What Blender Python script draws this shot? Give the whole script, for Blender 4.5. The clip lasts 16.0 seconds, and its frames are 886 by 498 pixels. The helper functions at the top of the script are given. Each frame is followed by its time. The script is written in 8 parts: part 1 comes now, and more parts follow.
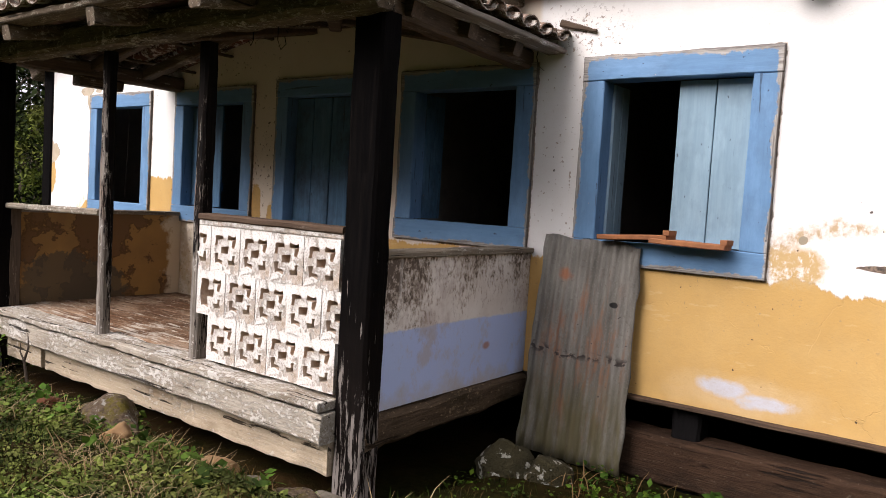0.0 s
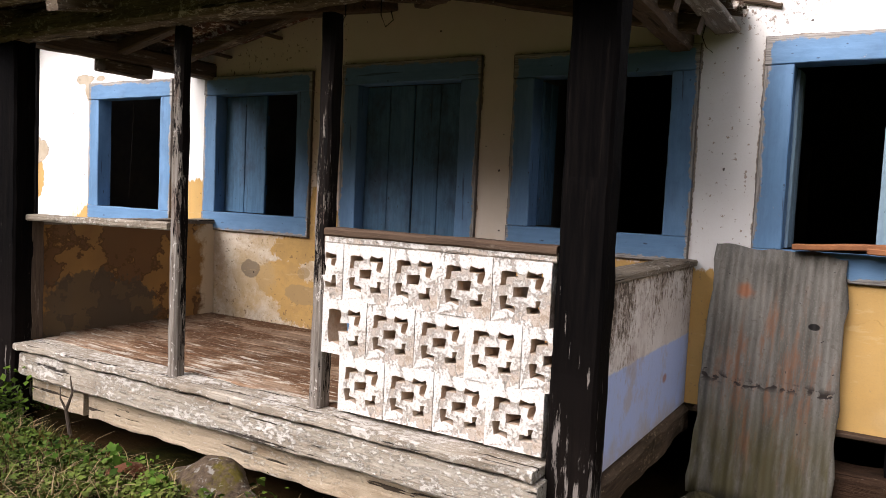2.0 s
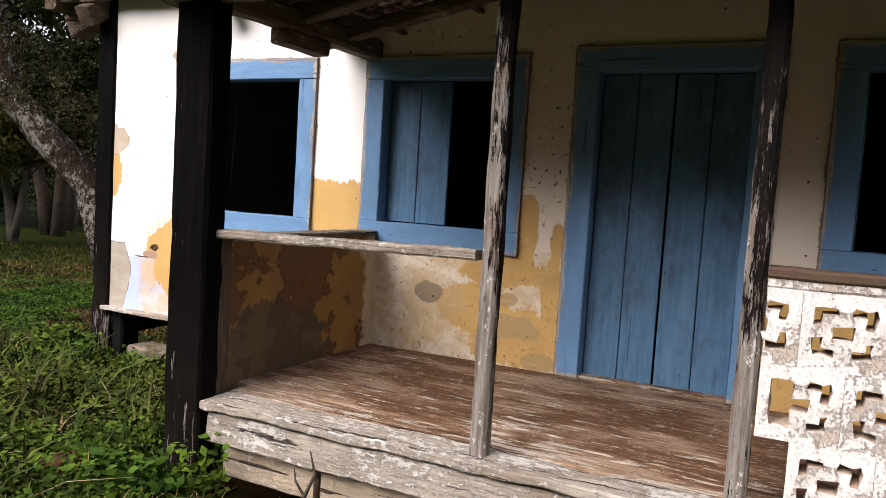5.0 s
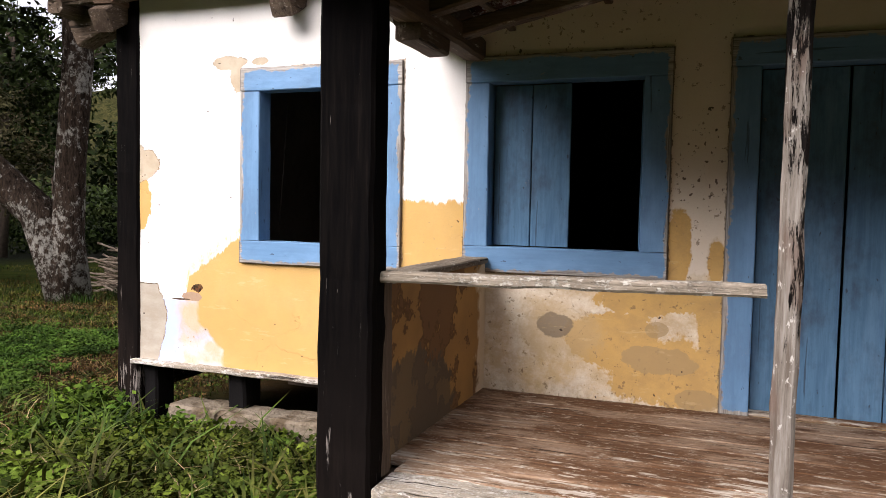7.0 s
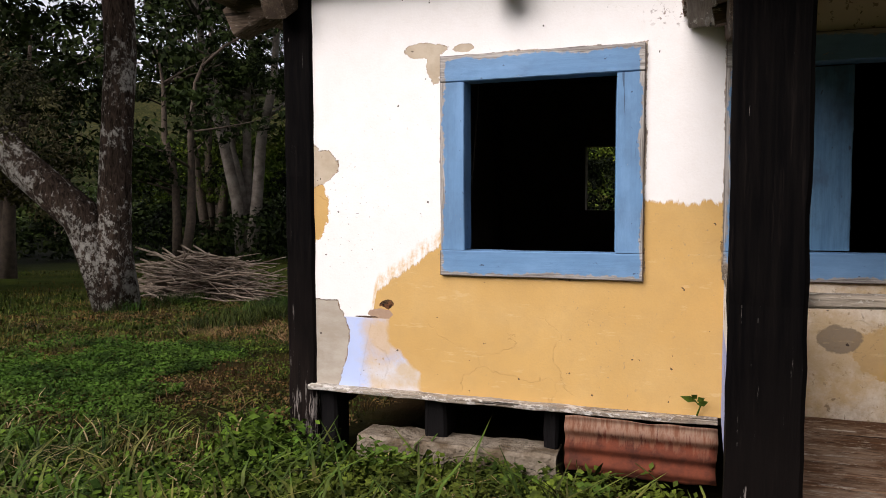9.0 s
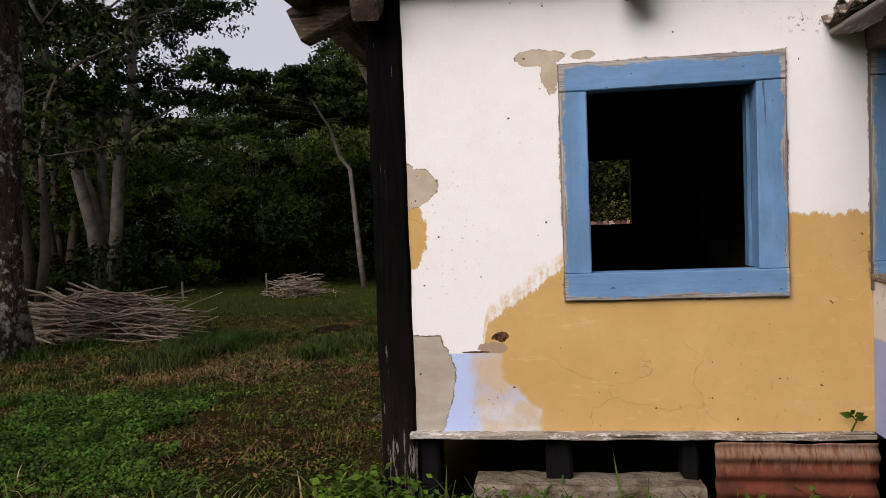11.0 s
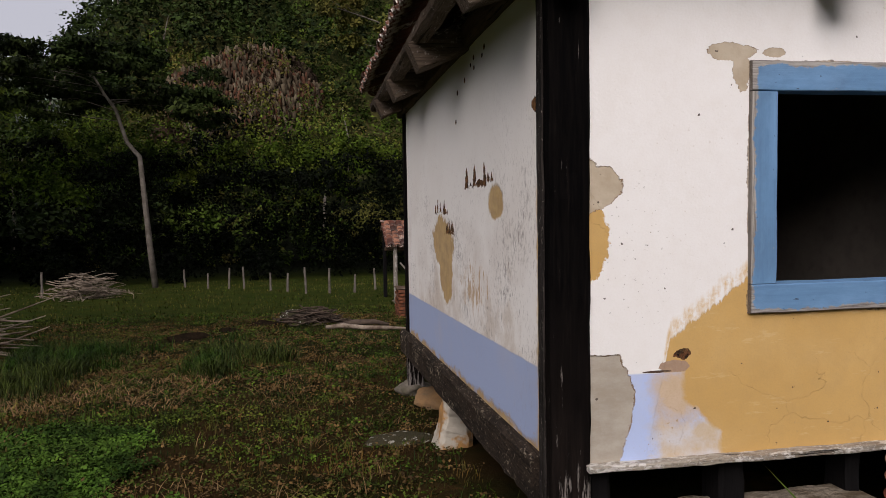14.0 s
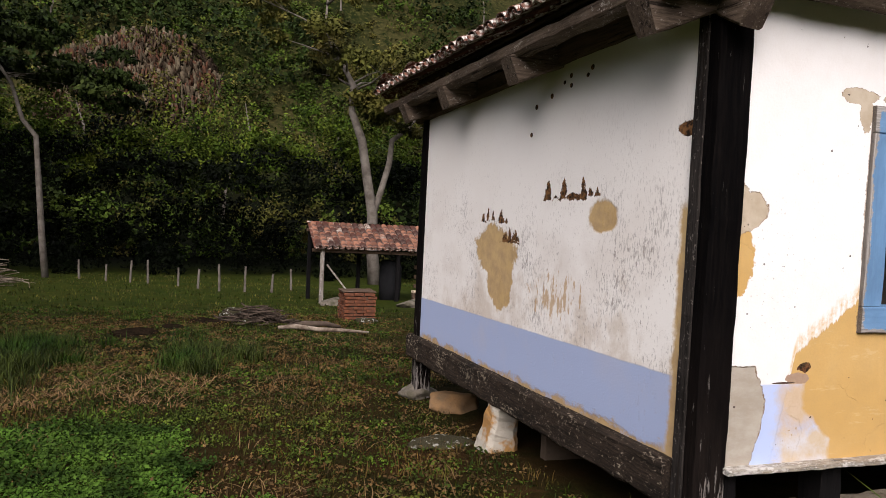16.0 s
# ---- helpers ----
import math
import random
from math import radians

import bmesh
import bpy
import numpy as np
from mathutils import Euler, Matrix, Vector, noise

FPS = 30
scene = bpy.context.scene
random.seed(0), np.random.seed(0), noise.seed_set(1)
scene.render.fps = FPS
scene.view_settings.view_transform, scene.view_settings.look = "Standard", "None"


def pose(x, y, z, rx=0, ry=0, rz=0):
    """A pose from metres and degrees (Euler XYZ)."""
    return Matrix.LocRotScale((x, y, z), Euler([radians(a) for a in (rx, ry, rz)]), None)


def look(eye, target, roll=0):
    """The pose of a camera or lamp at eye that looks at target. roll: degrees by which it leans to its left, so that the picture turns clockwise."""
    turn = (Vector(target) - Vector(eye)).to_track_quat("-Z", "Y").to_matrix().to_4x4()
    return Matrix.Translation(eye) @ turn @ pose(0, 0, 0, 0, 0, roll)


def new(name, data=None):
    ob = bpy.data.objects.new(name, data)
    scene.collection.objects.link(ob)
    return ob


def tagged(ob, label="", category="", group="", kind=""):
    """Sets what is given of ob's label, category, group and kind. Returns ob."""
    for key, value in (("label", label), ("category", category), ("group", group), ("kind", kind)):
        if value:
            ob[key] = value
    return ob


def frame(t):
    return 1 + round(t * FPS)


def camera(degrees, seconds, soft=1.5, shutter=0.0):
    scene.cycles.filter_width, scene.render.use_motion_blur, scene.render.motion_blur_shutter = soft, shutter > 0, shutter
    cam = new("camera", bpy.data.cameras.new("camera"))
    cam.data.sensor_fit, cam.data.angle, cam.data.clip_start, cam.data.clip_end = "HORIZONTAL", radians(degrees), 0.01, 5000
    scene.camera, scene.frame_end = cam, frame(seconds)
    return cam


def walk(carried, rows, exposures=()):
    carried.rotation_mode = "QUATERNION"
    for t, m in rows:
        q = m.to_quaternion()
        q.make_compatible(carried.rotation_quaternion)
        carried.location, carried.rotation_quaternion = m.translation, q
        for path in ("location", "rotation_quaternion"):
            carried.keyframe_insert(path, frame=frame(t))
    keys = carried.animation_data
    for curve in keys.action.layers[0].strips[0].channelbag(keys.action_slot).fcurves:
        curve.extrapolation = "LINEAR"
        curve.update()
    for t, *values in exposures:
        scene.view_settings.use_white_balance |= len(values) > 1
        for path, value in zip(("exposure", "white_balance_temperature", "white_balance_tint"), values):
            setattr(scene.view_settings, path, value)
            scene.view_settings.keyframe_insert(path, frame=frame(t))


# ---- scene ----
cam = camera(61.4, 16.0, 0.5)
METRES, EYE, TILT, LEAN, TURN = 13.6, 1.6, 0.0, 0.0, 36.4
ROWS = [
    (0.0, 0.0, 0.0, 0.0, 0.22, -3.62, -3.48),
    (0.5, -0.0239, 0.016, -0.0004, -0.4, -2.78, -0.79),
    (1.0, -0.0477, 0.0384, -0.0016, -2.09, -0.55, -0.11),
    (1.5, -0.0739, 0.0572, -0.0027, -4.1, -1.74, -3.92),
    (2.0, -0.1024, 0.0712, 0.0009, -5.11, -3.87, -2.72),
    (2.5, -0.1276, 0.089, -0.0017, -4.2, -3.5, -1.38),
    (3.0, -0.1522, 0.1082, -0.0005, -5.14, -4.95, -4.54),
    (3.5, -0.1821, 0.1204, 0.0009, -8.22, -4.5, -2.13),
    (4.0, -0.2071, 0.1382, 0.0008, -10.0, -3.84, -2.09),
    (4.5, -0.2318, 0.1578, 0.0017, -9.86, -4.11, -3.17),
    (7.0, -0.3372, 0.2554, 0.0032, -16.03, -3.2, -1.12),
    (7.5, -0.36, 0.2761, 0.0046, -17.65, 0.14, 1.67),
    (8.0, -0.3897, 0.2925, 0.0029, -17.26, -1.04, -2.83),
    (8.5, -0.4165, 0.3116, 0.0056, -19.27, -5.21, -1.6),
    (9.0, -0.4391, 0.3329, 0.0076, -17.05, -3.78, 0.22),
    (11.5, -0.5634, 0.4357, 0.0114, -34.68, -2.65, 0.01),
    (12.0, -0.5801, 0.4585, 0.0106, -39.51, -2.23, -2.79),
    (12.5, -0.5991, 0.4824, 0.0135, -38.13, -1.4, -2.35),
    (13.0, -0.618, 0.5097, 0.0128, -41.11, -2.5, -1.62),
    (13.5, -0.6342, 0.5387, 0.014, -44.79, -4.01, -0.23),
    (14.0, -0.6535, 0.5651, 0.0184, -46.47, -3.3, 0.92),
    (14.5, -0.6751, 0.5878, 0.0168, -50.05, -2.76, -1.08),
    (15.0, -0.6981, 0.6069, 0.018, -49.87, -4.28, -1.04),
    (15.5, -0.7186, 0.6326, 0.0167, -52.41, -3.5, -1.0),
    (16.0, -0.7372, 0.6542, 0.0169, -55.34, -2.67, -2.78),
]
walk(cam, [(t, pose(0, 0, EYE, TILT, LEAN, TURN) @ pose(METRES * x, METRES * y, METRES * z, 90 + pitch, roll, yaw)) for t, x, y, z, yaw, pitch, roll in ROWS],
     exposures=[(0.0, 1.40, 6500, 19), (0.6, 1.53, 6500, 19), (2.0, 1.56, 6500, 19), (3.2, 1.3, 6500, 19), (4.5, 1.38, 6500, 19), (7.0, 1.65, 6500, 19), (7.6, 1.42, 6500, 19), (9.0, 1.04, 6500, 19), (11.5, 0.57, 6500, 19), (13.5, 0.48, 6500, 19), (15.0, 0.64, 6500, 19), (16.0, 1.08, 6500, 19)])

# ---- world and light: an overcast day, brightest from the front of the house ----
world = bpy.data.worlds.new("sky")
scene.world = world
world.use_nodes = True
wn = world.node_tree
sky = wn.nodes.new("ShaderNodeTexSky")
sky.sky_type, sky.sun_disc = "NISHITA", False
sky.sun_elevation, sky.sun_rotation = radians(40), radians(195)
sky.air_density, sky.dust_density, sky.ozone_density = 1.0, 4.0, 1.0
cloud = wn.nodes.new("ShaderNodeMix")
cloud.data_type = "RGBA"
cloud.inputs[0].default_value = 0.75
cloud.inputs[7].default_value = (5.7, 5.75, 5.95, 1)
wn.links.new(sky.outputs[0], cloud.inputs[6])
wn.links.new(cloud.outputs[2], wn.nodes["Background"].inputs[0])
wn.nodes["Background"].inputs[1].default_value = 0.076
sun = new("sun", bpy.data.lights.new("sun", "SUN"))
sun.data.energy, sun.data.angle, sun.data.color = 2.18, radians(50), (1.0, 0.985, 0.96)
sun.matrix_world = look((-17.5, -34.5, 31), (0, 0, 0))


# ---- materials ----
class Mat:
    """A node material and the few nodes that it needs."""

    def __init__(self, name, rough=0.85, metal=0.0, spec=0.3):
        self.m = bpy.data.materials.new(name)
        self.m.use_nodes = True
        self.t = self.m.node_tree
        self.b = self.t.nodes["Principled BSDF"]
        self.b.inputs["Roughness"].default_value = rough
        self.b.inputs["Metallic"].default_value = metal
        self.b.inputs["Specular IOR Level"].default_value = spec
        self.co = self.t.nodes.new("ShaderNodeTexCoord").outputs["Object"]
        sep = self.t.nodes.new("ShaderNodeSeparateXYZ")
        self.t.links.new(self.co, sep.inputs[0])
        self.x, self.y, self.z = sep.outputs
        self.bent = None

    def put(self, sock, v):
        if isinstance(v, bpy.types.NodeSocket):
            self.t.links.new(v, sock)
        elif isinstance(v, tuple) and len(v) == 3 and sock.type == "RGBA":
            sock.default_value = (*v, 1)
        else:
            sock.default_value = v

    def math(self, op, a, b=0.0, clamp=False):
        n = self.t.nodes.new("ShaderNodeMath")
        n.operation, n.use_clamp = op, clamp
        self.put(n.inputs[0], a), self.put(n.inputs[1], b)
        return n.outputs[0]

    def add(self, a, b): return self.math("ADD", a, b)
    def sub(self, a, b): return self.math("SUBTRACT", a, b)
    def mul(self, a, b): return self.math("MULTIPLY", a, b)
    def least(self, a, b): return self.math("MINIMUM", a, b)
    def most(self, a, b): return self.math("MAXIMUM", a, b)

    def step(self, v, lo, hi):
        n = self.t.nodes.new("ShaderNodeMapRange")
        n.clamp = True
        self.put(n.inputs[0], v)
        n.inputs[1].default_value, n.inputs[2].default_value = lo, hi
        return n.outputs[0]

    def scaled(self, s, loc=(0, 0, 0)):
        n = self.t.nodes.new("ShaderNodeMapping")
        self.t.links.new(self.co, n.inputs[0])
        n.inputs["Scale"].default_value = s
        n.inputs["Location"].default_value = loc
        return n.outputs[0]

    def noise(self, scale, detail=4, rough=0.55, stretch=(1, 1, 1), loc=(0, 0, 0), dist=0.0):
        n = self.t.nodes.new("ShaderNodeTexNoise")
        n.inputs["Scale"].default_value, n.inputs["Detail"].default_value = scale, detail
        n.inputs["Roughness"].default_value, n.inputs["Distortion"].default_value = rough, dist
        self.t.links.new(self.scaled(stretch, loc), n.inputs["Vector"])
        return n.outputs[0]

    def cells(self, scale, feature="F1", stretch=(1, 1, 1), out=0):
        n = self.t.nodes.new("ShaderNodeTexVoronoi")
        n.feature = feature
        n.inputs["Scale"].default_value = scale
        w = self.t.nodes.new("ShaderNodeTexNoise")
        w.inputs["Scale"].default_value, w.inputs["Detail"].default_value = 3.0, 6
        self.t.links.new(self.co, w.inputs["Vector"])
        a = self.t.nodes.new("ShaderNodeVectorMath")
        a.operation = "MULTIPLY_ADD"
        self.t.links.new(w.outputs["Color"], a.inputs[0])
        a.inputs[1].default_value = (0.55, 0.55, 0.55)
        self.t.links.new(self.scaled(stretch), a.inputs[2])
        self.t.links.new(a.outputs[0], n.inputs["Vector"])
        return n.outputs[out]

    def rand(self, island=False):
        if island:
            return self.t.nodes.new("ShaderNodeNewGeometry").outputs["Random Per Island"]
        return self.t.nodes.new("ShaderNodeObjectInfo").outputs["Random"]

    def mix(self, f, a, b, blend="MIX"):
        n = self.t.nodes.new("ShaderNodeMix")
        n.data_type, n.blend_type = "RGBA", blend
        self.put(n.inputs[0], f), self.put(n.inputs[6], a), self.put(n.inputs[7], b)
        return n.outputs[2]

    def ell(self, cx, cz, rx, rz, other=None):
        """1 in the middle of an ellipse in the plane of a wall, 0 at its rim, below 0 outside."""
        bx, bz = self.bent or (0.0, 0.0)
        k = min(1.0, 4.0 * min(rx, rz))
        u = self.mul(self.sub(self.add(other or self.x, self.mul(bx, k)), cx), 1 / rx)
        v = self.mul(self.sub(self.add(self.z, self.mul(bz, k)), cz), 1 / rz)
        return self.sub(1.0, self.math("SQRT", self.add(self.mul(u, u), self.mul(v, v))))

    def bend(self, amount, scale=3.5):
        """Let the ellipses' outlines wander by this much."""
        def way(loc):
            a = self.sub(self.noise(scale, 9, 0.66, (1, 1, 1), loc), 0.5)
            b = self.sub(self.noise(scale * 5, 6, 0.7, (1, 1, 1), loc), 0.5)
            return self.mul(self.add(a, self.mul(b, 0.3)), amount * 3.2)
        self.bent = (way((1, 5, 2)), way((8, 2, 6)))

    def done(self, colour, height=None, strength=0.4, dist=0.01, rough=None):
        self.put(self.b.inputs["Base Color"], colour)
        if rough is not None:
            self.put(self.b.inputs["Roughness"], rough)
        if height is not None:
            n = self.t.nodes.new("ShaderNodeBump")
            n.inputs["Strength"].default_value, n.inputs["Distance"].default_value = strength, dist
            self.t.links.new(height, n.inputs["Height"])
            self.t.links.new(n.outputs[0], self.b.inputs["Normal"])
        return self.m


def along(axis, k=14.0):
    """Stretch for grain that runs along an axis."""
    return tuple(1.0 if i == axis else k for i in range(3))


def wood(name, base, dark, worn, axis, worn_at=0.55, rough=0.8, spec=0.12, fine=2.2, flake=None, flake_at=0.66, cracks=0.8, edge=None):
    m = Mat(name, rough, 0, spec)
    grain = m.noise(fine, 8, 0.72, along(axis, 18))
    hair = m.noise(fine * 2, 5, 0.7, along(axis, 45), (4, 4, 4))
    broad = m.noise(1.9, 5, 0.65, along(axis, 3), (3, 1, 7))
    crack = m.step(m.noise(1.1, 4, 0.6, along(axis, 26), (9, 2, 1)), 0.63, 0.66)
    c = m.mix(m.step(m.add(m.mul(grain, 0.6), m.mul(hair, 0.4)), 0.36, 0.62), base, dark)
    c = m.mix(m.step(m.add(m.mul(grain, 0.55), m.mul(broad, 0.5)), worn_at, worn_at + 0.05), c, worn)
    c = m.mix(m.mul(m.rand(), 0.3), c, tuple(0.55 * v for v in base))
    if flake:
        fl = m.step(m.add(m.mul(m.noise(5, 7, 0.7, along(axis, 3.2), (1, 6, 2)), 0.75), m.mul(broad, 0.3)), flake_at, flake_at + 0.03)
        c = m.mix(m.mul(fl, 0.85), c, flake)
    if edge:
        # paint worn off along the outer edge of a frame that is edge[0] wide and edge[1] high
        e = m.least(m.least(m.x, m.sub(edge[0], m.x)), m.least(m.z, m.sub(edge[1], m.z)))
        rag = m.add(m.mul(m.noise(5, 7, 0.72, (1, 1, 1), (2, 2, 6)), 0.10), m.mul(m.noise(24, 5, 0.7), 0.04))
        worn_off = m.step(m.sub(m.sub(rag, 0.058), e), -0.006, 0.008)
        c = m.mix(m.mul(worn_off, 0.85), c, m.mix(m.step(grain, 0.4, 0.6), (0.56, 0.52, 0.46), (0.34, 0.29, 0.23)))
    c = m.mix(m.mul(crack, cracks), c, tuple(0.15 * v for v in dark))
    return m.done(c, m.sub(m.add(grain, m.mul(hair, 0.5)), m.mul(crack, 1.5)), 0.7, 0.006)


def painted(name, base, dark, axis, grime=0.25, wood_at=0.66, nick=0.6, edge=None):
    """Brushed oil paint on planed boards: nearly smooth, dulled in blotches, nicked, worn to grey wood along the edges."""
    m = Mat(name, 0.55, 0, 0.22)
    grain = m.noise(2.0, 7, 0.7, along(axis, 16))
    hair = m.noise(5.0, 5, 0.7, along(axis, 34), (4, 4, 4))
    blot = m.noise(2.2, 7, 0.68, along(axis, 1.6), (3, 1, 7))
    c = m.mix(m.mul(m.step(grain, 0.42, 0.62), 0.45), base, dark)
    c = m.mix(m.mul(m.step(blot, 0.46, 0.66), grime), c, tuple(0.55 * v + 0.03 for v in dark))
    c = m.mix(m.mul(m.step(m.noise(1.6, 6, 0.7, along(axis, 3), (8, 3, 2)), 0.50, 0.66), 0.45), c, tuple(min(1.0, 1.25 * v + 0.03) for v in base))
    bare = m.step(m.add(m.mul(m.noise(9, 7, 0.74, along(axis, 2.6), (1, 6, 2)), 0.7), m.mul(blot, 0.35)), wood_at, wood_at + 0.02)
    timber = m.mix(m.step(m.add(m.mul(grain, 0.5), m.mul(hair, 0.5)), 0.42, 0.60), (0.46, 0.42, 0.36), (0.15, 0.12, 0.09))
    c = m.mix(m.mul(bare, 0.8), c, timber)
    if edge:
        e = m.least(m.least(m.x, m.sub(edge[0], m.x)), m.least(m.z, m.sub(edge[1], m.z)))
        rag = m.add(m.mul(m.noise(3.2, 7, 0.72, (1, 1, 1), (2, 2, 6)), 0.13), m.mul(m.noise(26, 5, 0.7), 0.045))
        off = m.step(m.sub(m.sub(rag, 0.060), e), -0.004, 0.005)
        c = m.mix(m.mul(off, 0.92), c, timber)
        # dark line at the frame's outer edge: the shadow gap painted in
        c = m.mix(m.mul(m.step(m.sub(0.004, e), -0.002, 0.002), 0.7), c, (0.05, 0.035, 0.025))
    spots = m.step(m.noise(15, 3, 0.5, along(axis, 2.2), (5, 1, 1)), 0.69, 0.71)
    c = m.mix(m.mul(spots, nick), c, (0.035, 0.04, 0.05))
    split = m.step(m.noise(0.9, 4, 0.6, along(axis, 26), (9, 2, 1)), 0.665, 0.68)
    c = m.mix(m.mul(split, 0.6), c, (0.03, 0.035, 0.045))
    return m.done(c, m.sub(m.add(m.mul(grain, 0.5), m.mul(hair, 0.3)), m.add(bare, split)), 0.5, 0.005)


def flaking_post(name, z_bare, lee):
    """Black paint that has come off in sharp flakes and hairlines, more of it low down and away from the lee."""
    m = Mat(name, 0.8, 0, 0.08)
    grain = m.noise(2.4, 8, 0.72, (18, 18, 1))
    fl = m.add(m.mul(m.noise(3.2, 8, 0.74, (6, 6, 1), (2, 2, 2)), 0.6), m.mul(m.noise(7.0, 6, 0.75, (9, 9, 1), (5, 1, 2)), 0.4))
    bare = m.step(m.sub(m.add(fl, m.mul(m.sub(z_bare, m.z), 0.10)), m.mul(m.add(m.x, m.y), lee)), 0.50, 0.53)
    black = m.mix(m.step(grain, 0.4, 0.65), (0.004, 0.0032, 0.003), (0.014, 0.010, 0.008))
    pale = m.mix(m.step(grain, 0.35, 0.62), (0.29, 0.262, 0.228), (0.12, 0.098, 0.078))
    red = m.mul(m.step(m.noise(2.0, 4, 0.6, (3, 3, 1), (8, 1, 1)), 0.52, 0.6), 0.6)
    pale = m.mix(red, pale, (0.13, 0.085, 0.065))
    pale = m.mix(m.mul(m.step(m.noise(14, 5, 0.7, (2, 2, 1), (1, 1, 8)), 0.60, 0.63), 0.8), pale, (0.52, 0.49, 0.44))
    c = m.mix(bare, black, pale)
    split = m.step(m.noise(1.0, 4, 0.6, (24, 24, 1), (9, 2, 1)), 0.63, 0.66)
    c = m.mix(m.mul(split, 0.85), c, (0.01, 0.008, 0.006))
    return m.done(c, m.sub(grain, m.add(m.mul(bare, 0.6), split)), 0.7, 0.006)


def limed_timber(name, axis, base, dark, lime, at=0.56, dirt=(0.10, 0.072, 0.048), dirty=0.6):
    """Sun-bleached timber, split along the grain, with flecks of old lime and blotches of dirt."""
    m = Mat(name, 0.9, 0, 0.08)
    grain = m.noise(2.2, 8, 0.75, along(axis, 22))
    hair = m.noise(4.5, 6, 0.72, along(axis, 40), (4, 4, 4))
    broad = m.noise(1.6, 6, 0.65, along(axis, 2.5), (3, 1, 7))
    fleck = m.add(m.mul(m.noise(20, 7, 0.75, along(axis, 1.7), (1, 6, 2)), 0.7), m.mul(m.noise(2.2, 5, 0.65, along(axis, 2), (7, 2, 2)), 0.42))
    c = m.mix(m.step(m.add(m.mul(grain, 0.6), m.mul(hair, 0.4)), 0.36, 0.60), base, dark)
    c = m.mix(m.mul(m.step(broad, 0.48, 0.64), dirty), c, dirt)
    c = m.mix(m.mul(m.step(fleck, at, at + 0.05), 0.8), c, lime)
    c = m.mix(m.mul(m.step(m.noise(26, 4, 0.7, along(axis, 1.6), (2, 2, 5)), 0.62, 0.66), 0.6), c, lime)
    split = m.step(m.noise(0.9, 5, 0.6, along(axis, 24), (9, 2, 1)), 0.615, 0.64)
    c = m.mix(m.mul(split, 0.9), c, (0.022, 0.016, 0.012))
    pit = m.step(m.noise(20, 4, 0.65, along(axis, 3), (5, 5, 9)), 0.70, 0.73)
    c = m.mix(m.mul(pit, 0.7), c, (0.06, 0.045, 0.033))
    h = m.sub(m.add(m.add(grain, m.mul(hair, 0.6)), m.mul(m.step(fleck, at, at + 0.03), 0.4)), m.mul(m.add(split, pit), 1.2))
    return m.done(c, h, 1.0, 0.014)


def tarred_post(name="tarred_post", foot=0.25, much=0.14):
    m = Mat(name, 0.8, 0, 0.03)
    grain = m.noise(2.0, 8, 0.72, (20, 20, 1))
    fl = m.noise(3.0, 8, 0.7, (9, 9, 1), (5, 2, 8))
    c = m.mix(m.step(grain, 0.4, 0.68), (0.0016, 0.0014, 0.0015), (0.005, 0.004, 0.0035))
    brown = m.mul(m.step(m.noise(1.0, 5, 0.6, (4, 4, 1), (1, 9, 2)), 0.30, 0.55), m.step(m.sub(1.1, m.z), -0.3, 0.9))
    c = m.mix(m.mul(brown, 0.85), c, m.mix(m.step(grain, 0.4, 0.62), (0.016, 0.0115, 0.0095), (0.006, 0.0045, 0.004)))
    streak = m.mul(m.step(m.noise(1.6, 8, 0.75, (24, 24, 1), (3, 7, 1)), 0.56, 0.68), 0.7)
    c = m.mix(streak, c, (0.012, 0.009, 0.0075))
    hair = m.step(m.noise(2.6, 6, 0.7, (30, 30, 1), (1, 1, 4)), 0.69, 0.71)
    c = m.mix(m.mul(hair, 0.7), c, (0.20, 0.18, 0.16))
    bare = m.step(m.add(fl, m.mul(m.sub(foot, m.z), much)), 0.56, 0.60)
    c = m.mix(m.mul(bare, 0.85), c, (0.21, 0.185, 0.165))
    return m.done(c, m.sub(grain, m.mul(bare, 0.5)), 0.6, 0.006)


WOOD = {}
for ax, tag in enumerate("xyz"):
    if tag == "z":
        WOOD["blackz"] = wood("tarred_wood_z", (0.007, 0.006, 0.006), (0.003, 0.0026, 0.0026), (0.05, 0.04, 0.034), ax, 0.62)
    WOOD["grey" + tag] = wood("weathered_wood_" + tag, (0.34, 0.30, 0.255), (0.15, 0.12, 0.095), (0.44, 0.42, 0.38), ax, 0.56, flake=(0.68, 0.64, 0.58), flake_at=0.60)
    WOOD["brown" + tag] = wood("old_brown_wood_" + tag, (0.13, 0.085, 0.055), (0.05, 0.032, 0.022), (0.24, 0.2, 0.16), ax, 0.62)
    # darkened blue: the porch's shade is put into the door and shutter paint
    WOOD["pale" + tag] = painted("shade_dark_blue_paint_" + tag, (0.088, 0.190, 0.300), (0.036, 0.085, 0.155), ax, 0.9, 0.66, 0.7)
WOOD["tarz"] = tarred_post()
for ax, tag in enumerate("xyz"):
    WOOD["old" + tag] = wood("flaking_beam_" + tag, (0.155, 0.110, 0.076), (0.060, 0.042, 0.030), (0.24, 0.19, 0.14), ax, 0.58, flake=(0.52, 0.45, 0.35), flake_at=0.63)
    WOOD["plate" + tag] = limed_timber("flaking_plate_" + tag, ax, (0.30, 0.235, 0.165), (0.10, 0.074, 0.052), (0.66, 0.60, 0.50), 0.60, (0.075, 0.055, 0.036), 0.75)
    WOOD["light" + tag] = painted("sunned_blue_paint_" + tag, (0.235, 0.345, 0.415), (0.165, 0.265, 0.335), ax, 0.4, 0.70, 0.75)


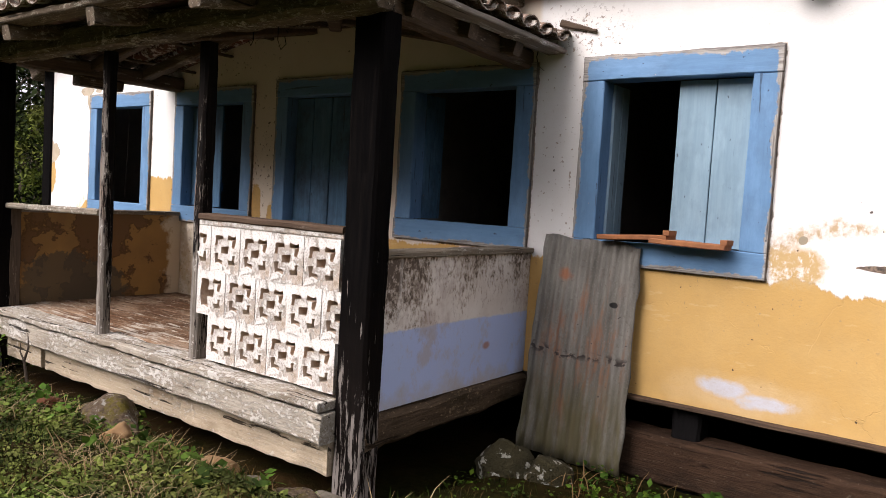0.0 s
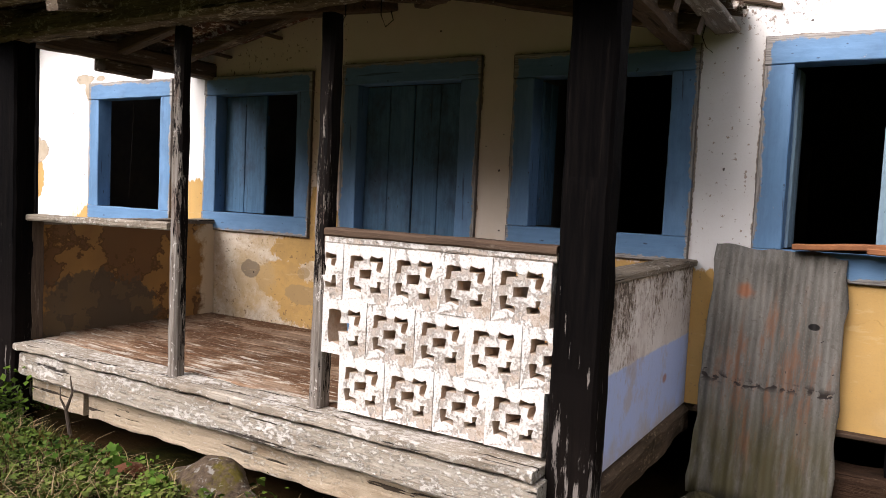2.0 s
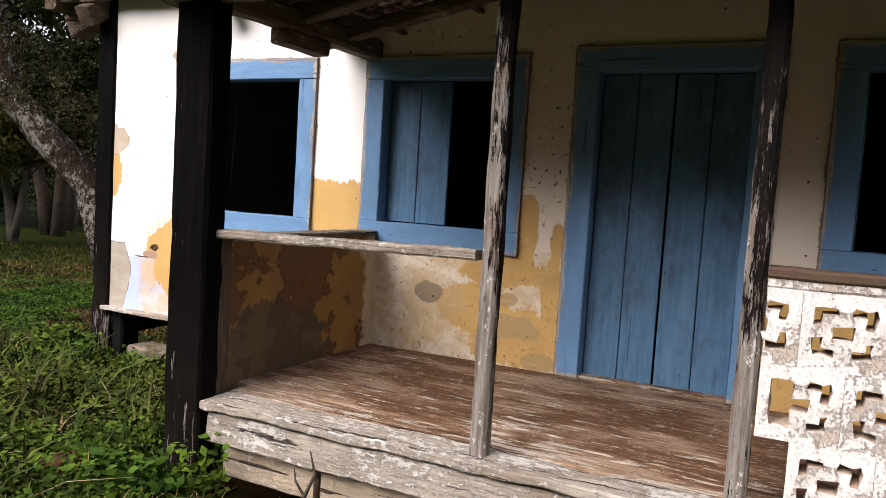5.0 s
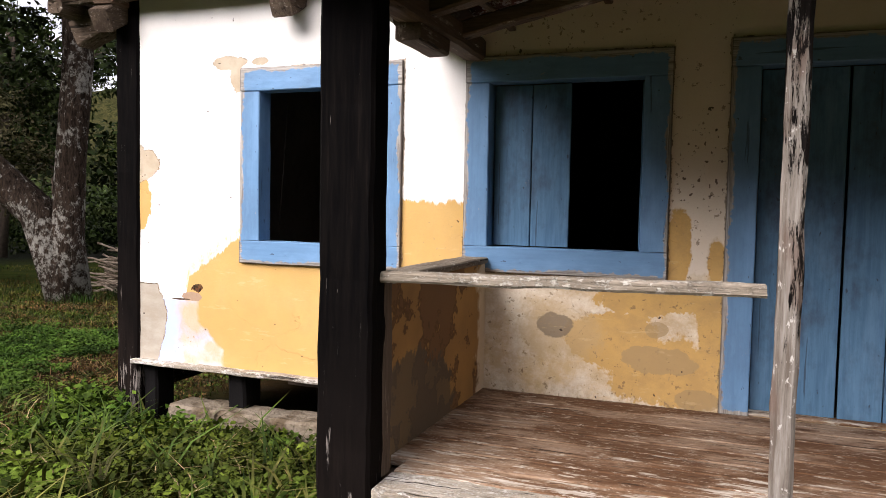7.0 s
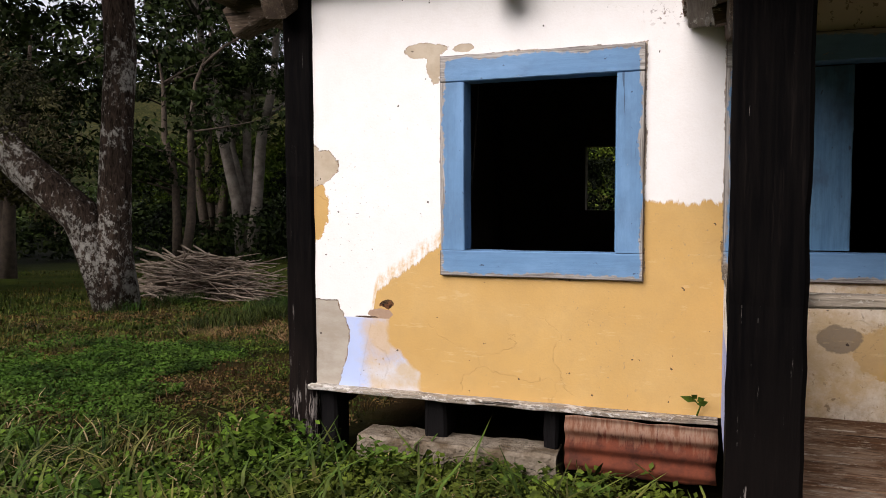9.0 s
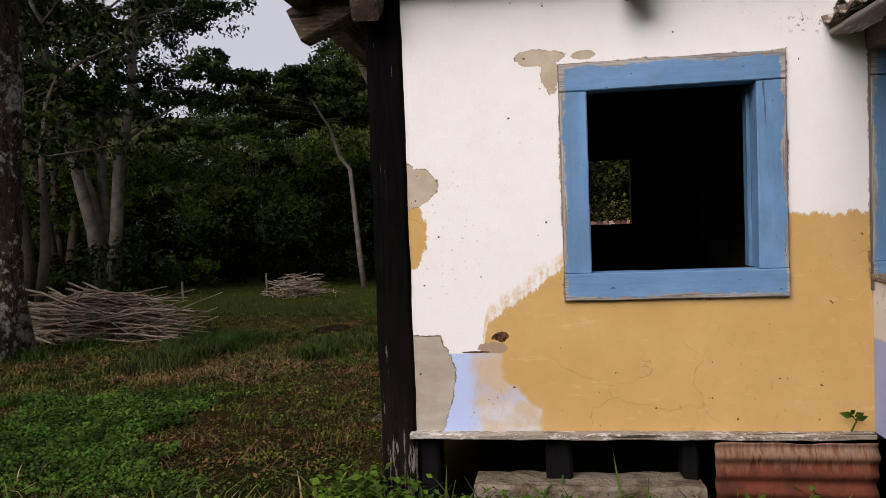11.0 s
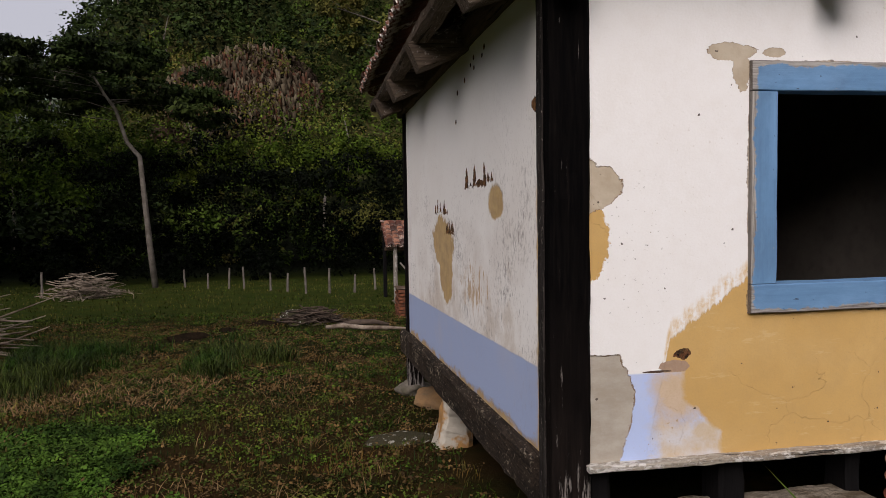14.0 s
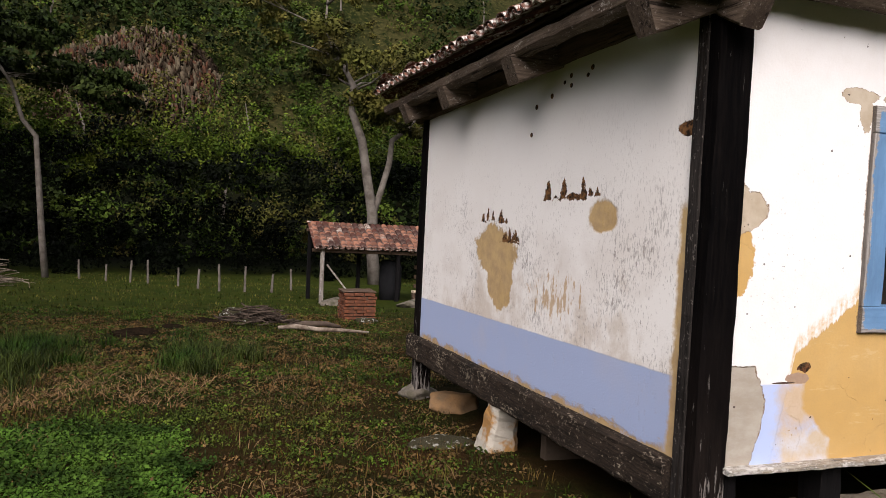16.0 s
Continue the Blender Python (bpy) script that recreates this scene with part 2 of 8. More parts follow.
def deck_wood():
    """Trodden boards: brown, dirty in patches, with streaks of old lime."""
    m = Mat("trodden_deck", 0.85, 0, 0.1)
    grain = m.noise(1.8, 8, 0.75, (1, 20, 20))
    dirt = m.noise(1.5, 7, 0.7, (1, 2.2, 1), (3, 0, 0))
    lime = m.add(m.mul(m.noise(3.4, 8, 0.72, (1, 5, 5), (6, 6, 0)), 0.8), m.add(m.mul(m.noise(0.9, 3, 0.5, (1, 1, 1), (2, 4, 0)), 0.3), m.mul(m.most(m.sub(0.75, m.y), -0.4), 0.13)))
    c = m.mix(m.step(grain, 0.36, 0.62), (0.33, 0.20, 0.115), (0.14, 0.078, 0.043))
    c = m.mix(m.mul(m.step(m.add(dirt, m.mul(m.sub(m.y, 0.9), 0.06)), 0.40, 0.56), 0.88), c, (0.092, 0.044, 0.021))
    c = m.mix(m.mul(m.step(dirt, 0.52, 0.38), 0.5), c, (0.34, 0.26, 0.19))
    c = m.mix(m.mul(m.step(m.noise(17, 6, 0.72, (1, 3, 3), (4, 4, 4)), 0.57, 0.62), 0.6), c, (0.42, 0.35, 0.27))
    c = m.mix(m.mul(m.step(m.noise(11, 6, 0.7, (1, 3, 3), (8, 1, 4)), 0.56, 0.64), 0.7), c, (0.05, 0.03, 0.017))
    c = m.mix(m.mul(m.step(lime, 0.60, 0.64), 0.85), c, m.mix(m.step(grain, 0.4, 0.6), (0.62, 0.56, 0.47), (0.36, 0.30, 0.23)))
    gap = m.step(m.noise(1.1, 4, 0.6, (1, 26, 26), (9, 2, 1)), 0.64, 0.66)
    c = m.mix(m.mul(gap, 0.8), c, (0.02, 0.013, 0.009))
    return m.done(c, m.sub(grain, gap), 0.7, 0.006)


WOOD["deckx"] = deck_wood()


WOOD["rimx"] = limed_timber("bleached_rim", 0, (0.66, 0.60, 0.50), (0.30, 0.245, 0.18), (0.80, 0.76, 0.69), 0.565, (0.20, 0.145, 0.095), 0.60)
WOOD["skirtx"] = limed_timber("dirty_skirt", 0, (0.66, 0.55, 0.40), (0.46, 0.36, 0.245), (0.72, 0.66, 0.55), 0.62, (0.27, 0.18, 0.10), 0.6)
WOOD["railx"] = limed_timber("bleached_rail", 0, (0.46, 0.40, 0.32), (0.22, 0.18, 0.13), (0.70, 0.66, 0.58), 0.59)
WOOD["raily"] = limed_timber("bleached_coping", 1, (0.35, 0.295, 0.225), (0.18, 0.145, 0.105), (0.56, 0.51, 0.43), 0.625)
WOOD["silly"] = limed_timber("rotten_ground_beam", 1, (0.070, 0.050, 0.035), (0.012, 0.009, 0.007), (0.36, 0.30, 0.22), 0.62, (0.012, 0.010, 0.008), 0.75)
WOOD["greyedx"] = limed_timber("greyed_eave_x", 0, (0.20, 0.150, 0.108), (0.060, 0.042, 0.029), (0.46, 0.41, 0.35), 0.645, (0.045, 0.031, 0.022), 0.75)
WOOD["greyedy"] = limed_timber("greyed_eave_y", 1, (0.20, 0.150, 0.108), (0.060, 0.042, 0.029), (0.46, 0.41, 0.35), 0.645, (0.045, 0.031, 0.022), 0.75)
WOOD["postsidez"] = limed_timber("worn_post_side", 2, (0.058, 0.049, 0.042), (0.012, 0.010, 0.009), (0.30, 0.27, 0.23), 0.645, (0.008, 0.007, 0.006), 0.75)
WOOD["footx"] = limed_timber("damp_footing", 0, (0.085, 0.048, 0.028), (0.038, 0.022, 0.014), (0.13, 0.10, 0.07), 0.68, (0.020, 0.014, 0.010), 0.75)
WOOD["rotty"] = limed_timber("rotten_side_beam", 1, (0.13, 0.092, 0.060), (0.05, 0.035, 0.022), (0.34, 0.27, 0.17), 0.64, (0.035, 0.027, 0.014), 0.8)


def plaster_front():
    """Old limewash of the house front: white over ochre over lilac, peeled to the bare undercoat in places."""
    m = Mat("limewashed_front", 0.9, 0, 0.15)
    speck = m.noise(38, 5, 0.65, (1, 1, 0.8), (3, 3, 3))
    m.bend(0.11)
    wander = m.sub(m.noise(5.0, 7, 0.64), 0.5)
    edge = m.add(wander, m.mul(m.sub(speck, 0.5), 0.25))
    fine = m.noise(55, 4, 0.6)
    broad = m.noise(1.1, 4, 0.55, (1, 1, 0.7), (4, 0, 2))
    rub = m.step(m.noise(2.6, 6, 0.6), 0.46, 0.72)
    white = m.mix(m.mul(m.step(broad, 0.42, 0.75), 0.3), (0.84, 0.82, 0.785), (0.75, 0.71, 0.65))
    # white turned cream in the porch: its warm shade is put into the colour
    porch_shade = m.mul(m.step(m.sub(m.x, -7.3), -0.02, 0.02), m.step(m.sub(-2.84, m.x), -0.02, 0.02))
    white = m.mix(m.mul(porch_shade, m.add(0.35, m.mul(broad, 0.5))), white, (0.70, 0.555, 0.375))
    ochre = m.mix(m.step(broad, 0.35, 0.7), (0.60, 0.375, 0.130), (0.535, 0.330, 0.112))
    ochre = m.mix(m.mul(rub, 0.35), ochre, (0.64, 0.435, 0.19))

    def inside(sock, k=0.6, soft=0.02):
        return m.step(m.add(sock, m.mul(edge, k)), -soft, soft)

    def left_of(x0, w=0.02): return m.step(m.sub(x0, m.x), -w, w)
    def right_of(x0, w=0.02): return m.step(m.sub(m.x, x0), -w, w)
    def line(z0, x0, slope): return m.add(z0, m.mul(m.sub(m.x, x0), slope))
    # the upper limit of the ochre along the front: it climbs to the first window, stands high beside the porch
    a = m.least(m.least(line(0.87, -9.72, 4.5), line(1.05, -9.68, 0.72)), 1.40)
    a = m.add(a, m.mul(right_of(-8.0), 0.285))
    a = m.sub(a, m.mul(right_of(-7.3), 0.435))
    hump = m.most(0.0, m.sub(1.0, m.math("ABSOLUTE", m.mul(m.sub(m.x, -0.97), 4.2))))
    a = m.add(m.sub(a, m.mul(right_of(-1.12), 0.06)), m.mul(m.mul(hump, right_of(-1.13)), 0.09))
    drip = m.sub(m.noise(7.0, 6, 0.68, (2.6, 1, 0.7), (8, 0, 3)), 0.5)
    gap = m.add(m.sub(a, m.z), m.add(m.mul(wander, 0.10), m.mul(drip, 0.14)))
    yellow = m.step(gap, -0.008, 0.008)
    yellow = m.most(yellow, inside(m.ell(-10.22, 1.62, 0.15, 0.25), 0.4))
    m.bend(0.08)
    streaks = m.most(inside(m.ell(-6.0, 1.38, 0.085, 0.28), 1.0, 0.06), inside(m.ell(-5.765, 1.34, 0.055, 0.16), 1.2, 0.1))
    yellow = m.most(yellow, streaks)
    # inside the porch the ochre has mostly washed away to cream
    porch = m.mul(right_of(-7.25, 0.005), left_of(-5.7, 0.005))
    wash = m.most(inside(m.ell(-6.12, 1.10, 0.42, 0.11), 2.2, 0.06), m.most(inside(m.ell(-5.98, 0.62, 0.40, 0.26), 1.3, 0.08), inside(m.ell(-6.36, 0.82, 0.30, 0.20), 1.6, 0.08)))
    wash = m.most(wash, inside(m.ell(-5.78, 0.85, 0.10, 0.45), 1.4, 0.1))
    kept = m.most(m.sub(1.0, porch), m.most(wash, streaks))
    c = m.mix(m.mul(yellow, kept), white, ochre)
    cream = m.mix(m.step(m.noise(3.4, 7, 0.7, (1, 1, 1), (7, 3, 1)), 0.45, 0.65), (0.76, 0.68, 0.55), (0.62, 0.46, 0.26))
    c = m.mix(m.mul(m.mul(porch, yellow), m.sub(1.0, kept)), c, cream)
    # a rubbed, streaky margin where white and ochre meet
    lip = m.mul(m.step(m.math("ABSOLUTE", m.add(gap, 0.045)), 0.075, 0.01), m.step(m.add(drip, m.mul(m.sub(speck, 0.5), 0.6)), -0.10, 0.12))
    c = m.mix(m.mul(m.mul(lip, left_of(-8.0)), 0.85), c, (0.66, 0.45, 0.20))
    # a scraped swoosh beside the sunlit window
    swoosh = m.mul(m.step(m.math("ABSOLUTE", m.add(m.ell(-0.66, 1.36, 0.44, 0.24), m.mul(wander, 0.5))), 0.20, 0.04), m.mul(right_of(-1.12), left_of(-0.50, 0.1)))
    swoosh = m.mul(swoosh, m.mul(m.step(m.z, 1.28, 1.40), m.step(m.add(speck, drip), 0.30, 0.62)))
    c = m.mix(m.mul(swoosh, 0.9), c, (0.47, 0.32, 0.16))
    tan = m.mul(inside(m.ell(-0.98, 1.33, 0.17, 0.13), 1.4, 0.2), right_of(-1.12))
    c = m.mix(m.mul(tan, m.step(m.add(speck, drip), 0.25, 0.5)), c, (0.56, 0.385, 0.18))
    c = m.mix(inside(m.ell(-0.93, 1.50, 0.028, 0.028), 1.0), c, (0.33, 0.28, 0.20))
    # lilac dado that shows through low down, ochre rubbed into it
    right = m.least(m.most(-9.60, m.add(-9.60, m.mul(m.sub(0.71, m.z), 1.05))), -9.37)
    lil = m.mul(m.step(m.sub(0.865, m.z), -0.005, 0.005), m.step(m.sub(m.add(right, m.mul(edge, 0.16)), m.x), -0.02, 0.02))
    pale = m.mul(m.step(m.sub(m.x, m.add(-9.80, m.mul(wander, 0.3))), -0.04, 0.05), m.step(m.sub(m.add(0.58, m.mul(wander, 0.3)), m.z), -0.03, 0.04))
    tint = m.mix(rub, (0.45, 0.54, 0.78), (0.53, 0.57, 0.72))
    tint = m.mix(m.mul(pale, 0.75), tint, m.mix(m.step(m.noise(6, 5, 0.6), 0.42, 0.6), (0.66, 0.60, 0.52), (0.62, 0.45, 0.21)))
    tint = m.mix(m.mul(inside(m.ell(-9.64, 0.72, 0.13, 0.17), 1.6, 0.45), 0.85), tint, m.mix(0.35, ochre, (0.70, 0.58, 0.44)))
    c = m.mix(lil, c, tint)
    show = m.most(inside(m.ell(-1.33, 0.52, 0.13, 0.055), 1.6, 0.3), inside(m.ell(-1.06, 0.465, 0.17, 0.045), 1.6, 0.3))
    c = m.mix(m.mul(inside(m.ell(-1.2, 0.48, 0.40, 0.12), 1.0, 0.4), 0.45), c, (0.68, 0.52, 0.32))
    c = m.mix(m.mul(show, 0.8), c, (0.56, 0.60, 0.70))
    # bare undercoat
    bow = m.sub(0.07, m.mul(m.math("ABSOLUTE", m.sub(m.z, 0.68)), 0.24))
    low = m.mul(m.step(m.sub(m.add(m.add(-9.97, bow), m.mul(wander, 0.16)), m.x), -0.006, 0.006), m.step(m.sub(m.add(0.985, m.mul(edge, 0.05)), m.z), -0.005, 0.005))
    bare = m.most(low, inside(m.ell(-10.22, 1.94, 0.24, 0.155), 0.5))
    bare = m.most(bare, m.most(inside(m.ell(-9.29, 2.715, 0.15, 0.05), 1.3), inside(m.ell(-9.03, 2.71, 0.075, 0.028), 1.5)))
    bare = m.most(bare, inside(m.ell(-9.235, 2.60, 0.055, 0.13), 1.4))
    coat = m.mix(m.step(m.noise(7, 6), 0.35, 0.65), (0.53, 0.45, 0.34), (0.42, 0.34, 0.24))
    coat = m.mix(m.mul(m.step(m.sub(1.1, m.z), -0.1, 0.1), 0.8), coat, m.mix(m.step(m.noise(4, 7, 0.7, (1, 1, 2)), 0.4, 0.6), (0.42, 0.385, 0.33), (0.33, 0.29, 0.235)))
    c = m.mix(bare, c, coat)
    # dark line round the bare patches: the peeled edge's thin shadow painted in
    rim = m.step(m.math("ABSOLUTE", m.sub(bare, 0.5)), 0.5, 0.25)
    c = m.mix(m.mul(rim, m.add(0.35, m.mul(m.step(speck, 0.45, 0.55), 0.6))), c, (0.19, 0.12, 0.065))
    # damp and dirt on the wall inside the porch
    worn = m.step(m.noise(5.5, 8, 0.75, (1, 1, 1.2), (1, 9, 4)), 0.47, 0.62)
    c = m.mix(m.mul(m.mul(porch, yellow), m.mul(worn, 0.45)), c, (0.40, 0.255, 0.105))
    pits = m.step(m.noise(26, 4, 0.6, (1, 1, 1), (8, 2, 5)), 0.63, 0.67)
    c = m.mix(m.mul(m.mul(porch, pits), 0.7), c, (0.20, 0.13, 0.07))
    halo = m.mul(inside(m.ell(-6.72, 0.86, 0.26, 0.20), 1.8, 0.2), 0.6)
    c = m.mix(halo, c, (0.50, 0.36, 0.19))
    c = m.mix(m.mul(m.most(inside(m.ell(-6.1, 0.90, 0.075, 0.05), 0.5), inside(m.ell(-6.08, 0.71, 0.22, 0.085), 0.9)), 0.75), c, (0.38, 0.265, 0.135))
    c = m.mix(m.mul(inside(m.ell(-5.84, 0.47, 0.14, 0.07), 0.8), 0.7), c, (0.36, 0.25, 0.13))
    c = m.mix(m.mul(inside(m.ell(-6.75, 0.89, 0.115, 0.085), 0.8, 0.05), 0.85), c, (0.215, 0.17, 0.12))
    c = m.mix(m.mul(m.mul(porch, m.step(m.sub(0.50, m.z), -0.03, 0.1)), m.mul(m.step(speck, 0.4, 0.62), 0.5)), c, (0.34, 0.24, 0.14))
    wormy = m.mul(inside(m.ell(-5.88, 1.9, 0.16, 0.28), 0.3), m.step(m.noise(30, 2, 0.4, (1, 1, 1), (2, 7, 7)), 0.66, 0.68))
    c = m.mix(m.mul(wormy, 0.85), c, (0.09, 0.05, 0.03))
    # the broken hole above the lilac, its inner shade painted on the flat wall, a stone showing in it
    c = m.mix(inside(m.ell(-9.645, 0.90, 0.10, 0.036), 1.3), c, m.mix(fine, (0.44, 0.30, 0.21), (0.30, 0.20, 0.14)))
    c = m.mix(inside(m.ell(-9.60, 0.965, 0.06, 0.038), 2.4), c, m.mix(m.step(speck, 0.42, 0.6), (0.012, 0.007, 0.005), (0.13, 0.05, 0.02)))
    c = m.mix(inside(m.ell(-9.76, 0.872, 0.09, 0.007), 0.3), c, (0.08, 0.05, 0.035))
    crackle = m.mul(inside(m.ell(-0.44, 1.365, 0.20, 0.02), 1.2), 0.95)
    c = m.mix(crackle, c, m.mix(m.step(speck, 0.42, 0.58), (0.03, 0.02, 0.015), (0.22, 0.15, 0.10)))
    c = m.mix(inside(m.ell(-7.17, 3.10, 0.16, 0.10), 1.2), c, m.mix(speck, (0.20, 0.075, 0.035), (0.08, 0.035, 0.02)))
    soot = m.mul(m.step(m.ell(-2.45, 2.88, 0.40, 0.22), 0.0, 0.5), m.step(m.noise(34, 4, 0.65, (1, 1, 1), (9, 3, 3)), 0.56, 0.64))
    soot = m.most(soot, m.mul(m.step(m.ell(-7.62, 2.82, 0.30, 0.10), 0.0, 0.5), m.step(m.noise(30, 4, 0.65, (1, 1, 1), (2, 3, 3)), 0.57, 0.63)))
    c = m.mix(m.mul(soot, 0.8), c, (0.16, 0.10, 0.06))
    pocks = m.mul(m.mul(right_of(-2.78), left_of(-2.44)), m.step(m.noise(30, 3, 0.6, (1, 1, 1), (4, 9, 3)), 0.64, 0.68))
    c = m.mix(m.mul(pocks, 0.7), c, (0.30, 0.20, 0.12))
    # chipped plaster along the window and door frames, with their dark shadow gap painted in
    for x0, x1, z0, z1 in ((-9.19, -7.855, 1.19, 2.66), (-7.39, -6.05, 1.215, 2.65), (-5.72, -4.41, 0.42, 2.685), (-4.14, -2.83, 1.27, 2.675), (-2.45, -1.12, 1.23, 2.685)):
        far = m.most(m.sub(m.math("ABSOLUTE", m.sub(m.x, (x0 + x1) / 2)), (x1 - x0) / 2), m.sub(m.math("ABSOLUTE", m.sub(m.z, (z0 + z1) / 2)), (z1 - z0) / 2))
        c = m.mix(m.mul(m.step(m.sub(far, m.mul(m.most(edge, -0.04), 0.075)), 0.007, 0.003), 0.8), c, m.mix(m.step(speck, 0.4, 0.6), (0.40, 0.30, 0.19), (0.10, 0.065, 0.04)))
    # cracks and small chips
    crack = m.mul(m.step(m.cells(1.6, "DISTANCE_TO_EDGE", (1, 1, 1.2)), 0.005, 0.0), m.step(m.noise(1.5, 2, 0.5, (1, 1, 1), (2, 8, 8)), 0.50, 0.56))
    crack = m.mul(crack, m.add(0.10, m.mul(yellow, 0.9)))
    chips = m.mul(m.step(m.noise(40, 3, 0.5), 0.68, 0.71), m.step(m.noise(1.8, 2, 0.5, (1, 1, 1), (6, 6, 2)), 0.5, 0.62))
    c = m.mix(m.mul(crack, 0.2), c, (0.27, 0.165, 0.07))
    c = m.mix(m.mul(chips, m.add(0.2, m.mul(yellow, 0.6))), c, (0.36, 0.25, 0.13))
    mott = m.step(m.noise(6.5, 8, 0.74, (1, 1, 1), (3, 8, 1)), 0.44, 0.68)
    grit = m.step(m.noise(95, 3, 0.6), 0.5, 0.72)
    c = m.mix(m.mul(mott, m.add(0.06, m.mul(yellow, 0.18))), c, (0.42, 0.28, 0.12))
    c = m.mix(m.mul(grit, m.add(0.05, m.mul(yellow, 0.16))), c, (0.40, 0.27, 0.13))
    scrape = m.step(m.noise(3.0, 7, 0.7, (1.2, 1, 5), (2, 5, 9)), 0.60, 0.66)
    c = m.mix(m.mul(scrape, m.mul(yellow, 0.3)), c, (0.68, 0.50, 0.27))
    # fly spots near the corner, and small dark holes
    flies = m.mul(m.step(m.ell(-9.9, 1.55, 0.28, 0.55), 0.0, 0.6), m.step(m.noise(42, 3, 0.5, (1, 1, 1), (1, 5, 1)), 0.66, 0.69))
    c = m.mix(m.mul(flies, 0.7), c, (0.30, 0.27, 0.22))
    dots = m.mul(m.step(m.noise(24, 2, 0.4, (1, 1, 1), (5, 1, 1)), 0.765, 0.775), 0.9)
    c = m.mix(dots, c, (0.06, 0.04, 0.03))
    h = m.add(m.mul(fine, 0.25), m.sub(m.mul(broad, 1.2), m.add(m.mul(yellow, 0.3), m.add(m.mul(bare, 1.2), m.mul(m.add(crack, dots), 0.8)))))
    return m.done(c, h, 0.5, 0.012)


def plaster_side(name, blue_top, axis_y=True):
    """Limewashed side wall with a lilac dado, streaked by rain."""
    m = Mat(name, 0.92, 0, 0.12)
    edge = m.sub(m.noise(6.0, 7, 0.65), 0.5)
    streak = m.noise(3.0, 7, 0.74, (2.2, 2.2, 0.6))
    mould = m.step(m.add(m.add(m.mul(streak, 0.7), m.mul(m.noise(1.2, 3), 0.4)), m.mul(m.noise(30, 4, 0.7), 0.25)), 0.58, 0.80)
    white = m.mix(m.mul(mould, 0.8), (0.78, 0.74, 0.68), (0.26, 0.21, 0.17))
    top = m.add(blue_top, m.mul(edge, 0.05))
    lil = m.step(m.sub(top, m.z), -0.008, 0.008)
    lilac = m.mix(m.mul(m.step(m.noise(2.4, 5), 0.55, 0.75), 0.5), (0.40, 0.485, 0.72), (0.48, 0.49, 0.58))
    c = m.mix(lil, white, lilac)
    fine = m.noise(60, 3)
    return m, c, edge, fine, lil, mould


# where the side wall's plaster has come away in flame shapes: middle, foot, half width, height
SPIKES = [(6.959, 1.992, 0.075, 0.165), (6.825, 2.007, 0.04, 0.046), (6.696, 1.993, 0.09, 0.185), (6.393, 1.995, 0.08, 0.16), (6.283, 2.024, 0.05, 0.08), (6.191, 2.025, 0.045, 0.055), (6.549, 1.994, 0.24, 0.06),
          (8.301, 1.775, 0.065, 0.09), (8.18, 1.785, 0.04, 0.13), (8.068, 1.789, 0.045, 0.08), (7.882, 1.771, 0.09, 0.14), (7.739, 1.78, 0.03, 0.035), (7.757, 1.605, 0.065, 0.095), (7.673, 1.609, 0.06, 0.115), (7.551, 1.609, 0.09, 0.1), (7.658, 1.59, 0.24, 0.04)]
DOTS = [(7.255, 2.814), (6.986, 2.878), (6.779, 2.961), (6.678, 3.002), (6.669, 2.924), (6.421, 2.969), (6.356, 3.02), (7.327, 2.574)]


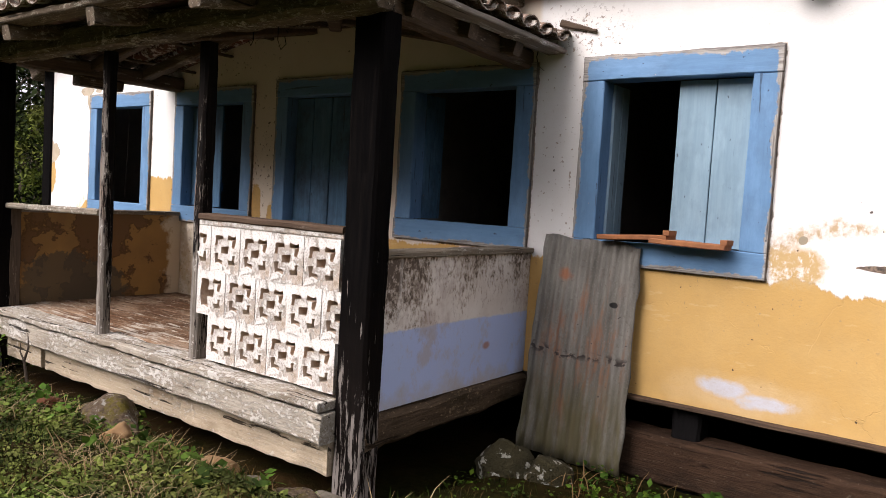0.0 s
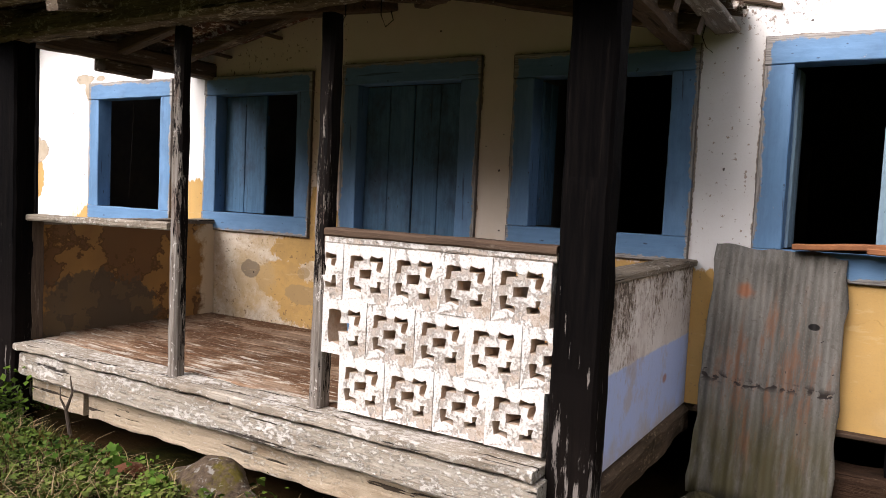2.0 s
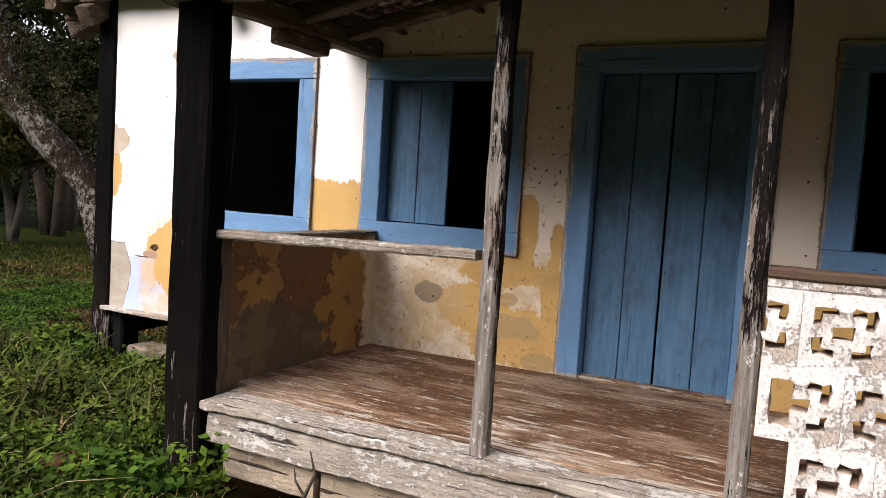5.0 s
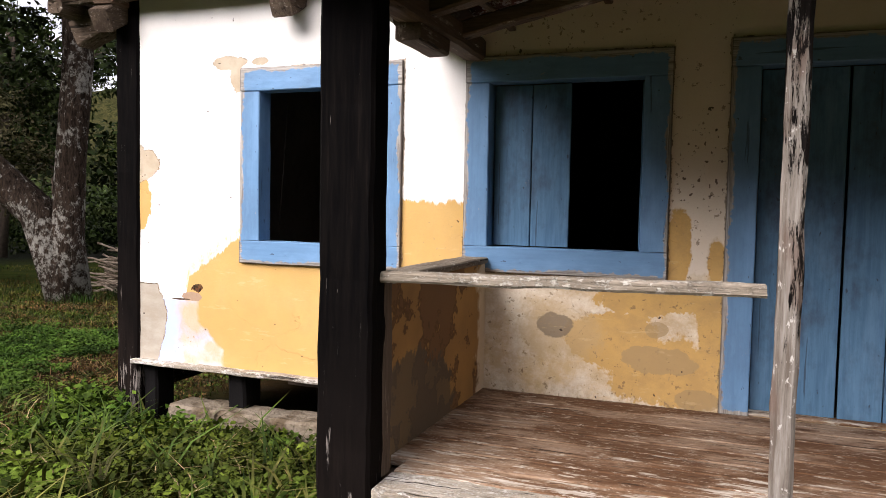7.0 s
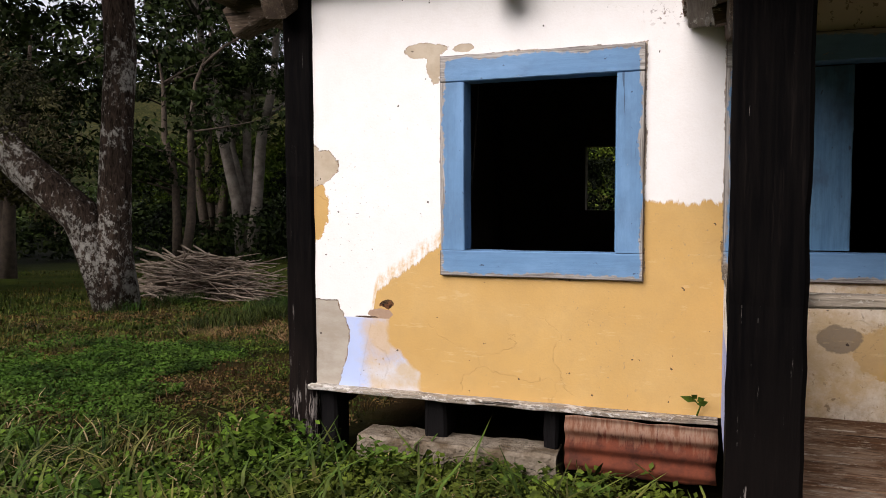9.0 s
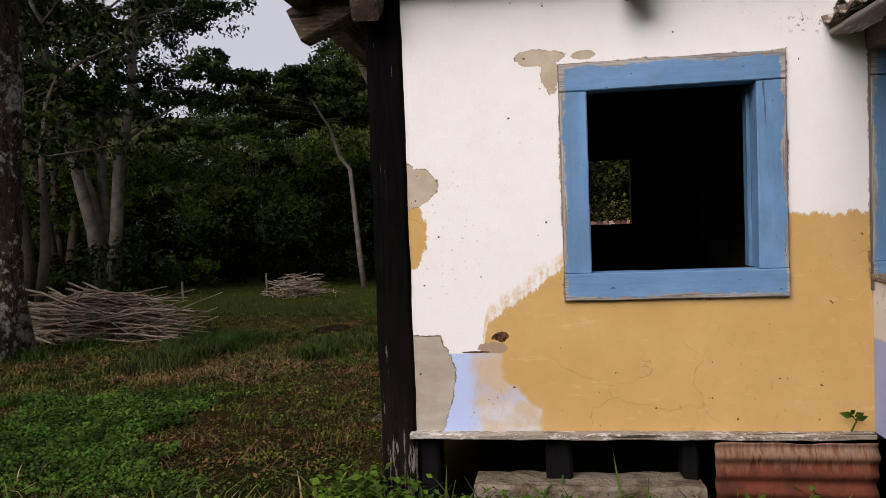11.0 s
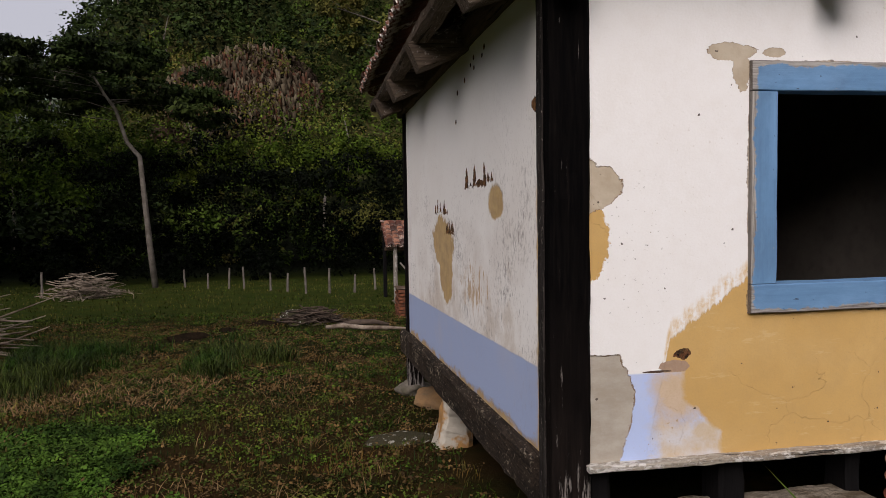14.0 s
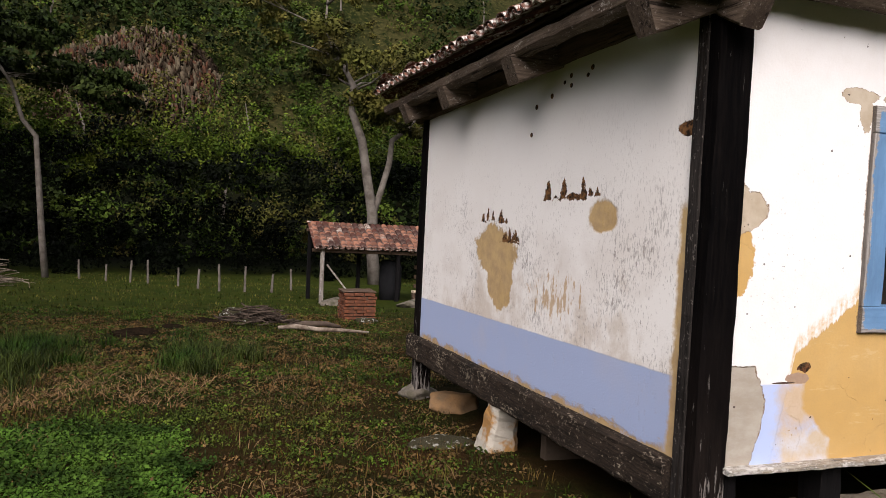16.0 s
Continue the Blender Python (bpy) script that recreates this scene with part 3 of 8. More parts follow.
def gable_mat():
    m, c, edge, fine, lil, mould = plaster_side("limewashed_gable", 0.0)
    # the dado's upper limit and foot both fall towards the back
    fall = m.mul(m.sub(m.y, 5.1), -0.0195)
    top = m.add(m.add(0.872, fall), m.mul(edge, 0.02))
    low = m.step(m.sub(1.85, m.z), -0.45, 0.5)
    white = m.mix(m.mul(m.step(m.noise(1.1, 4), 0.4, 0.7), 0.35), (0.84, 0.805, 0.75), (0.75, 0.695, 0.625))
    c = m.mix(m.mul(m.step(m.noise(1.4, 6, 0.65, (1, 1, 1.3), (5, 5, 1)), 0.46, 0.66), m.mul(low, 0.40)), white, (0.56, 0.48, 0.41))
    stain = m.step(m.add(m.noise(2.6, 7, 0.7, (1, 1, 0.8), (1, 8, 1)), m.mul(m.sub(1.15, m.z), 0.25)), 0.52, 0.66)
    c = m.mix(m.mul(stain, m.mul(low, 0.45)), c, (0.47, 0.36, 0.25))
    # rain and mould: fine upright flecks, thickest over the dado and towards the house front
    thick = m.add(m.mul(m.noise(1.6, 5, 0.65, (1, 1, 1), (6, 0, 3)), 0.36), m.sub(m.mul(m.sub(7.0, m.y), 0.008), 0.03))
    fleck = m.add(m.mul(m.noise(20, 6, 0.75, (1, 1.3, 0.55), (7, 7, 0)), 0.75), thick)
    flecks = m.mul(m.step(fleck, 0.612, 0.645), m.step(m.sub(2.15, m.z), -0.25, 0.7))
    c = m.mix(m.mul(flecks, 0.62), c, (0.19, 0.155, 0.125))
    hair = m.mul(m.step(m.add(m.mul(m.noise(60, 4, 0.7, (1, 1.3, 0.35), (2, 2, 5)), 0.75), thick), 0.592, 0.63), m.step(m.sub(2.5, m.z), -0.3, 0.8))
    c = m.mix(m.mul(hair, 0.5), c, (0.24, 0.20, 0.165))
    m.bend(0.06)

    def inside(sock, k=0.5, soft=0.05):
        return m.step(m.add(sock, m.mul(edge, k)), -soft, soft)
    tear = m.sub(m.noise(11, 6, 0.72, (1, 1.6, 0.5), (3, 1, 4)), 0.56)
    rust = m.step(m.add(m.mul(m.step(m.ell(6.779, 1.19, 0.577, 0.24, m.y), 0.0, 0.5), 0.10), tear), 0.05, 0.08)
    rust = m.mul(rust, m.step(m.ell(6.779, 1.19, 0.577, 0.24, m.y), 0.0, 0.1))
    c = m.mix(m.mul(rust, 0.75), c, (0.46, 0.28, 0.11))
    lil = m.step(m.sub(top, m.z), -0.006, 0.006)
    lilac = m.mix(m.mul(m.step(m.noise(2.0, 5), 0.5, 0.75), 0.5), (0.36, 0.425, 0.60), (0.43, 0.44, 0.53))
    lilac = m.mix(m.mul(flecks, 0.22), lilac, (0.33, 0.33, 0.40))
    c = m.mix(lil, c, lilac)
    ochre = m.most(inside(m.ell(6.099, 1.878, 0.195, 0.13, m.y), 0.8, 0.10), m.most(inside(m.ell(7.99, 1.497, 0.465, 0.24, m.y), 0.8), inside(m.ell(7.856, 1.251, 0.298, 0.30, m.y), 0.8)))
    foot = m.step(m.add(m.sub(m.add(0.395, m.mul(m.sub(m.y, 5.1), -0.0145)), m.z), m.mul(m.sub(m.noise(4.5, 6, 0.7, (1, 1, 1.6), (2, 2, 2)), 0.5), 0.34)), -0.02, 0.03)
    ochre = m.most(ochre, m.most(foot, m.mul(m.step(m.add(m.sub(5.20, m.y), m.mul(edge, 0.14)), -0.02, 0.015), m.step(m.sub(m.add(1.98, m.mul(edge, 0.6)), m.z), -0.05, 0.08))))
    c = m.mix(m.mul(ochre, 0.92), c, m.mix(m.step(m.noise(8, 6, 0.7), 0.4, 0.65), (0.50, 0.33, 0.125), (0.37, 0.235, 0.10)))
    wob = m.mul(m.sub(m.noise(22, 5, 0.65, (1, 1, 0.6)), 0.5), 0.20)
    spike = None
    for cy, z0, w, h in SPIKES:
        up = m.sub(m.z, z0)
        tall = m.mul(up, 1 / h)
        half = m.mul(m.sub(1.0, m.mul(tall, m.add(0.35, m.mul(tall, 0.65)))), w * 0.85)
        one = m.step(m.least(m.add(m.sub(half, m.math("ABSOLUTE", m.sub(m.y, cy))), wob), m.add(up, m.mul(wob, 0.4))), -0.004, 0.006)
        spike = one if spike is None else m.most(spike, one)
    for cy, cz in DOTS:
        spike = m.most(spike, m.step(m.add(m.ell(cy, cz, 0.026, 0.022, m.y), m.mul(edge, 1.4)), 0.0, 0.2))
    spike = m.most(spike, inside(m.ell(5.158, 2.44, 0.112, 0.05, m.y), 1.6))
    mud = m.mix(m.step(m.noise(24, 5, 0.65), 0.40, 0.60), (0.20, 0.095, 0.035), (0.020, 0.013, 0.009))
    c = m.mix(spike, c, mud)
    h = m.sub(m.mul(fine, 0.3), m.add(m.add(ochre, m.mul(spike, 3.0)), m.add(m.mul(lil, 0.2), m.mul(flecks, 0.3))))
    return m.done(c, h, 0.45, 0.012)


def porch_right_mat():
    """White above lilac, black with mould under the coping, dirty at the foot."""
    m, c, edge, fine, lil, mould = plaster_side("limewashed_porch_side", 0.825)
    c = m.mix(m.sub(1.0, lil), c, m.mix(m.step(m.noise(2.0, 5, 0.6), 0.4, 0.65), (0.70, 0.655, 0.60), (0.56, 0.50, 0.44)))
    run = m.noise(1.9, 6, 0.65, (1.2, 1.2, 1.0), (2, 1, 1))
    spot = m.noise(30, 7, 0.78, (1, 1.2, 0.8))
    up = m.mul(m.sub(m.z, 1.08), 0.20)
    near = m.mul(m.sub(3.95, m.y), 0.06)
    haze = m.add(m.mul(run, 0.8), m.add(up, near))
    c = m.mix(m.mul(m.step(haze, 0.36, 0.56), m.sub(0.60, m.mul(lil, 0.35))), c, (0.36, 0.315, 0.27))
    damp = m.add(m.add(m.mul(run, 0.45), m.mul(spot, 0.62)), m.add(up, near))
    c = m.mix(m.mul(m.step(damp, 0.505, 0.575), m.sub(0.75, m.mul(lil, 0.50))), c, (0.24, 0.175, 0.12))
    c = m.mix(m.mul(m.step(damp, 0.575, 0.605), m.sub(0.85, m.mul(lil, 0.50))), c, (0.075, 0.055, 0.042))
    rinse = m.step(m.noise(3.0, 5, 0.6, (3.2, 3.2, 0.25), (2, 6, 1)), 0.60, 0.68)
    c = m.mix(m.mul(rinse, m.sub(0.45, m.mul(lil, 0.45))), c, (0.70, 0.665, 0.62))
    foot = m.step(m.add(m.sub(0.45, m.z), m.mul(edge, 0.5)), -0.03, 0.12)
    c = m.mix(m.mul(foot, 0.65), c, (0.42, 0.35, 0.26))
    smear = m.mul(m.step(m.noise(3.4, 7, 0.74, (1, 1, 0.8), (5, 3, 3)), 0.54, 0.64), 0.55)
    c = m.mix(smear, c, (0.43, 0.35, 0.31))
    m.bend(0.05)
    c = m.mix(m.mul(m.step(m.ell(4.36, 0.62, 0.05, 0.03, m.y), -0.1, 0.4), 0.8), c, (0.36, 0.17, 0.11))
    return m.done(c, m.sub(m.mul(fine, 0.4), m.mul(mould, 0.2)), 0.45, 0.012)


def porch_left_mat():
    """The porch's other side wall: old ochre, blotched brown; lilac outside."""
    m = Mat("blotched_porch_side", 0.92, 0, 0.12)
    edge = m.sub(m.noise(4.0, 7, 0.66), 0.5)
    fine = m.noise(60, 3)
    c = m.mix(m.step(m.noise(1.6, 5), 0.4, 0.65), (0.38, 0.21, 0.068), (0.26, 0.145, 0.058))
    blot = m.step(m.add(m.noise(1.3, 6, 0.6, (1, 1, 1.3), (2, 5, 1), 0.0), m.mul(edge, 0.5)), 0.485, 0.52)
    c = m.mix(m.mul(blot, 0.8), c, (0.15, 0.082, 0.042))
    c = m.mix(m.mul(m.step(m.math("ABSOLUTE", m.sub(blot, 0.5)), 0.5, 0.3), 0.6), c, (0.085, 0.045, 0.022))
    m.bend(0.14)
    damp = m.step(m.add(m.ell(3.7, 0.58, 0.55, 0.30, m.y), m.mul(edge, 1.3)), -0.04, 0.05)
    c = m.mix(m.mul(damp, 0.75), c, (0.105, 0.088, 0.062))
    c = m.mix(m.step(m.add(m.sub(m.y, 4.74), m.mul(edge, 0.6)), -0.03, 0.05), c, (0.62, 0.50, 0.34))
    out = m.step(m.sub(-7.33, m.x), 0.0, 0.01)
    lil = m.step(m.sub(0.93, m.z), -0.01, 0.01)
    face = m.mix(lil, m.mix(m.noise(3, 5), (0.74, 0.70, 0.64), (0.60, 0.55, 0.48)), m.mix(m.noise(3, 5), (0.40, 0.44, 0.66), (0.32, 0.36, 0.56)))
    spot = m.add(m.mul(m.noise(16, 7, 0.76), 0.65), m.add(m.mul(m.noise(1.6, 4, 0.6, (1, 1, 0.6), (1, 2, 3)), 0.4), m.mul(m.sub(4.3, m.y), 0.10)))
    face = m.mix(m.mul(m.step(spot, 0.55, 0.62), 0.75), face, (0.13, 0.12, 0.14))
    face = m.mix(m.step(m.ell(4.62, 1.055, 0.05, 0.04, m.y), 0.0, 0.2), face, (0.42, 0.29, 0.13))
    c = m.mix(out, c, face)
    return m.done(c, m.sub(m.mul(fine, 0.3), m.mul(blot, 0.5)), 0.4, 0.012)


def block_mat():
    """Thick limewash over cement, chipped to brown and grey."""
    m = Mat("limewashed_cement", 0.93, 0, 0.1)
    a, b = m.noise(6, 8, 0.72), m.noise(38, 6, 0.75)
    r = m.rand()
    both = m.add(m.add(m.mul(a, 0.65), m.mul(b, 0.45)), m.mul(m.sub(r, 0.5), 0.05))
    c = m.mix(m.step(a, 0.4, 0.65), (0.82, 0.79, 0.745), (0.66, 0.60, 0.53))
    c = m.mix(m.mul(m.step(m.noise(75, 5, 0.75), 0.50, 0.60), 0.55), c, (0.42, 0.37, 0.31))
    c = m.mix(m.mul(m.step(both, 0.565, 0.60), 0.7), c, (0.47, 0.38, 0.30))
    c = m.mix(m.mul(m.step(both, 0.64, 0.67), 0.75), c, (0.30, 0.225, 0.16))
    grey = m.mul(m.step(m.noise(2.2, 5, 0.6, (1, 1, 1), (3, 1, 1)), 0.5, 0.68), 0.22)
    c = m.mix(grey, c, (0.42, 0.38, 0.335))
    return m.done(c, m.sub(m.add(b, m.mul(a, 0.8)), m.step(both, 0.565, 0.60)), 0.9, 0.010)


def clay(name, island=False, old=False, bright=False):
    m = Mat(name, 0.9, 0, 0.2)
    r = m.rand(island)
    c = m.mix(r, (0.20, 0.13, 0.09), (0.10, 0.07, 0.05)) if old else m.mix(r, (0.17, 0.060, 0.034), (0.07, 0.032, 0.023))
    if bright:
        c = m.mix(m.step(m.math("FRACT", m.mul(r, 5.1)), 0.40, 0.75), m.mix(1.0, c, (0.55, 0.5, 0.5), "MULTIPLY"), (0.30, 0.135, 0.080))
    c = m.mix(m.step(m.noise(7, 6, 0.65), 0.48, 0.62), c, (0.060, 0.034, 0.026))
    c = m.mix(m.mul(m.step(m.math("FRACT", m.mul(r, 7.3)), 0.96, 0.97), m.step(m.noise(16, 6, 0.7), 0.48, 0.54)), c, (0.44, 0.38, 0.31))
    c = m.mix(m.mul(m.step(m.noise(19, 5, 0.7, (1, 1, 1), (2, 7, 1)), 0.50, 0.58), m.mul(m.step(m.sub(0.12, m.y), -0.06, 0.08), 0.35 if bright else 1.0)), c, (0.56, 0.51, 0.44))
    c = m.mix(m.mul(m.step(m.noise(11, 4, 0.6, (1, 1, 1), (5, 2, 2)), 0.60, 0.70), 0.45), c, (0.32, 0.28, 0.22))
    return m.done(c, m.noise(40, 4), 0.4, 0.006)


def plain(name, a, b, scale=6, rough=0.9, bump=0.3, metal=0.0, spec=0.2, dist=0.006, lo=0.35, hi=0.65):
    m = Mat(name, rough, metal, spec)
    c = m.mix(m.step(m.noise(scale, 6, 0.62), lo, hi), a, b)
    c = m.mix(m.mul(m.step(m.noise(scale * 7, 3), 0.5, 0.8), 0.4), c, tuple(0.5 * v for v in a))
    return m.done(c, m.noise(scale * 5, 5), bump, dist)


def rusty_zinc():
    m = Mat("rusty_zinc", 0.62, 0.15, 0.4)
    s = m.noise(1.6, 7, 0.72, (5, 1, 0.8))
    c = m.mix(m.step(s, 0.35, 0.65), (0.24, 0.225, 0.195), (0.085, 0.078, 0.064))
    c = m.mix(m.mul(m.step(m.noise(75, 5, 0.75), 0.54, 0.66), 0.30), c, (0.36, 0.345, 0.31))
    c = m.mix(m.mul(m.step(m.noise(34, 5, 0.72, (1, 1, 1), (3, 3, 8)), 0.57, 0.63), 0.6), c, (0.12, 0.10, 0.08))
    m.bend(0.16)
    zone = m.step(m.ell(0.42, 0.72, 0.40, 0.62), -0.1, 0.4)
    rust = m.step(m.noise(2.4, 8, 0.76, (5, 1, 0.8), (3, 0, 5)), 0.49, 0.60)
    c = m.mix(m.mul(m.mul(rust, zone), 0.8), c, m.mix(m.noise(20, 4), (0.30, 0.13, 0.06), (0.19, 0.10, 0.06)))
    c = m.mix(m.mul(m.step(m.ell(0.2, 1.30, 0.06, 0.06), 0.0, 0.5), 0.85), c, (0.32, 0.12, 0.05))
    moss = m.mul(m.step(m.sub(0.66, m.z), -0.05, 0.35), m.step(m.noise(3, 6, 0.65, (4, 1, 0.8), (1, 1, 1)), 0.34, 0.54))
    c = m.mix(m.mul(moss, 0.85), c, (0.085, 0.072, 0.028))
    # eaten holes in crooked rows
    row = m.step(m.math("ABSOLUTE", m.add(m.sub(m.z, 0.74), m.mul(m.sub(m.noise(2.5, 3), 0.5), 0.25))), 0.05, 0.01)
    nick = m.step(m.noise(16, 4, 0.6, (1, 1, 1.8), (2, 2, 2)), 0.70, 0.72)
    c = m.mix(m.most(nick, m.mul(row, m.step(m.noise(15, 4, 0.6, (1, 1, 1.6), (7, 1, 2)), 0.52, 0.55))), c, (0.030, 0.022, 0.018))
    m.bend(0.04)
    c = m.mix(m.step(m.ell(0.60, 1.14, 0.035, 0.022), 0.0, 0.2), c, (0.008, 0.006, 0.005))
    return m.done(c, m.noise(50, 3), 0.25, 0.003)


def rusted_sheet():
    """Red rust, its upper side bleached in streaks."""
    m = Mat("rusted_sheet", 0.85, 0, 0.12)
    a = m.noise(6, 7, 0.7)
    streak = m.noise(9, 6, 0.7, (0.25, 1, 3.0), (3, 1, 2))
    c = m.mix(m.step(a, 0.4, 0.62), (0.145, 0.040, 0.020), (0.065, 0.022, 0.014))
    pale = m.step(m.add(m.sub(0.13, m.x), m.mul(m.sub(streak, 0.5), 0.55)), -0.02, 0.05)
    c = m.mix(m.mul(pale, 0.8), c, m.mix(m.step(streak, 0.42, 0.6), (0.30, 0.20, 0.14), (0.17, 0.075, 0.042)))
    return m.done(c, a, 0.4, 0.006)


def leaf_mat(name, a, b, c3, rough=0.7, spread=0.75, dim=0.32):
    m = Mat(name, rough, 0, 0.06)
    r = m.rand(True)
    c = m.mix(m.add(0.25, m.mul(r, 0.5)), a, b)
    c = m.mix(m.mul(m.step(m.noise(0.35, 3), 0.45, 0.7), 0.7), c, c3)
    # noise paints the clumps' dark gaps and lit tops into the leaf colour
    clump_shade = m.add(m.mul(m.noise(spread, 4, 0.6, (1, 1, 1), (3, 5, 1)), 0.7), m.mul(m.noise(spread * 3.3, 3, 0.6), 0.3))
    c = m.mix(m.step(clump_shade, 0.42, 0.60), m.mix(1.0, c, (dim, dim * 1.06, dim * 1.1), "MULTIPLY"), m.mix(1.0, c, (1.75, 1.75, 1.5), "MULTIPLY"))
    return m.done(c)


def bark_mat():
    """Furrowed brown bark with patches of grey lichen."""
    m = Mat("lichened_bark", 0.95, 0, 0.05)
    furrow = m.noise(3.2, 7, 0.72, (5, 5, 1.3), (2, 1, 1), 0.5)
    fine = m.noise(8, 8, 0.78, (1, 1, 0.7))
    wide = m.noise(0.9, 4, 0.6, (1, 1, 1), (4, 4, 1))
    c = m.mix(m.step(furrow, 0.38, 0.60), (0.012, 0.008, 0.006), (0.060, 0.042, 0.030))
    crust = m.step(m.add(m.mul(fine, 0.7), m.mul(wide, 0.45)), 0.59, 0.635)
    c = m.mix(m.mul(crust, 0.9), c, m.mix(m.step(fine, 0.45, 0.62), (0.15, 0.14, 0.12), (0.34, 0.325, 0.285)))
    return m.done(c, m.add(m.mul(furrow, 2.0), m.mul(fine, 0.5)), 1.0, 0.05)


def rocks_mat():
    m = Mat("broken_rock", 0.95, 0, 0.05)
    r = m.rand(True)
    c = m.mix(r, (0.018, 0.012, 0.008), (0.140, 0.112, 0.072))
    c = m.mix(m.step(m.math("FRACT", m.mul(r, 9.7)), 0.72, 0.76), c, (0.085, 0.040, 0.024))
    c = m.mix(m.mul(m.step(m.noise(2.0, 6, 0.7), 0.5, 0.62), 0.6), c, (0.045, 0.028, 0.018))
    return m.done(c, m.noise(5, 5), 0.6, 0.1)


def cliff_mat():
    """Broken tan and reddish rock with dry growth in its seams."""
    m = Mat("cliff_rock", 0.95, 0, 0.05)
    big = m.noise(0.22, 5, 0.6)
    rough = m.noise(1.6, 8, 0.75, (1.4, 1, 0.6))
    c = m.mix(m.step(rough, 0.38, 0.62), (0.018, 0.011, 0.008), (0.090, 0.066, 0.042))
    c = m.mix(m.mul(m.step(big, 0.44, 0.56), 0.7), c, (0.042, 0.023, 0.014))
    c = m.mix(m.mul(m.step(m.noise(1.1, 6, 0.7, (1.8, 1, 0.5), (2, 2, 7)), 0.52, 0.58), 0.85), c, (0.026, 0.016, 0.011))
    c = m.mix(m.mul(m.step(m.noise(0.7, 6, 0.7, (1, 1, 1), (4, 4, 4)), 0.57, 0.63), 0.85), c, (0.070, 0.064, 0.020))
    return m.done(c, rough, 0.7, 0.2)


def grass_mat(name, a, b, dry):
    """Blades that turn brown in patches of a few feet."""
    m = Mat(name, 0.6, 0, 0.08)
    c = m.mix(m.rand(True), a, b)
    patch = m.add(m.mul(m.noise(0.55, 5, 0.6), 0.7), m.mul(m.noise(2.3, 4, 0.6, (1, 1, 1), (4, 1, 0)), 0.4))
    c = m.mix(m.mul(m.step(patch, 0.50, 0.58), 0.9), c, m.mix(m.rand(True), dry, tuple(2.2 * v for v in dry)))
    c = m.mix(m.mul(m.step(m.noise(1.1, 4, 0.6, (1, 1, 1), (7, 7, 0)), 0.54, 0.64), 0.6), c, tuple(0.4 * v for v in a))
    # shade between blades and lit tips are put into the colour by noise
    clump_shade = m.add(m.mul(m.noise(2.4, 4, 0.6, (1, 1, 1), (3, 5, 1)), 0.6), m.mul(m.noise(9, 3, 0.6), 0.4))
    c = m.mix(m.step(clump_shade, 0.42, 0.58), m.mix(1.0, c, (0.40, 0.40, 0.40), "MULTIPLY"), m.mix(1.0, c, (1.6, 1.6, 1.4), "MULTIPLY"))
    return m.done(c)


def ground_mat():
    m = Mat("meadow_soil", 0.95, 0, 0.03)
    big = m.noise(0.22, 5, 0.6)
    mid = m.noise(1.3, 6, 0.65)
    fine = m.noise(14, 5, 0.7)
    c = m.mix(m.step(fine, 0.35, 0.65), (0.007, 0.008, 0.0018), (0.018, 0.016, 0.0037))
    c = m.mix(m.step(m.add(m.mul(big, 0.6), m.mul(mid, 0.5)), 0.52, 0.66), c, (0.026, 0.014, 0.005))
    c = m.mix(m.mul(m.step(m.noise(0.8, 5, 0.6, (1, 1, 1), (9, 4, 0)), 0.6, 0.72), 0.8), c, (0.055, 0.026, 0.010))
    lawn = m.most(m.step(m.add(m.y, m.mul(m.sub(big, 0.5), 20.0)), 15, 26), m.most(m.step(m.add(m.mul(m.x, -1.0), m.mul(m.sub(big, 0.5), 8.0)), 15, 20), m.step(m.add(m.mul(m.y, -1.0), m.mul(m.sub(big, 0.5), 6.0)), 0.5, 3.0)))
    c = m.mix(m.mul(lawn, 0.8), c, m.mix(m.step(m.add(m.mul(mid, 0.6), m.mul(fine, 0.4)), 0.4, 0.6), (0.017, 0.030, 0.004), (0.038, 0.048, 0.007)))
    # beyond the fence the slope is dark low down and carries, high up, open scrub
    far = m.most(m.most(m.step(m.y, 46, 54), m.step(m.mul(m.x, -1.0), 34, 42)), m.step(m.mul(m.y, -1.0), 12, 22))
    hill = m.mix(m.step(m.noise(0.06, 6, 0.65), 0.4, 0.62), (0.012, 0.016, 0.004), (0.046, 0.040, 0.014))
    hill = m.mix(m.step(m.noise(0.9, 8, 0.78), 0.44, 0.60), hill, (0.007, 0.011, 0.003))
    hill = m.mix(m.step(m.noise(2.2, 6, 0.75, (1, 1, 1), (4, 4, 4)), 0.52, 0.64), hill, (0.055, 0.052, 0.016))
    # low ground near black: the shade under the bushes is put into it
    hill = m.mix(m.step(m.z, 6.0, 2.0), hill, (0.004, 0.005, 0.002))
    c = m.mix(far, c, hill)
    return m.done(c, m.add(fine, m.mul(mid, 2.0)), 0.6, 0.03)


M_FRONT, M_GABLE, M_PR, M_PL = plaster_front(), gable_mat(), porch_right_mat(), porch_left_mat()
M_TILE, M_TILES = clay("clay_tile"), clay("clay_tiles", True)
M_TILE_OLD = clay("grey_clay_tile", False, True)
M_ZINC = rusty_zinc()
M_RUST = rusted_sheet()
# dark base colours that make the rooms inside read as unlit
M_ROOM = plain("dark_room_wall", (0.14, 0.12, 0.10), (0.20, 0.17, 0.14), 1.5)
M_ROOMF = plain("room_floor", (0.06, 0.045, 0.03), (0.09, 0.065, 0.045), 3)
M_STONE = plain("mossy_stone", (0.17, 0.145, 0.115), (0.055, 0.050, 0.028), 5, 0.95, 0.8, dist=0.02)
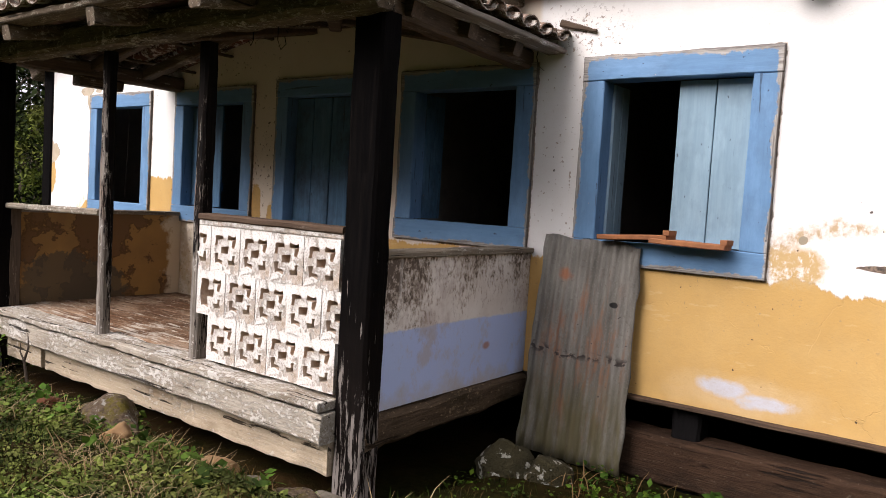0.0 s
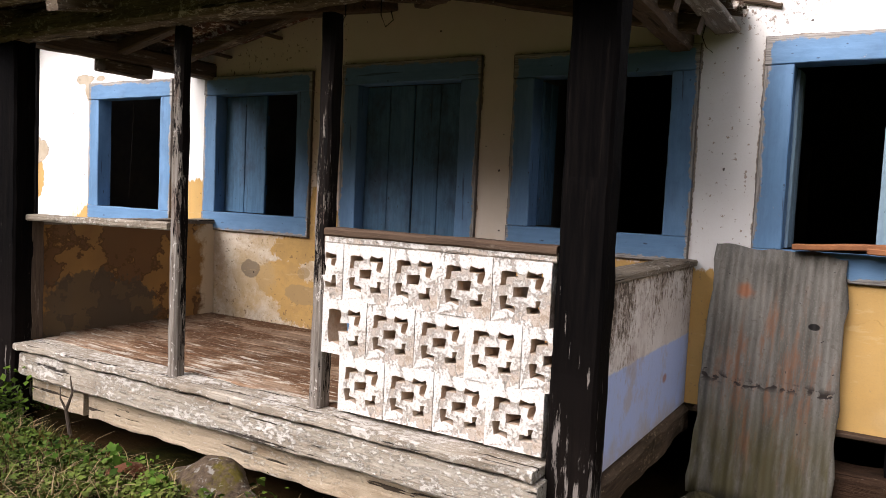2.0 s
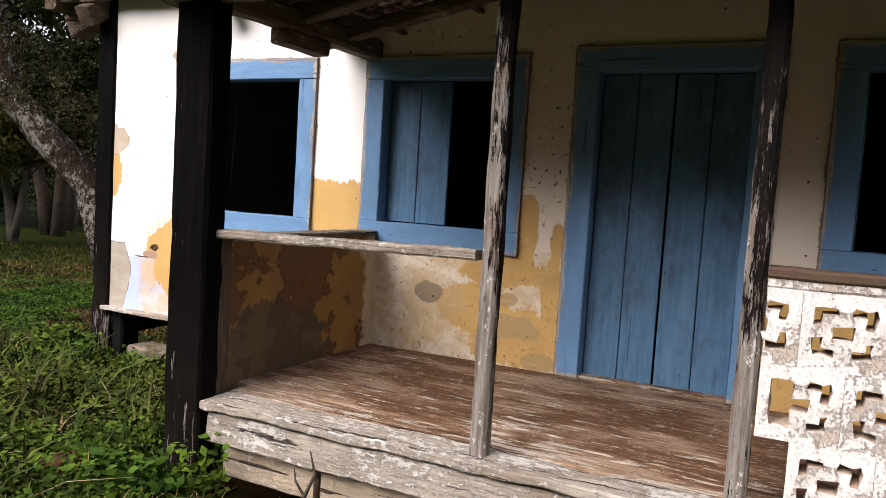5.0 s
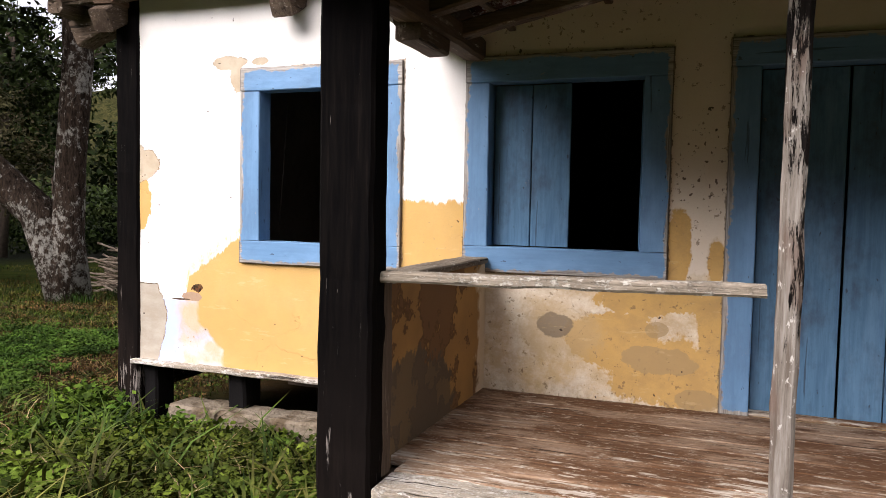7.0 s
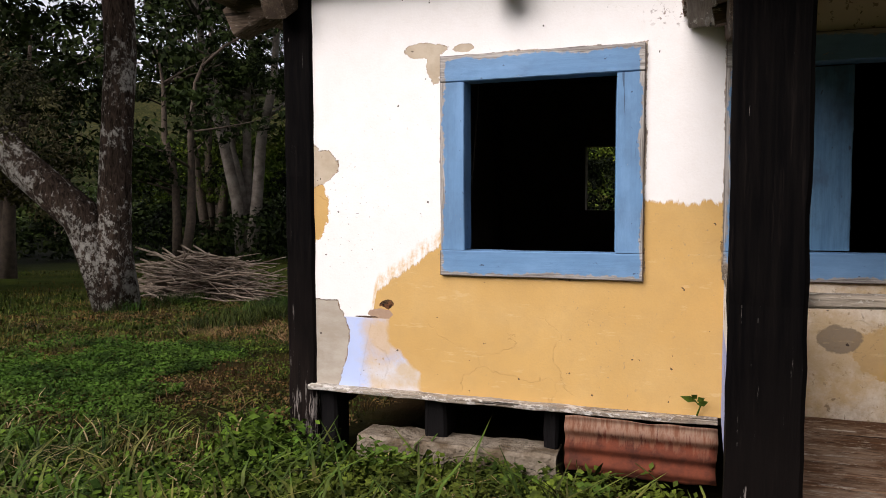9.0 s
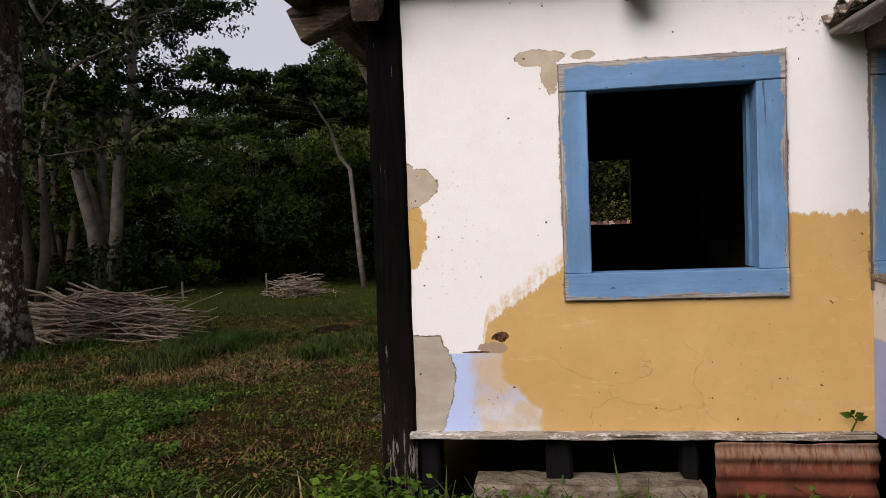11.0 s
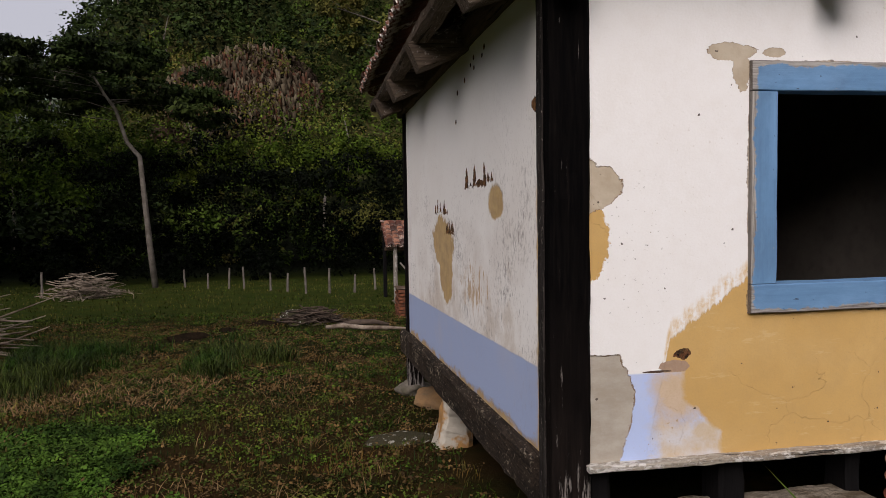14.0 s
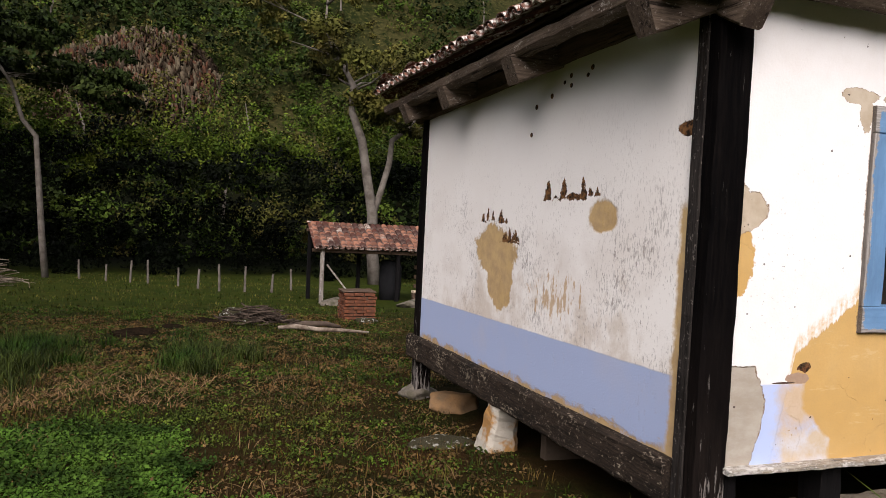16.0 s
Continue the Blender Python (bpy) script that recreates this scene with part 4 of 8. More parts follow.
M_FOOT = plain("footing_plaster", (0.23, 0.19, 0.14), (0.095, 0.068, 0.040), 6, 0.95, 0.9, dist=0.03, lo=0.42, hi=0.62)
M_BLOCK = block_mat()
M_CEMENT = plain("bare_cement", (0.46, 0.33, 0.23), (0.60, 0.52, 0.43), 9, 0.95, 0.8)
M_BRICK = plain("brick_clay", (0.24, 0.080, 0.036), (0.10, 0.045, 0.027), 5)
M_MORTAR = plain("mortar", (0.16, 0.13, 0.10), (0.10, 0.08, 0.06), 10)
M_ORANGE = plain("terracotta", (0.40, 0.165, 0.07), (0.26, 0.11, 0.052), 7)
M_GROUND = ground_mat()
M_CLIFF = cliff_mat()
M_ROCKS = rocks_mat()
M_BARK = bark_mat()
M_PALEBARK = plain("pale_bark", (0.17, 0.15, 0.125), (0.08, 0.066, 0.053), 2.5, 0.95, 0.6, dist=0.02)
M_BARKD = plain("dark_bark", (0.10, 0.075, 0.055), (0.05, 0.04, 0.03), 5, 0.95, 0.8, dist=0.03)
M_STICK = plain("dry_sticks", (0.33, 0.27, 0.205), (0.10, 0.07, 0.05), 5)
M_ROT = plain("rotten_wood", (0.10, 0.072, 0.052), (0.04, 0.028, 0.020), 5)
M_EARTH = plain("red_earth", (0.14, 0.050, 0.022), (0.07, 0.030, 0.016), 12, 0.95, 0.8, dist=0.02)
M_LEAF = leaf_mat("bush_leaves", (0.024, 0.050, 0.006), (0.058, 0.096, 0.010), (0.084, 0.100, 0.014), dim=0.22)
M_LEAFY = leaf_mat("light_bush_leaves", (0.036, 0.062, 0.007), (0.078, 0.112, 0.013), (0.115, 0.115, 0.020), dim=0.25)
# near-black leaves: the shade of the bushes' hollow is put into the colour
M_LEAF_SHADE = leaf_mat("hollow_shade_leaves", (0.0008, 0.0016, 0.0005), (0.0024, 0.0048, 0.0009), (0.005, 0.0075, 0.0013))
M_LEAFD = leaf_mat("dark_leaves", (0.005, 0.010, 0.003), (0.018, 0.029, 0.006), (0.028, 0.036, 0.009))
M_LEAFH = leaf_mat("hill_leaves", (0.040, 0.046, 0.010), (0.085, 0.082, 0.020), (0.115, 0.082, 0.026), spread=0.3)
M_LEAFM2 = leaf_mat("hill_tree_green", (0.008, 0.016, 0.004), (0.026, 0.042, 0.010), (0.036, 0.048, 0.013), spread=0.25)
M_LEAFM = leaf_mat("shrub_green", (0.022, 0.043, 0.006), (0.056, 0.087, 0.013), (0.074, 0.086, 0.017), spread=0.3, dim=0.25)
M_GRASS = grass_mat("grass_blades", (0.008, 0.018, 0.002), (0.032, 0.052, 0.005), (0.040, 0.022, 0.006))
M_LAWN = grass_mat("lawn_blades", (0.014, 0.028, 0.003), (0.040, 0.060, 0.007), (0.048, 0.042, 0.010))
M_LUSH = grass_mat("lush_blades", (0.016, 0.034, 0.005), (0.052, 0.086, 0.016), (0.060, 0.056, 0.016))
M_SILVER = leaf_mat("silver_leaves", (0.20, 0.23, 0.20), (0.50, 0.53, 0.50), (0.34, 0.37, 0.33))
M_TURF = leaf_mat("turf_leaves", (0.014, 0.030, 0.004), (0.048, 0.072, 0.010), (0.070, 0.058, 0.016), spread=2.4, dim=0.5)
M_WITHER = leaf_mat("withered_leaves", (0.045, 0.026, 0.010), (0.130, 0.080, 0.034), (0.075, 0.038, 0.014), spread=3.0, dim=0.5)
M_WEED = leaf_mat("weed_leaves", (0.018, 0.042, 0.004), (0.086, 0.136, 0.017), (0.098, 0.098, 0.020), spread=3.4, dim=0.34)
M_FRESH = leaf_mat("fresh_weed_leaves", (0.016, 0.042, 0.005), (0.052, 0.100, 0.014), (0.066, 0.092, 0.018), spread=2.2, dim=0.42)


# ---- shapes ----
def root_of(ob):
    while ob.parent:
        ob = ob.parent
    return ob


def mesh_of(name, bm, mat, smooth=False):
    me = bpy.data.meshes.new(name)
    bmesh.ops.recalc_face_normals(bm, faces=bm.faces)
    bm.to_mesh(me)
    bm.free()
    me.materials.append(mat)
    if smooth:
        me.shade_smooth()
    return me


def part(name, bm, material, parent, label="", smooth=False):
    """A mesh, given in world coordinates, as a part of a thing or of a part."""
    off = root_of(parent).location
    bm.transform(Matrix.Translation(-off))
    ob = new(name, mesh_of(name, bm, material, smooth))
    ob.parent = parent
    return tagged(ob, label)


def thing(name, loc, label, category, group="", kind=""):
    ob = new(name)
    ob.empty_display_size = 0.1
    ob.location = loc
    return tagged(ob, label, category, group, kind)


def solo(name, bm, material, label, category, group="", kind="", smooth=False):
    """A thing of one mesh, with its origin at its base."""
    c = [v.co for v in bm.verts]
    lo = Vector((sum(v.x for v in c) / len(c), sum(v.y for v in c) / len(c), min(v.z for v in c)))
    bm.transform(Matrix.Translation(-lo))
    ob = new(name, mesh_of(name, bm, material, smooth))
    ob.location = lo
    return tagged(ob, label, category, group, kind)


def setting(name, bm, material, label, category, smooth=False):
    ob = new(name, mesh_of(name, bm, material, smooth))
    return tagged(ob, label, category, kind="structure")


def box(x0, x1, y0, y1, z0, z1, bm=None):
    bm = bm or bmesh.new()
    v = [bm.verts.new((x, y, z)) for z in (z0, z1) for y in (y0, y1) for x in (x0, x1)]
    for f in ((0, 1, 3, 2), (4, 5, 7, 6), (0, 1, 5, 4), (2, 3, 7, 6), (0, 2, 6, 4), (1, 3, 7, 5)):
        bm.faces.new([v[i] for i in f])
    return bm


def beam(a, b, w, h, seg=8, rough=0.005, cham=0.012, up=(0, 0, 1), taper=1.0, bm=None, seed=0.0):
    """A hewn timber from a to b: w across, h along up, with worn arrises and a slightly uneven run."""
    bm = bm or bmesh.new()
    a, b, up = Vector(a), Vector(b), Vector(up)
    d = (b - a).normalized()
    s = d.cross(up)
    if s.length < 1e-3:
        s = d.cross(Vector((0, 1, 0)))
    s.normalize()
    u = s.cross(d)
    rings = []
    for i in range(seg + 1):
        f = i / seg
        k = 1 + (taper - 1) * f
        c = a.lerp(b, f)
        hw, hh = w / 2 * k, h / 2 * k
        ring = []
        for p, q in ((-hw + cham, -hh), (hw - cham, -hh), (hw, -hh + cham), (hw, hh - cham), (hw - cham, hh), (-hw + cham, hh), (-hw, hh - cham), (-hw, -hh + cham)):
            o = c + s * p + u * q
            n = noise.noise_vector(o * 5.0 + Vector((seed, seed * 1.7, 0))) + noise.noise_vector(o * 17.0) * 0.5
            ring.append(bm.verts.new(o + n * rough))
        rings.append(ring)
    for r0, r1 in zip(rings, rings[1:]):
        for j in range(8):
            bm.faces.new((r0[j], r0[(j + 1) % 8], r1[(j + 1) % 8], r1[j]))
    bm.faces.new(rings[0]), bm.faces.new(rings[-1][::-1])
    return bm


def tube(points, radii, sides=7, bm=None, wobble=0.0):
    """A tapered round limb through points."""
    bm = bm or bmesh.new()
    pts = [Vector(p) for p in points]
    last = None
    for i, p in enumerate(pts):
        d = (pts[min(i + 1, len(pts) - 1)] - pts[max(i - 1, 0)]).normalized()
        s = d.orthogonal().normalized()
        u = d.cross(s)
        ring = []
        for j in range(sides):
            t = 2 * math.pi * j / sides
            r = radii[i] * (1 + wobble * noise.noise(p * 1.3 + Vector((j * 1.1, 0, 0))))
            ring.append(bm.verts.new(p + (s * math.cos(t) + u * math.sin(t)) * r))
        if last:
            for j in range(sides):
                bm.faces.new((last[j], last[(j + 1) % sides], ring[(j + 1) % sides], ring[j]))
        else:
            bm.faces.new(ring[::-1])
        last = ring
    bm.faces.new(last)
    return bm


def rock(c, r, seed, flat=0.7):
    """A stone with broken faces: a ball cut by planes, then roughened."""
    bm = bmesh.new()
    bmesh.ops.create_icosphere(bm, subdivisions=4, radius=1)
    g = random.Random(int(seed * 100))
    cuts = []
    for k in range(11):
        d = Vector((g.gauss(0, 1), g.gauss(0, 1), g.gauss(0, 1))).normalized()
        cuts.append((d, g.uniform(0.62, 0.88)))
    for v in bm.verts:
        p = v.co.copy()
        for d, lim in cuts:
            over = p.dot(d) - lim
            if over > 0:
                p -= d * over * 0.92
        n = noise.noise(p * 1.4 + Vector((seed, 0, 0))) * 0.22 + noise.noise(p * 4.1 + Vector((0, seed, 0))) * 0.07 + noise.noise(p * 11) * 0.03
        v.co = Vector(c) + Vector((p.x * r[0], p.y * r[1], p.z * r[2] * flat)) * (1.15 + n)
    return bm


def holed_wall(axis, u0, u1, z0, z1, w0, w1, holes):
    """A wall along x (axis 0) or y (axis 1) from w0 to w1 in thickness, with openings (u0, u1, z0, z1) that go through."""
    us = sorted({u0, u1, *(h[0] for h in holes), *(h[1] for h in holes)})
    zs = sorted({z0, z1, *(h[2] for h in holes), *(h[3] for h in holes)})
    us = [u for u in us if u0 <= u <= u1]
    zs = [z for z in zs if z0 <= z <= z1]
    bm = bmesh.new()
    made = {}

    def vert(u, w, z):
        k = (round(u, 4), round(w, 4), round(z, 4))
        if k not in made:
            made[k] = bm.verts.new((u, w, z) if axis == 0 else (w, u, z))
        return made[k]

    def full(i, j):
        if not (0 <= i < len(us) - 1 and 0 <= j < len(zs) - 1):
            return False
        cu, cz = (us[i] + us[i + 1]) / 2, (zs[j] + zs[j + 1]) / 2
        return not any(h[0] < cu < h[1] and h[2] < cz < h[3] for h in holes)

    for i in range(len(us) - 1):
        for j in range(len(zs) - 1):
            if not full(i, j):
                continue
            a, b, c, d = us[i], us[i + 1], zs[j], zs[j + 1]
            for w in (w0, w1):
                bm.faces.new((vert(a, w, c), vert(b, w, c), vert(b, w, d), vert(a, w, d)))
            for ok, (p, q) in ((full(i - 1, j), ((a, c), (a, d))), (full(i + 1, j), ((b, c), (b, d))), (full(i, j - 1), ((a, c), (b, c))), (full(i, j + 1), ((a, d), (b, d)))):
                if not ok:
                    bm.faces.new((vert(p[0], w0, p[1]), vert(q[0], w0, q[1]), vert(q[0], w1, q[1]), vert(p[0], w1, p[1])))
    return bm


def from_arrays(name, verts, faces, mat, label, category, kind="stuff", parent=None):
    me = bpy.data.meshes.new(name)
    verts = np.asarray(verts, dtype=np.float32).reshape(-1, 3)
    faces = np.asarray(faces, dtype=np.int32)
    k = faces.shape[1]
    me.vertices.add(len(verts))
    me.vertices.foreach_set("co", verts.ravel())
    me.loops.add(faces.size)
    me.loops.foreach_set("vertex_index", faces.ravel())
    me.polygons.add(len(faces))
    me.polygons.foreach_set("loop_start", np.arange(0, faces.size, k, dtype=np.int32))
    me.update(calc_edges=True)
    me.materials.append(mat)
    ob = new(name, me)
    ob.parent = parent
    return tagged(ob, label, category, "", kind) if not parent else tagged(ob, label)


# ---- ground: one sheet from the yard to the wooded hill ----
GY = [-400, -50, 1, 3, 5, 7, 10, 13, 21, 25, 42, 50, 60, 400]
GZ = [1.5, 0.3, 0.05, -0.06, -0.22, -0.36, -0.50, -0.62, -1.0, -1.35, -2.2, -2.5, -2.0, -2.0]


def smooth01(v):
    v = np.clip(v, 0, 1)
    return v * v * (3 - 2 * v)


def ground_z(x, y):
    x, y = np.asarray(x, float), np.asarray(y, float)
    z = np.interp(y, GY, GZ)
    z = z + 0.05 * np.sin(x * 0.9 + y * 0.6) * np.sin(y * 0.8 - x * 0.35) * smooth01((np.hypot(x + 5, y - 4) - 2) / 6)
    z = z - 0.13 * smooth01((y - 2.5) / 0.4) * smooth01((x + 7.7) / 0.35) * smooth01((-2.4 - x) / 0.35) * smooth01((5.1 - y) / 0.3)
    ridge = 26 + 54 * smooth01((x + 57) / 32)
    hill = ridge * smooth01((y - 52 - 0.25 * np.maximum(0, -x - 25)) / 120) + 5 * np.sin(x * 0.09) * np.sin(y * 0.07) * smooth01((y - 70) / 40)
    # unseen rise behind the camera, added to block light from the low sky
    south = 24 * smooth01((-y - 12) / 55)
    west = south + 14 * smooth01((-x - 60) / 120) + 30 * smooth01((x - 60) / 150)
    return z + hill + west


def spaced(lo, hi, step, far_lo, far_hi):
    mid = list(np.arange(lo, hi, step))
    a, s, left = lo, step, []
    while a > far_lo:
        s *= 1.22
        a -= s
        left.append(a)
    a, s, right = hi, step, []
    while a < far_hi:
        right.append(a)
        s *= 1.12
        a += s
    return np.array(left[::-1] + mid + right)


gx, gy = spaced(-22, 3, 0.25, -900, 900), spaced(-3, 16, 0.25, -600, 1200)
GX, GYY = np.meshgrid(gx, gy)
gz = ground_z(GX, GYY)
near = smooth01((30 - np.hypot(GX + 8, GYY - 6)) / 20)
gz = gz + near * np.random.normal(0, 0.012, gz.shape)
idx = np.arange(gz.size).reshape(gz.shape)
gf = np.stack([idx[:-1, :-1], idx[:-1, 1:], idx[1:, 1:], idx[1:, :-1]], -1).reshape(-1, 4)
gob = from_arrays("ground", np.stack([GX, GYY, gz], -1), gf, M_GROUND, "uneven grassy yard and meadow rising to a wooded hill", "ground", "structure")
gob.data.shade_smooth()


# ---- the house: walls with openings ----
FY, WT = 4.905, 0.24
OPEN = {"window_1": (-9.19, -7.855, 1.19, 2.66), "window_2": (-7.39, -6.05, 1.215, 2.65), "door_1": (-5.72, -4.41, 0.42, 2.685),
        "window_3": (-4.14, -2.83, 1.27, 2.675), "window_4": (-2.45, -1.12, 1.23, 2.685), "window_5": (0.6, 1.9, 1.23, 2.68)}
HX0, HX1, HY1 = -10.36, 4.2, 10.2
holes = [(a, b, c, d) for a, b, c, d in OPEN.values()]
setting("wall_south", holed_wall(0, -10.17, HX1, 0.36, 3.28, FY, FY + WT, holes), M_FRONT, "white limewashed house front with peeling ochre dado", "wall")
# the side wall runs outwards and sinks towards the back
SKEW = 0.0291
gw = holed_wall(1, 5.112, HY1 - 0.1, 0.10, 3.22, HX0 - 0.025, HX0 + 0.175, [])
for v in gw.verts:
    v.co.x -= SKEW * (v.co.y - 5.12)
    if v.co.z < 1:
        v.co.z = 0.355 - 0.0145 * (v.co.y - 5.1)
    else:
        v.co.z = 3.24 - 0.036 * (v.co.y - 5.1)
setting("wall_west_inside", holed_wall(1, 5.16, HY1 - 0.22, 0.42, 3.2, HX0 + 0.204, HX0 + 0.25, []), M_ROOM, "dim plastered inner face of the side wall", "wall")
setting("wall_west", gw, M_GABLE, "streaked white side wall with lilac dado and peeled patches", "wall")
BACK_WIN = (-8.99, -8.21, 1.56, 2.39)
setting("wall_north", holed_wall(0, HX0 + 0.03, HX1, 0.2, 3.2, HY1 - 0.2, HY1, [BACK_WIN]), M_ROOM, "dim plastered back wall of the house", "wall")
setting("wall_east", holed_wall(1, FY, HY1, 0.2, 3.25, HX1 - 0.2, HX1 + 0.02, []), M_FRONT, "plain plastered end wall of the house", "wall")
for k, px in enumerate((-7.35, -5.95, -4.3, -2.64)):
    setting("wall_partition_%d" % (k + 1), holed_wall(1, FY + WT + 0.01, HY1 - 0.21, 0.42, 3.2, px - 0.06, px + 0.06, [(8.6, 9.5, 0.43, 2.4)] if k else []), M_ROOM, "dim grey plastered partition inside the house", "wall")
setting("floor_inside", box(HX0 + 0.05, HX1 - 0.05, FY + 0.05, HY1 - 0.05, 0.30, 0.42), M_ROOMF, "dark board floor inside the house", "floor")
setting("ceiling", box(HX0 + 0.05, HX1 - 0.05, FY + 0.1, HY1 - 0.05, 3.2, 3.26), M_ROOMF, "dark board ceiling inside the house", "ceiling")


def framed(name, o, label, leaves, skin="palez"):
    """A blue timber frame round an opening; leaves: (x0, x1, boards, turn) of shutter leaves."""
    x0, x1, z0, z1 = o
    door = name.startswith("door")
    t = thing(name, (x0, FY, z0), label, "door" if door else "window", "", "structure")
    f = 0.17
    y0, y1 = FY - 0.028, FY + 0.13
    yc, d = (y0 + y1) / 2, y1 - y0
    sides = z0 if door else z0 + f + 0.004
    paint = {}
    for ax, tag in ((0, "x"), (2, "z")):
        paint[tag] = painted("worn_blue_paint_" + tag, (0.132, 0.258, 0.425), (0.098, 0.202, 0.350), ax, 0.42, 0.665, 0.7, edge=(x1 - x0, z1 - z0))
    part("lintel", beam((x0, yc, z1 - f / 2), (x1, yc, z1 - f / 2), d, f, 10, 0.004, 0.006), paint["x"], t)
    part("jamb", beam((x0 + f / 2, yc, sides), (x0 + f / 2, yc, z1 - f - 0.005), f, d, 10, 0.004, 0.006, (0, 1, 0)), paint["z"], t)
    part("jamb", beam((x1 - f / 2, yc, sides), (x1 - f / 2, yc, z1 - f - 0.005), f, d, 10, 0.004, 0.006, (0, 1, 0)), paint["z"], t)
    if door:
        part("threshold", beam((x0 + f, FY + 0.055, z0 + 0.008), (x1 - f, FY + 0.055, z0 + 0.008), 0.12, 0.016, 10, 0.002, 0.004), WOOD["deckx"], t, "worn brown threshold board")
    else:
        part("window_sill", beam((x0, yc - 0.004, z0 + f / 2), (x1, yc - 0.004, z0 + f / 2), d, f, 10, 0.004, 0.006), paint["x"], t)
    for a, b, n, turn in leaves:
        lo, hi = (z0 + 0.015 if door else z0 + f + 0.01), z1 - f - 0.01
        leaf = None
        for i in range(n):
            u0, u1 = a + (b - a) * i / n, a + (b - a) * (i + 1) / n
            bm = beam(((u0 + u1) / 2, FY + 0.105, lo), ((u0 + u1) / 2, FY + 0.105, hi), abs(u1 - u0) - 0.006, 0.026, 6, 0.0025, 0.004, (0, 1, 0), seed=i * 3.1 + a)
            if turn:
                hinge = a if turn > 0 else b
                bm.transform(Matrix.Translation((hinge, FY + 0.125, 0)) @ Matrix.Rotation(radians(turn), 4, "Z") @ Matrix.Translation((-hinge, -FY - 0.105, 0)))
            if leaf is None:
                leaf = part("door_leaf" if door else "shutter", bm, WOOD[skin], t, "faded blue boarded leaf")
            else:
                part("board", bm, WOOD[skin], leaf)
        if not turn:
            for hz in (lo + 0.22, hi - 0.22):
                part("ledge", beam((a + 0.02, FY + 0.135, hz), (b - 0.02, FY + 0.135, hz), 0.03, 0.09, 4, 0.002, 0.004), WOOD["palex"], leaf)
    return t


framed("window_1", OPEN["window_1"], "open window in a wide blue-painted timber frame", [(-8.13, -8.035, 1, -90)])
framed("window_2", OPEN["window_2"], "half-shuttered window in a blue-painted timber frame", [(-7.215, -6.69, 2, 0), (-6.68, -6.23, 3, -86)])
framed("door_1", OPEN["door_1"], "closed two-leaf boarded door in a blue-painted frame", [(-5.545, -5.07, 2, 0), (-5.06, -4.585, 2, 0)])
framed("window_3", OPEN["window_3"], "open window with folded shutters in a blue timber frame", [(-3.965, -3.73, 2, 88)])
framed("window_4", OPEN["window_4"], "window with one pale blue shutter closed, blue timber frame", [(-2.275, -2.03, 2, 88), (-1.79, -1.295, 2, 0)], "lightz")
framed("window_5", OPEN["window_5"], "shuttered window in a blue-painted timber frame", [(0.775, 1.245, 2, 0), (1.255, 1.725, 2, 0)])

# the sill under the front wall, the house's corner post, floor beams and footings
setting("sill_plank", beam((-10.2, FY + 0.03, 0.345), (-7.40, FY + 0.03, 0.345), 0.22, 0.035, 40, 0.009, 0.006), WOOD["rimx"], "weathered grey plank under the house front", "trim")
setting("sill_plank_2", beam((-2.72, FY + 0.05, 0.345), (4.1, FY + 0.05, 0.345), 0.20, 0.03, 24, 0.006, 0.006), WOOD["brownx"], "dark plank under the house front", "trim")
setting("corner_post", beam((-10.285, FY + 0.09, -0.4), (-10.285, FY + 0.09, 3.3), 0.235, 0.22, 26, 0.010, 0.02, (0, 1, 0)), WOOD["tarz"], "black tarred corner post of the house", "post")
# thin strip added to stand for the corner post's worn grey side
setting("corner_plank", beam((-10.406, FY + 0.150, -0.38), (-10.406, FY + 0.150, 3.12), 0.016, 0.105, 30, 0.006, 0.005, (0, 1, 0)), WOOD["postsidez"], "worn grey side face of the corner post, added as a thin strip", "trim")
setting("corner_post_2", beam((-10.455, HY1 + 0.01, -0.7), (-10.455, HY1 + 0.01, 3.05), 0.2, 0.2, 20, 0.008, 0.02, (0, 1, 0)), WOOD["tarz"], "black tarred rear corner post", "post")
setting("ground_beam_west", beam((-10.335, 5.12, 0.203), (-10.485, HY1 + 0.2, 0.128), 0.26, 0.30, 40, 0.016, 0.03), WOOD["silly"], "dark rotten ground beam under the side wall", "beam")

# ---- porch ----
PX0, PX1, PY0, DZ = -7.27, -2.80, 2.95, 0.42
deck = thing("porch_deck", (PX0, PY0, 0.0), "weathered plank porch deck with a worn grey front board", "porch", "", "structure")
edges = [PY0, 3.19, 3.37, 3.56, 3.73, 3.92, 4.10, 4.28, 4.47, 4.66, 4.90]
for i, (a, b) in enumerate(zip(edges, edges[1:])):
    bm = beam((-7.13 if i < 2 else PX0 + 0.02 * (i % 3), (a + b) / 2, DZ - 0.025), (-2.99 if i < 2 else PX1 - 0.1, (a + b) / 2, DZ - 0.025), b - a - 0.004, 0.05, 110 if i == 0 else 60, 0.014 if i == 0 else 0.004, 0.008, seed=i * 7.3)
    part("plank", bm, WOOD["rimx"] if i == 0 else WOOD["deckx"], deck, "worn grey front board" if i == 0 else "")
front = beam((-7.10, PY0 + 0.115, 0.265), (-2.97, PY0 + 0.095, 0.265), 0.17, 0.172, 110, 0.013, 0.014)
solo("rim_beam", front, WOOD["rimx"], "long weathered grey beam under the porch deck edge", "beam", kind="structure")
low = beam((-6.38, PY0 + 0.165, 0.078), (-2.985, PY0 + 0.15, 0.071), 0.10, 0.20, 110, 0.012, 0.008)
solo("skirt_board", low, WOOD["skirtx"], "pale cracked skirt board under the porch beam", "board", kind="structure")
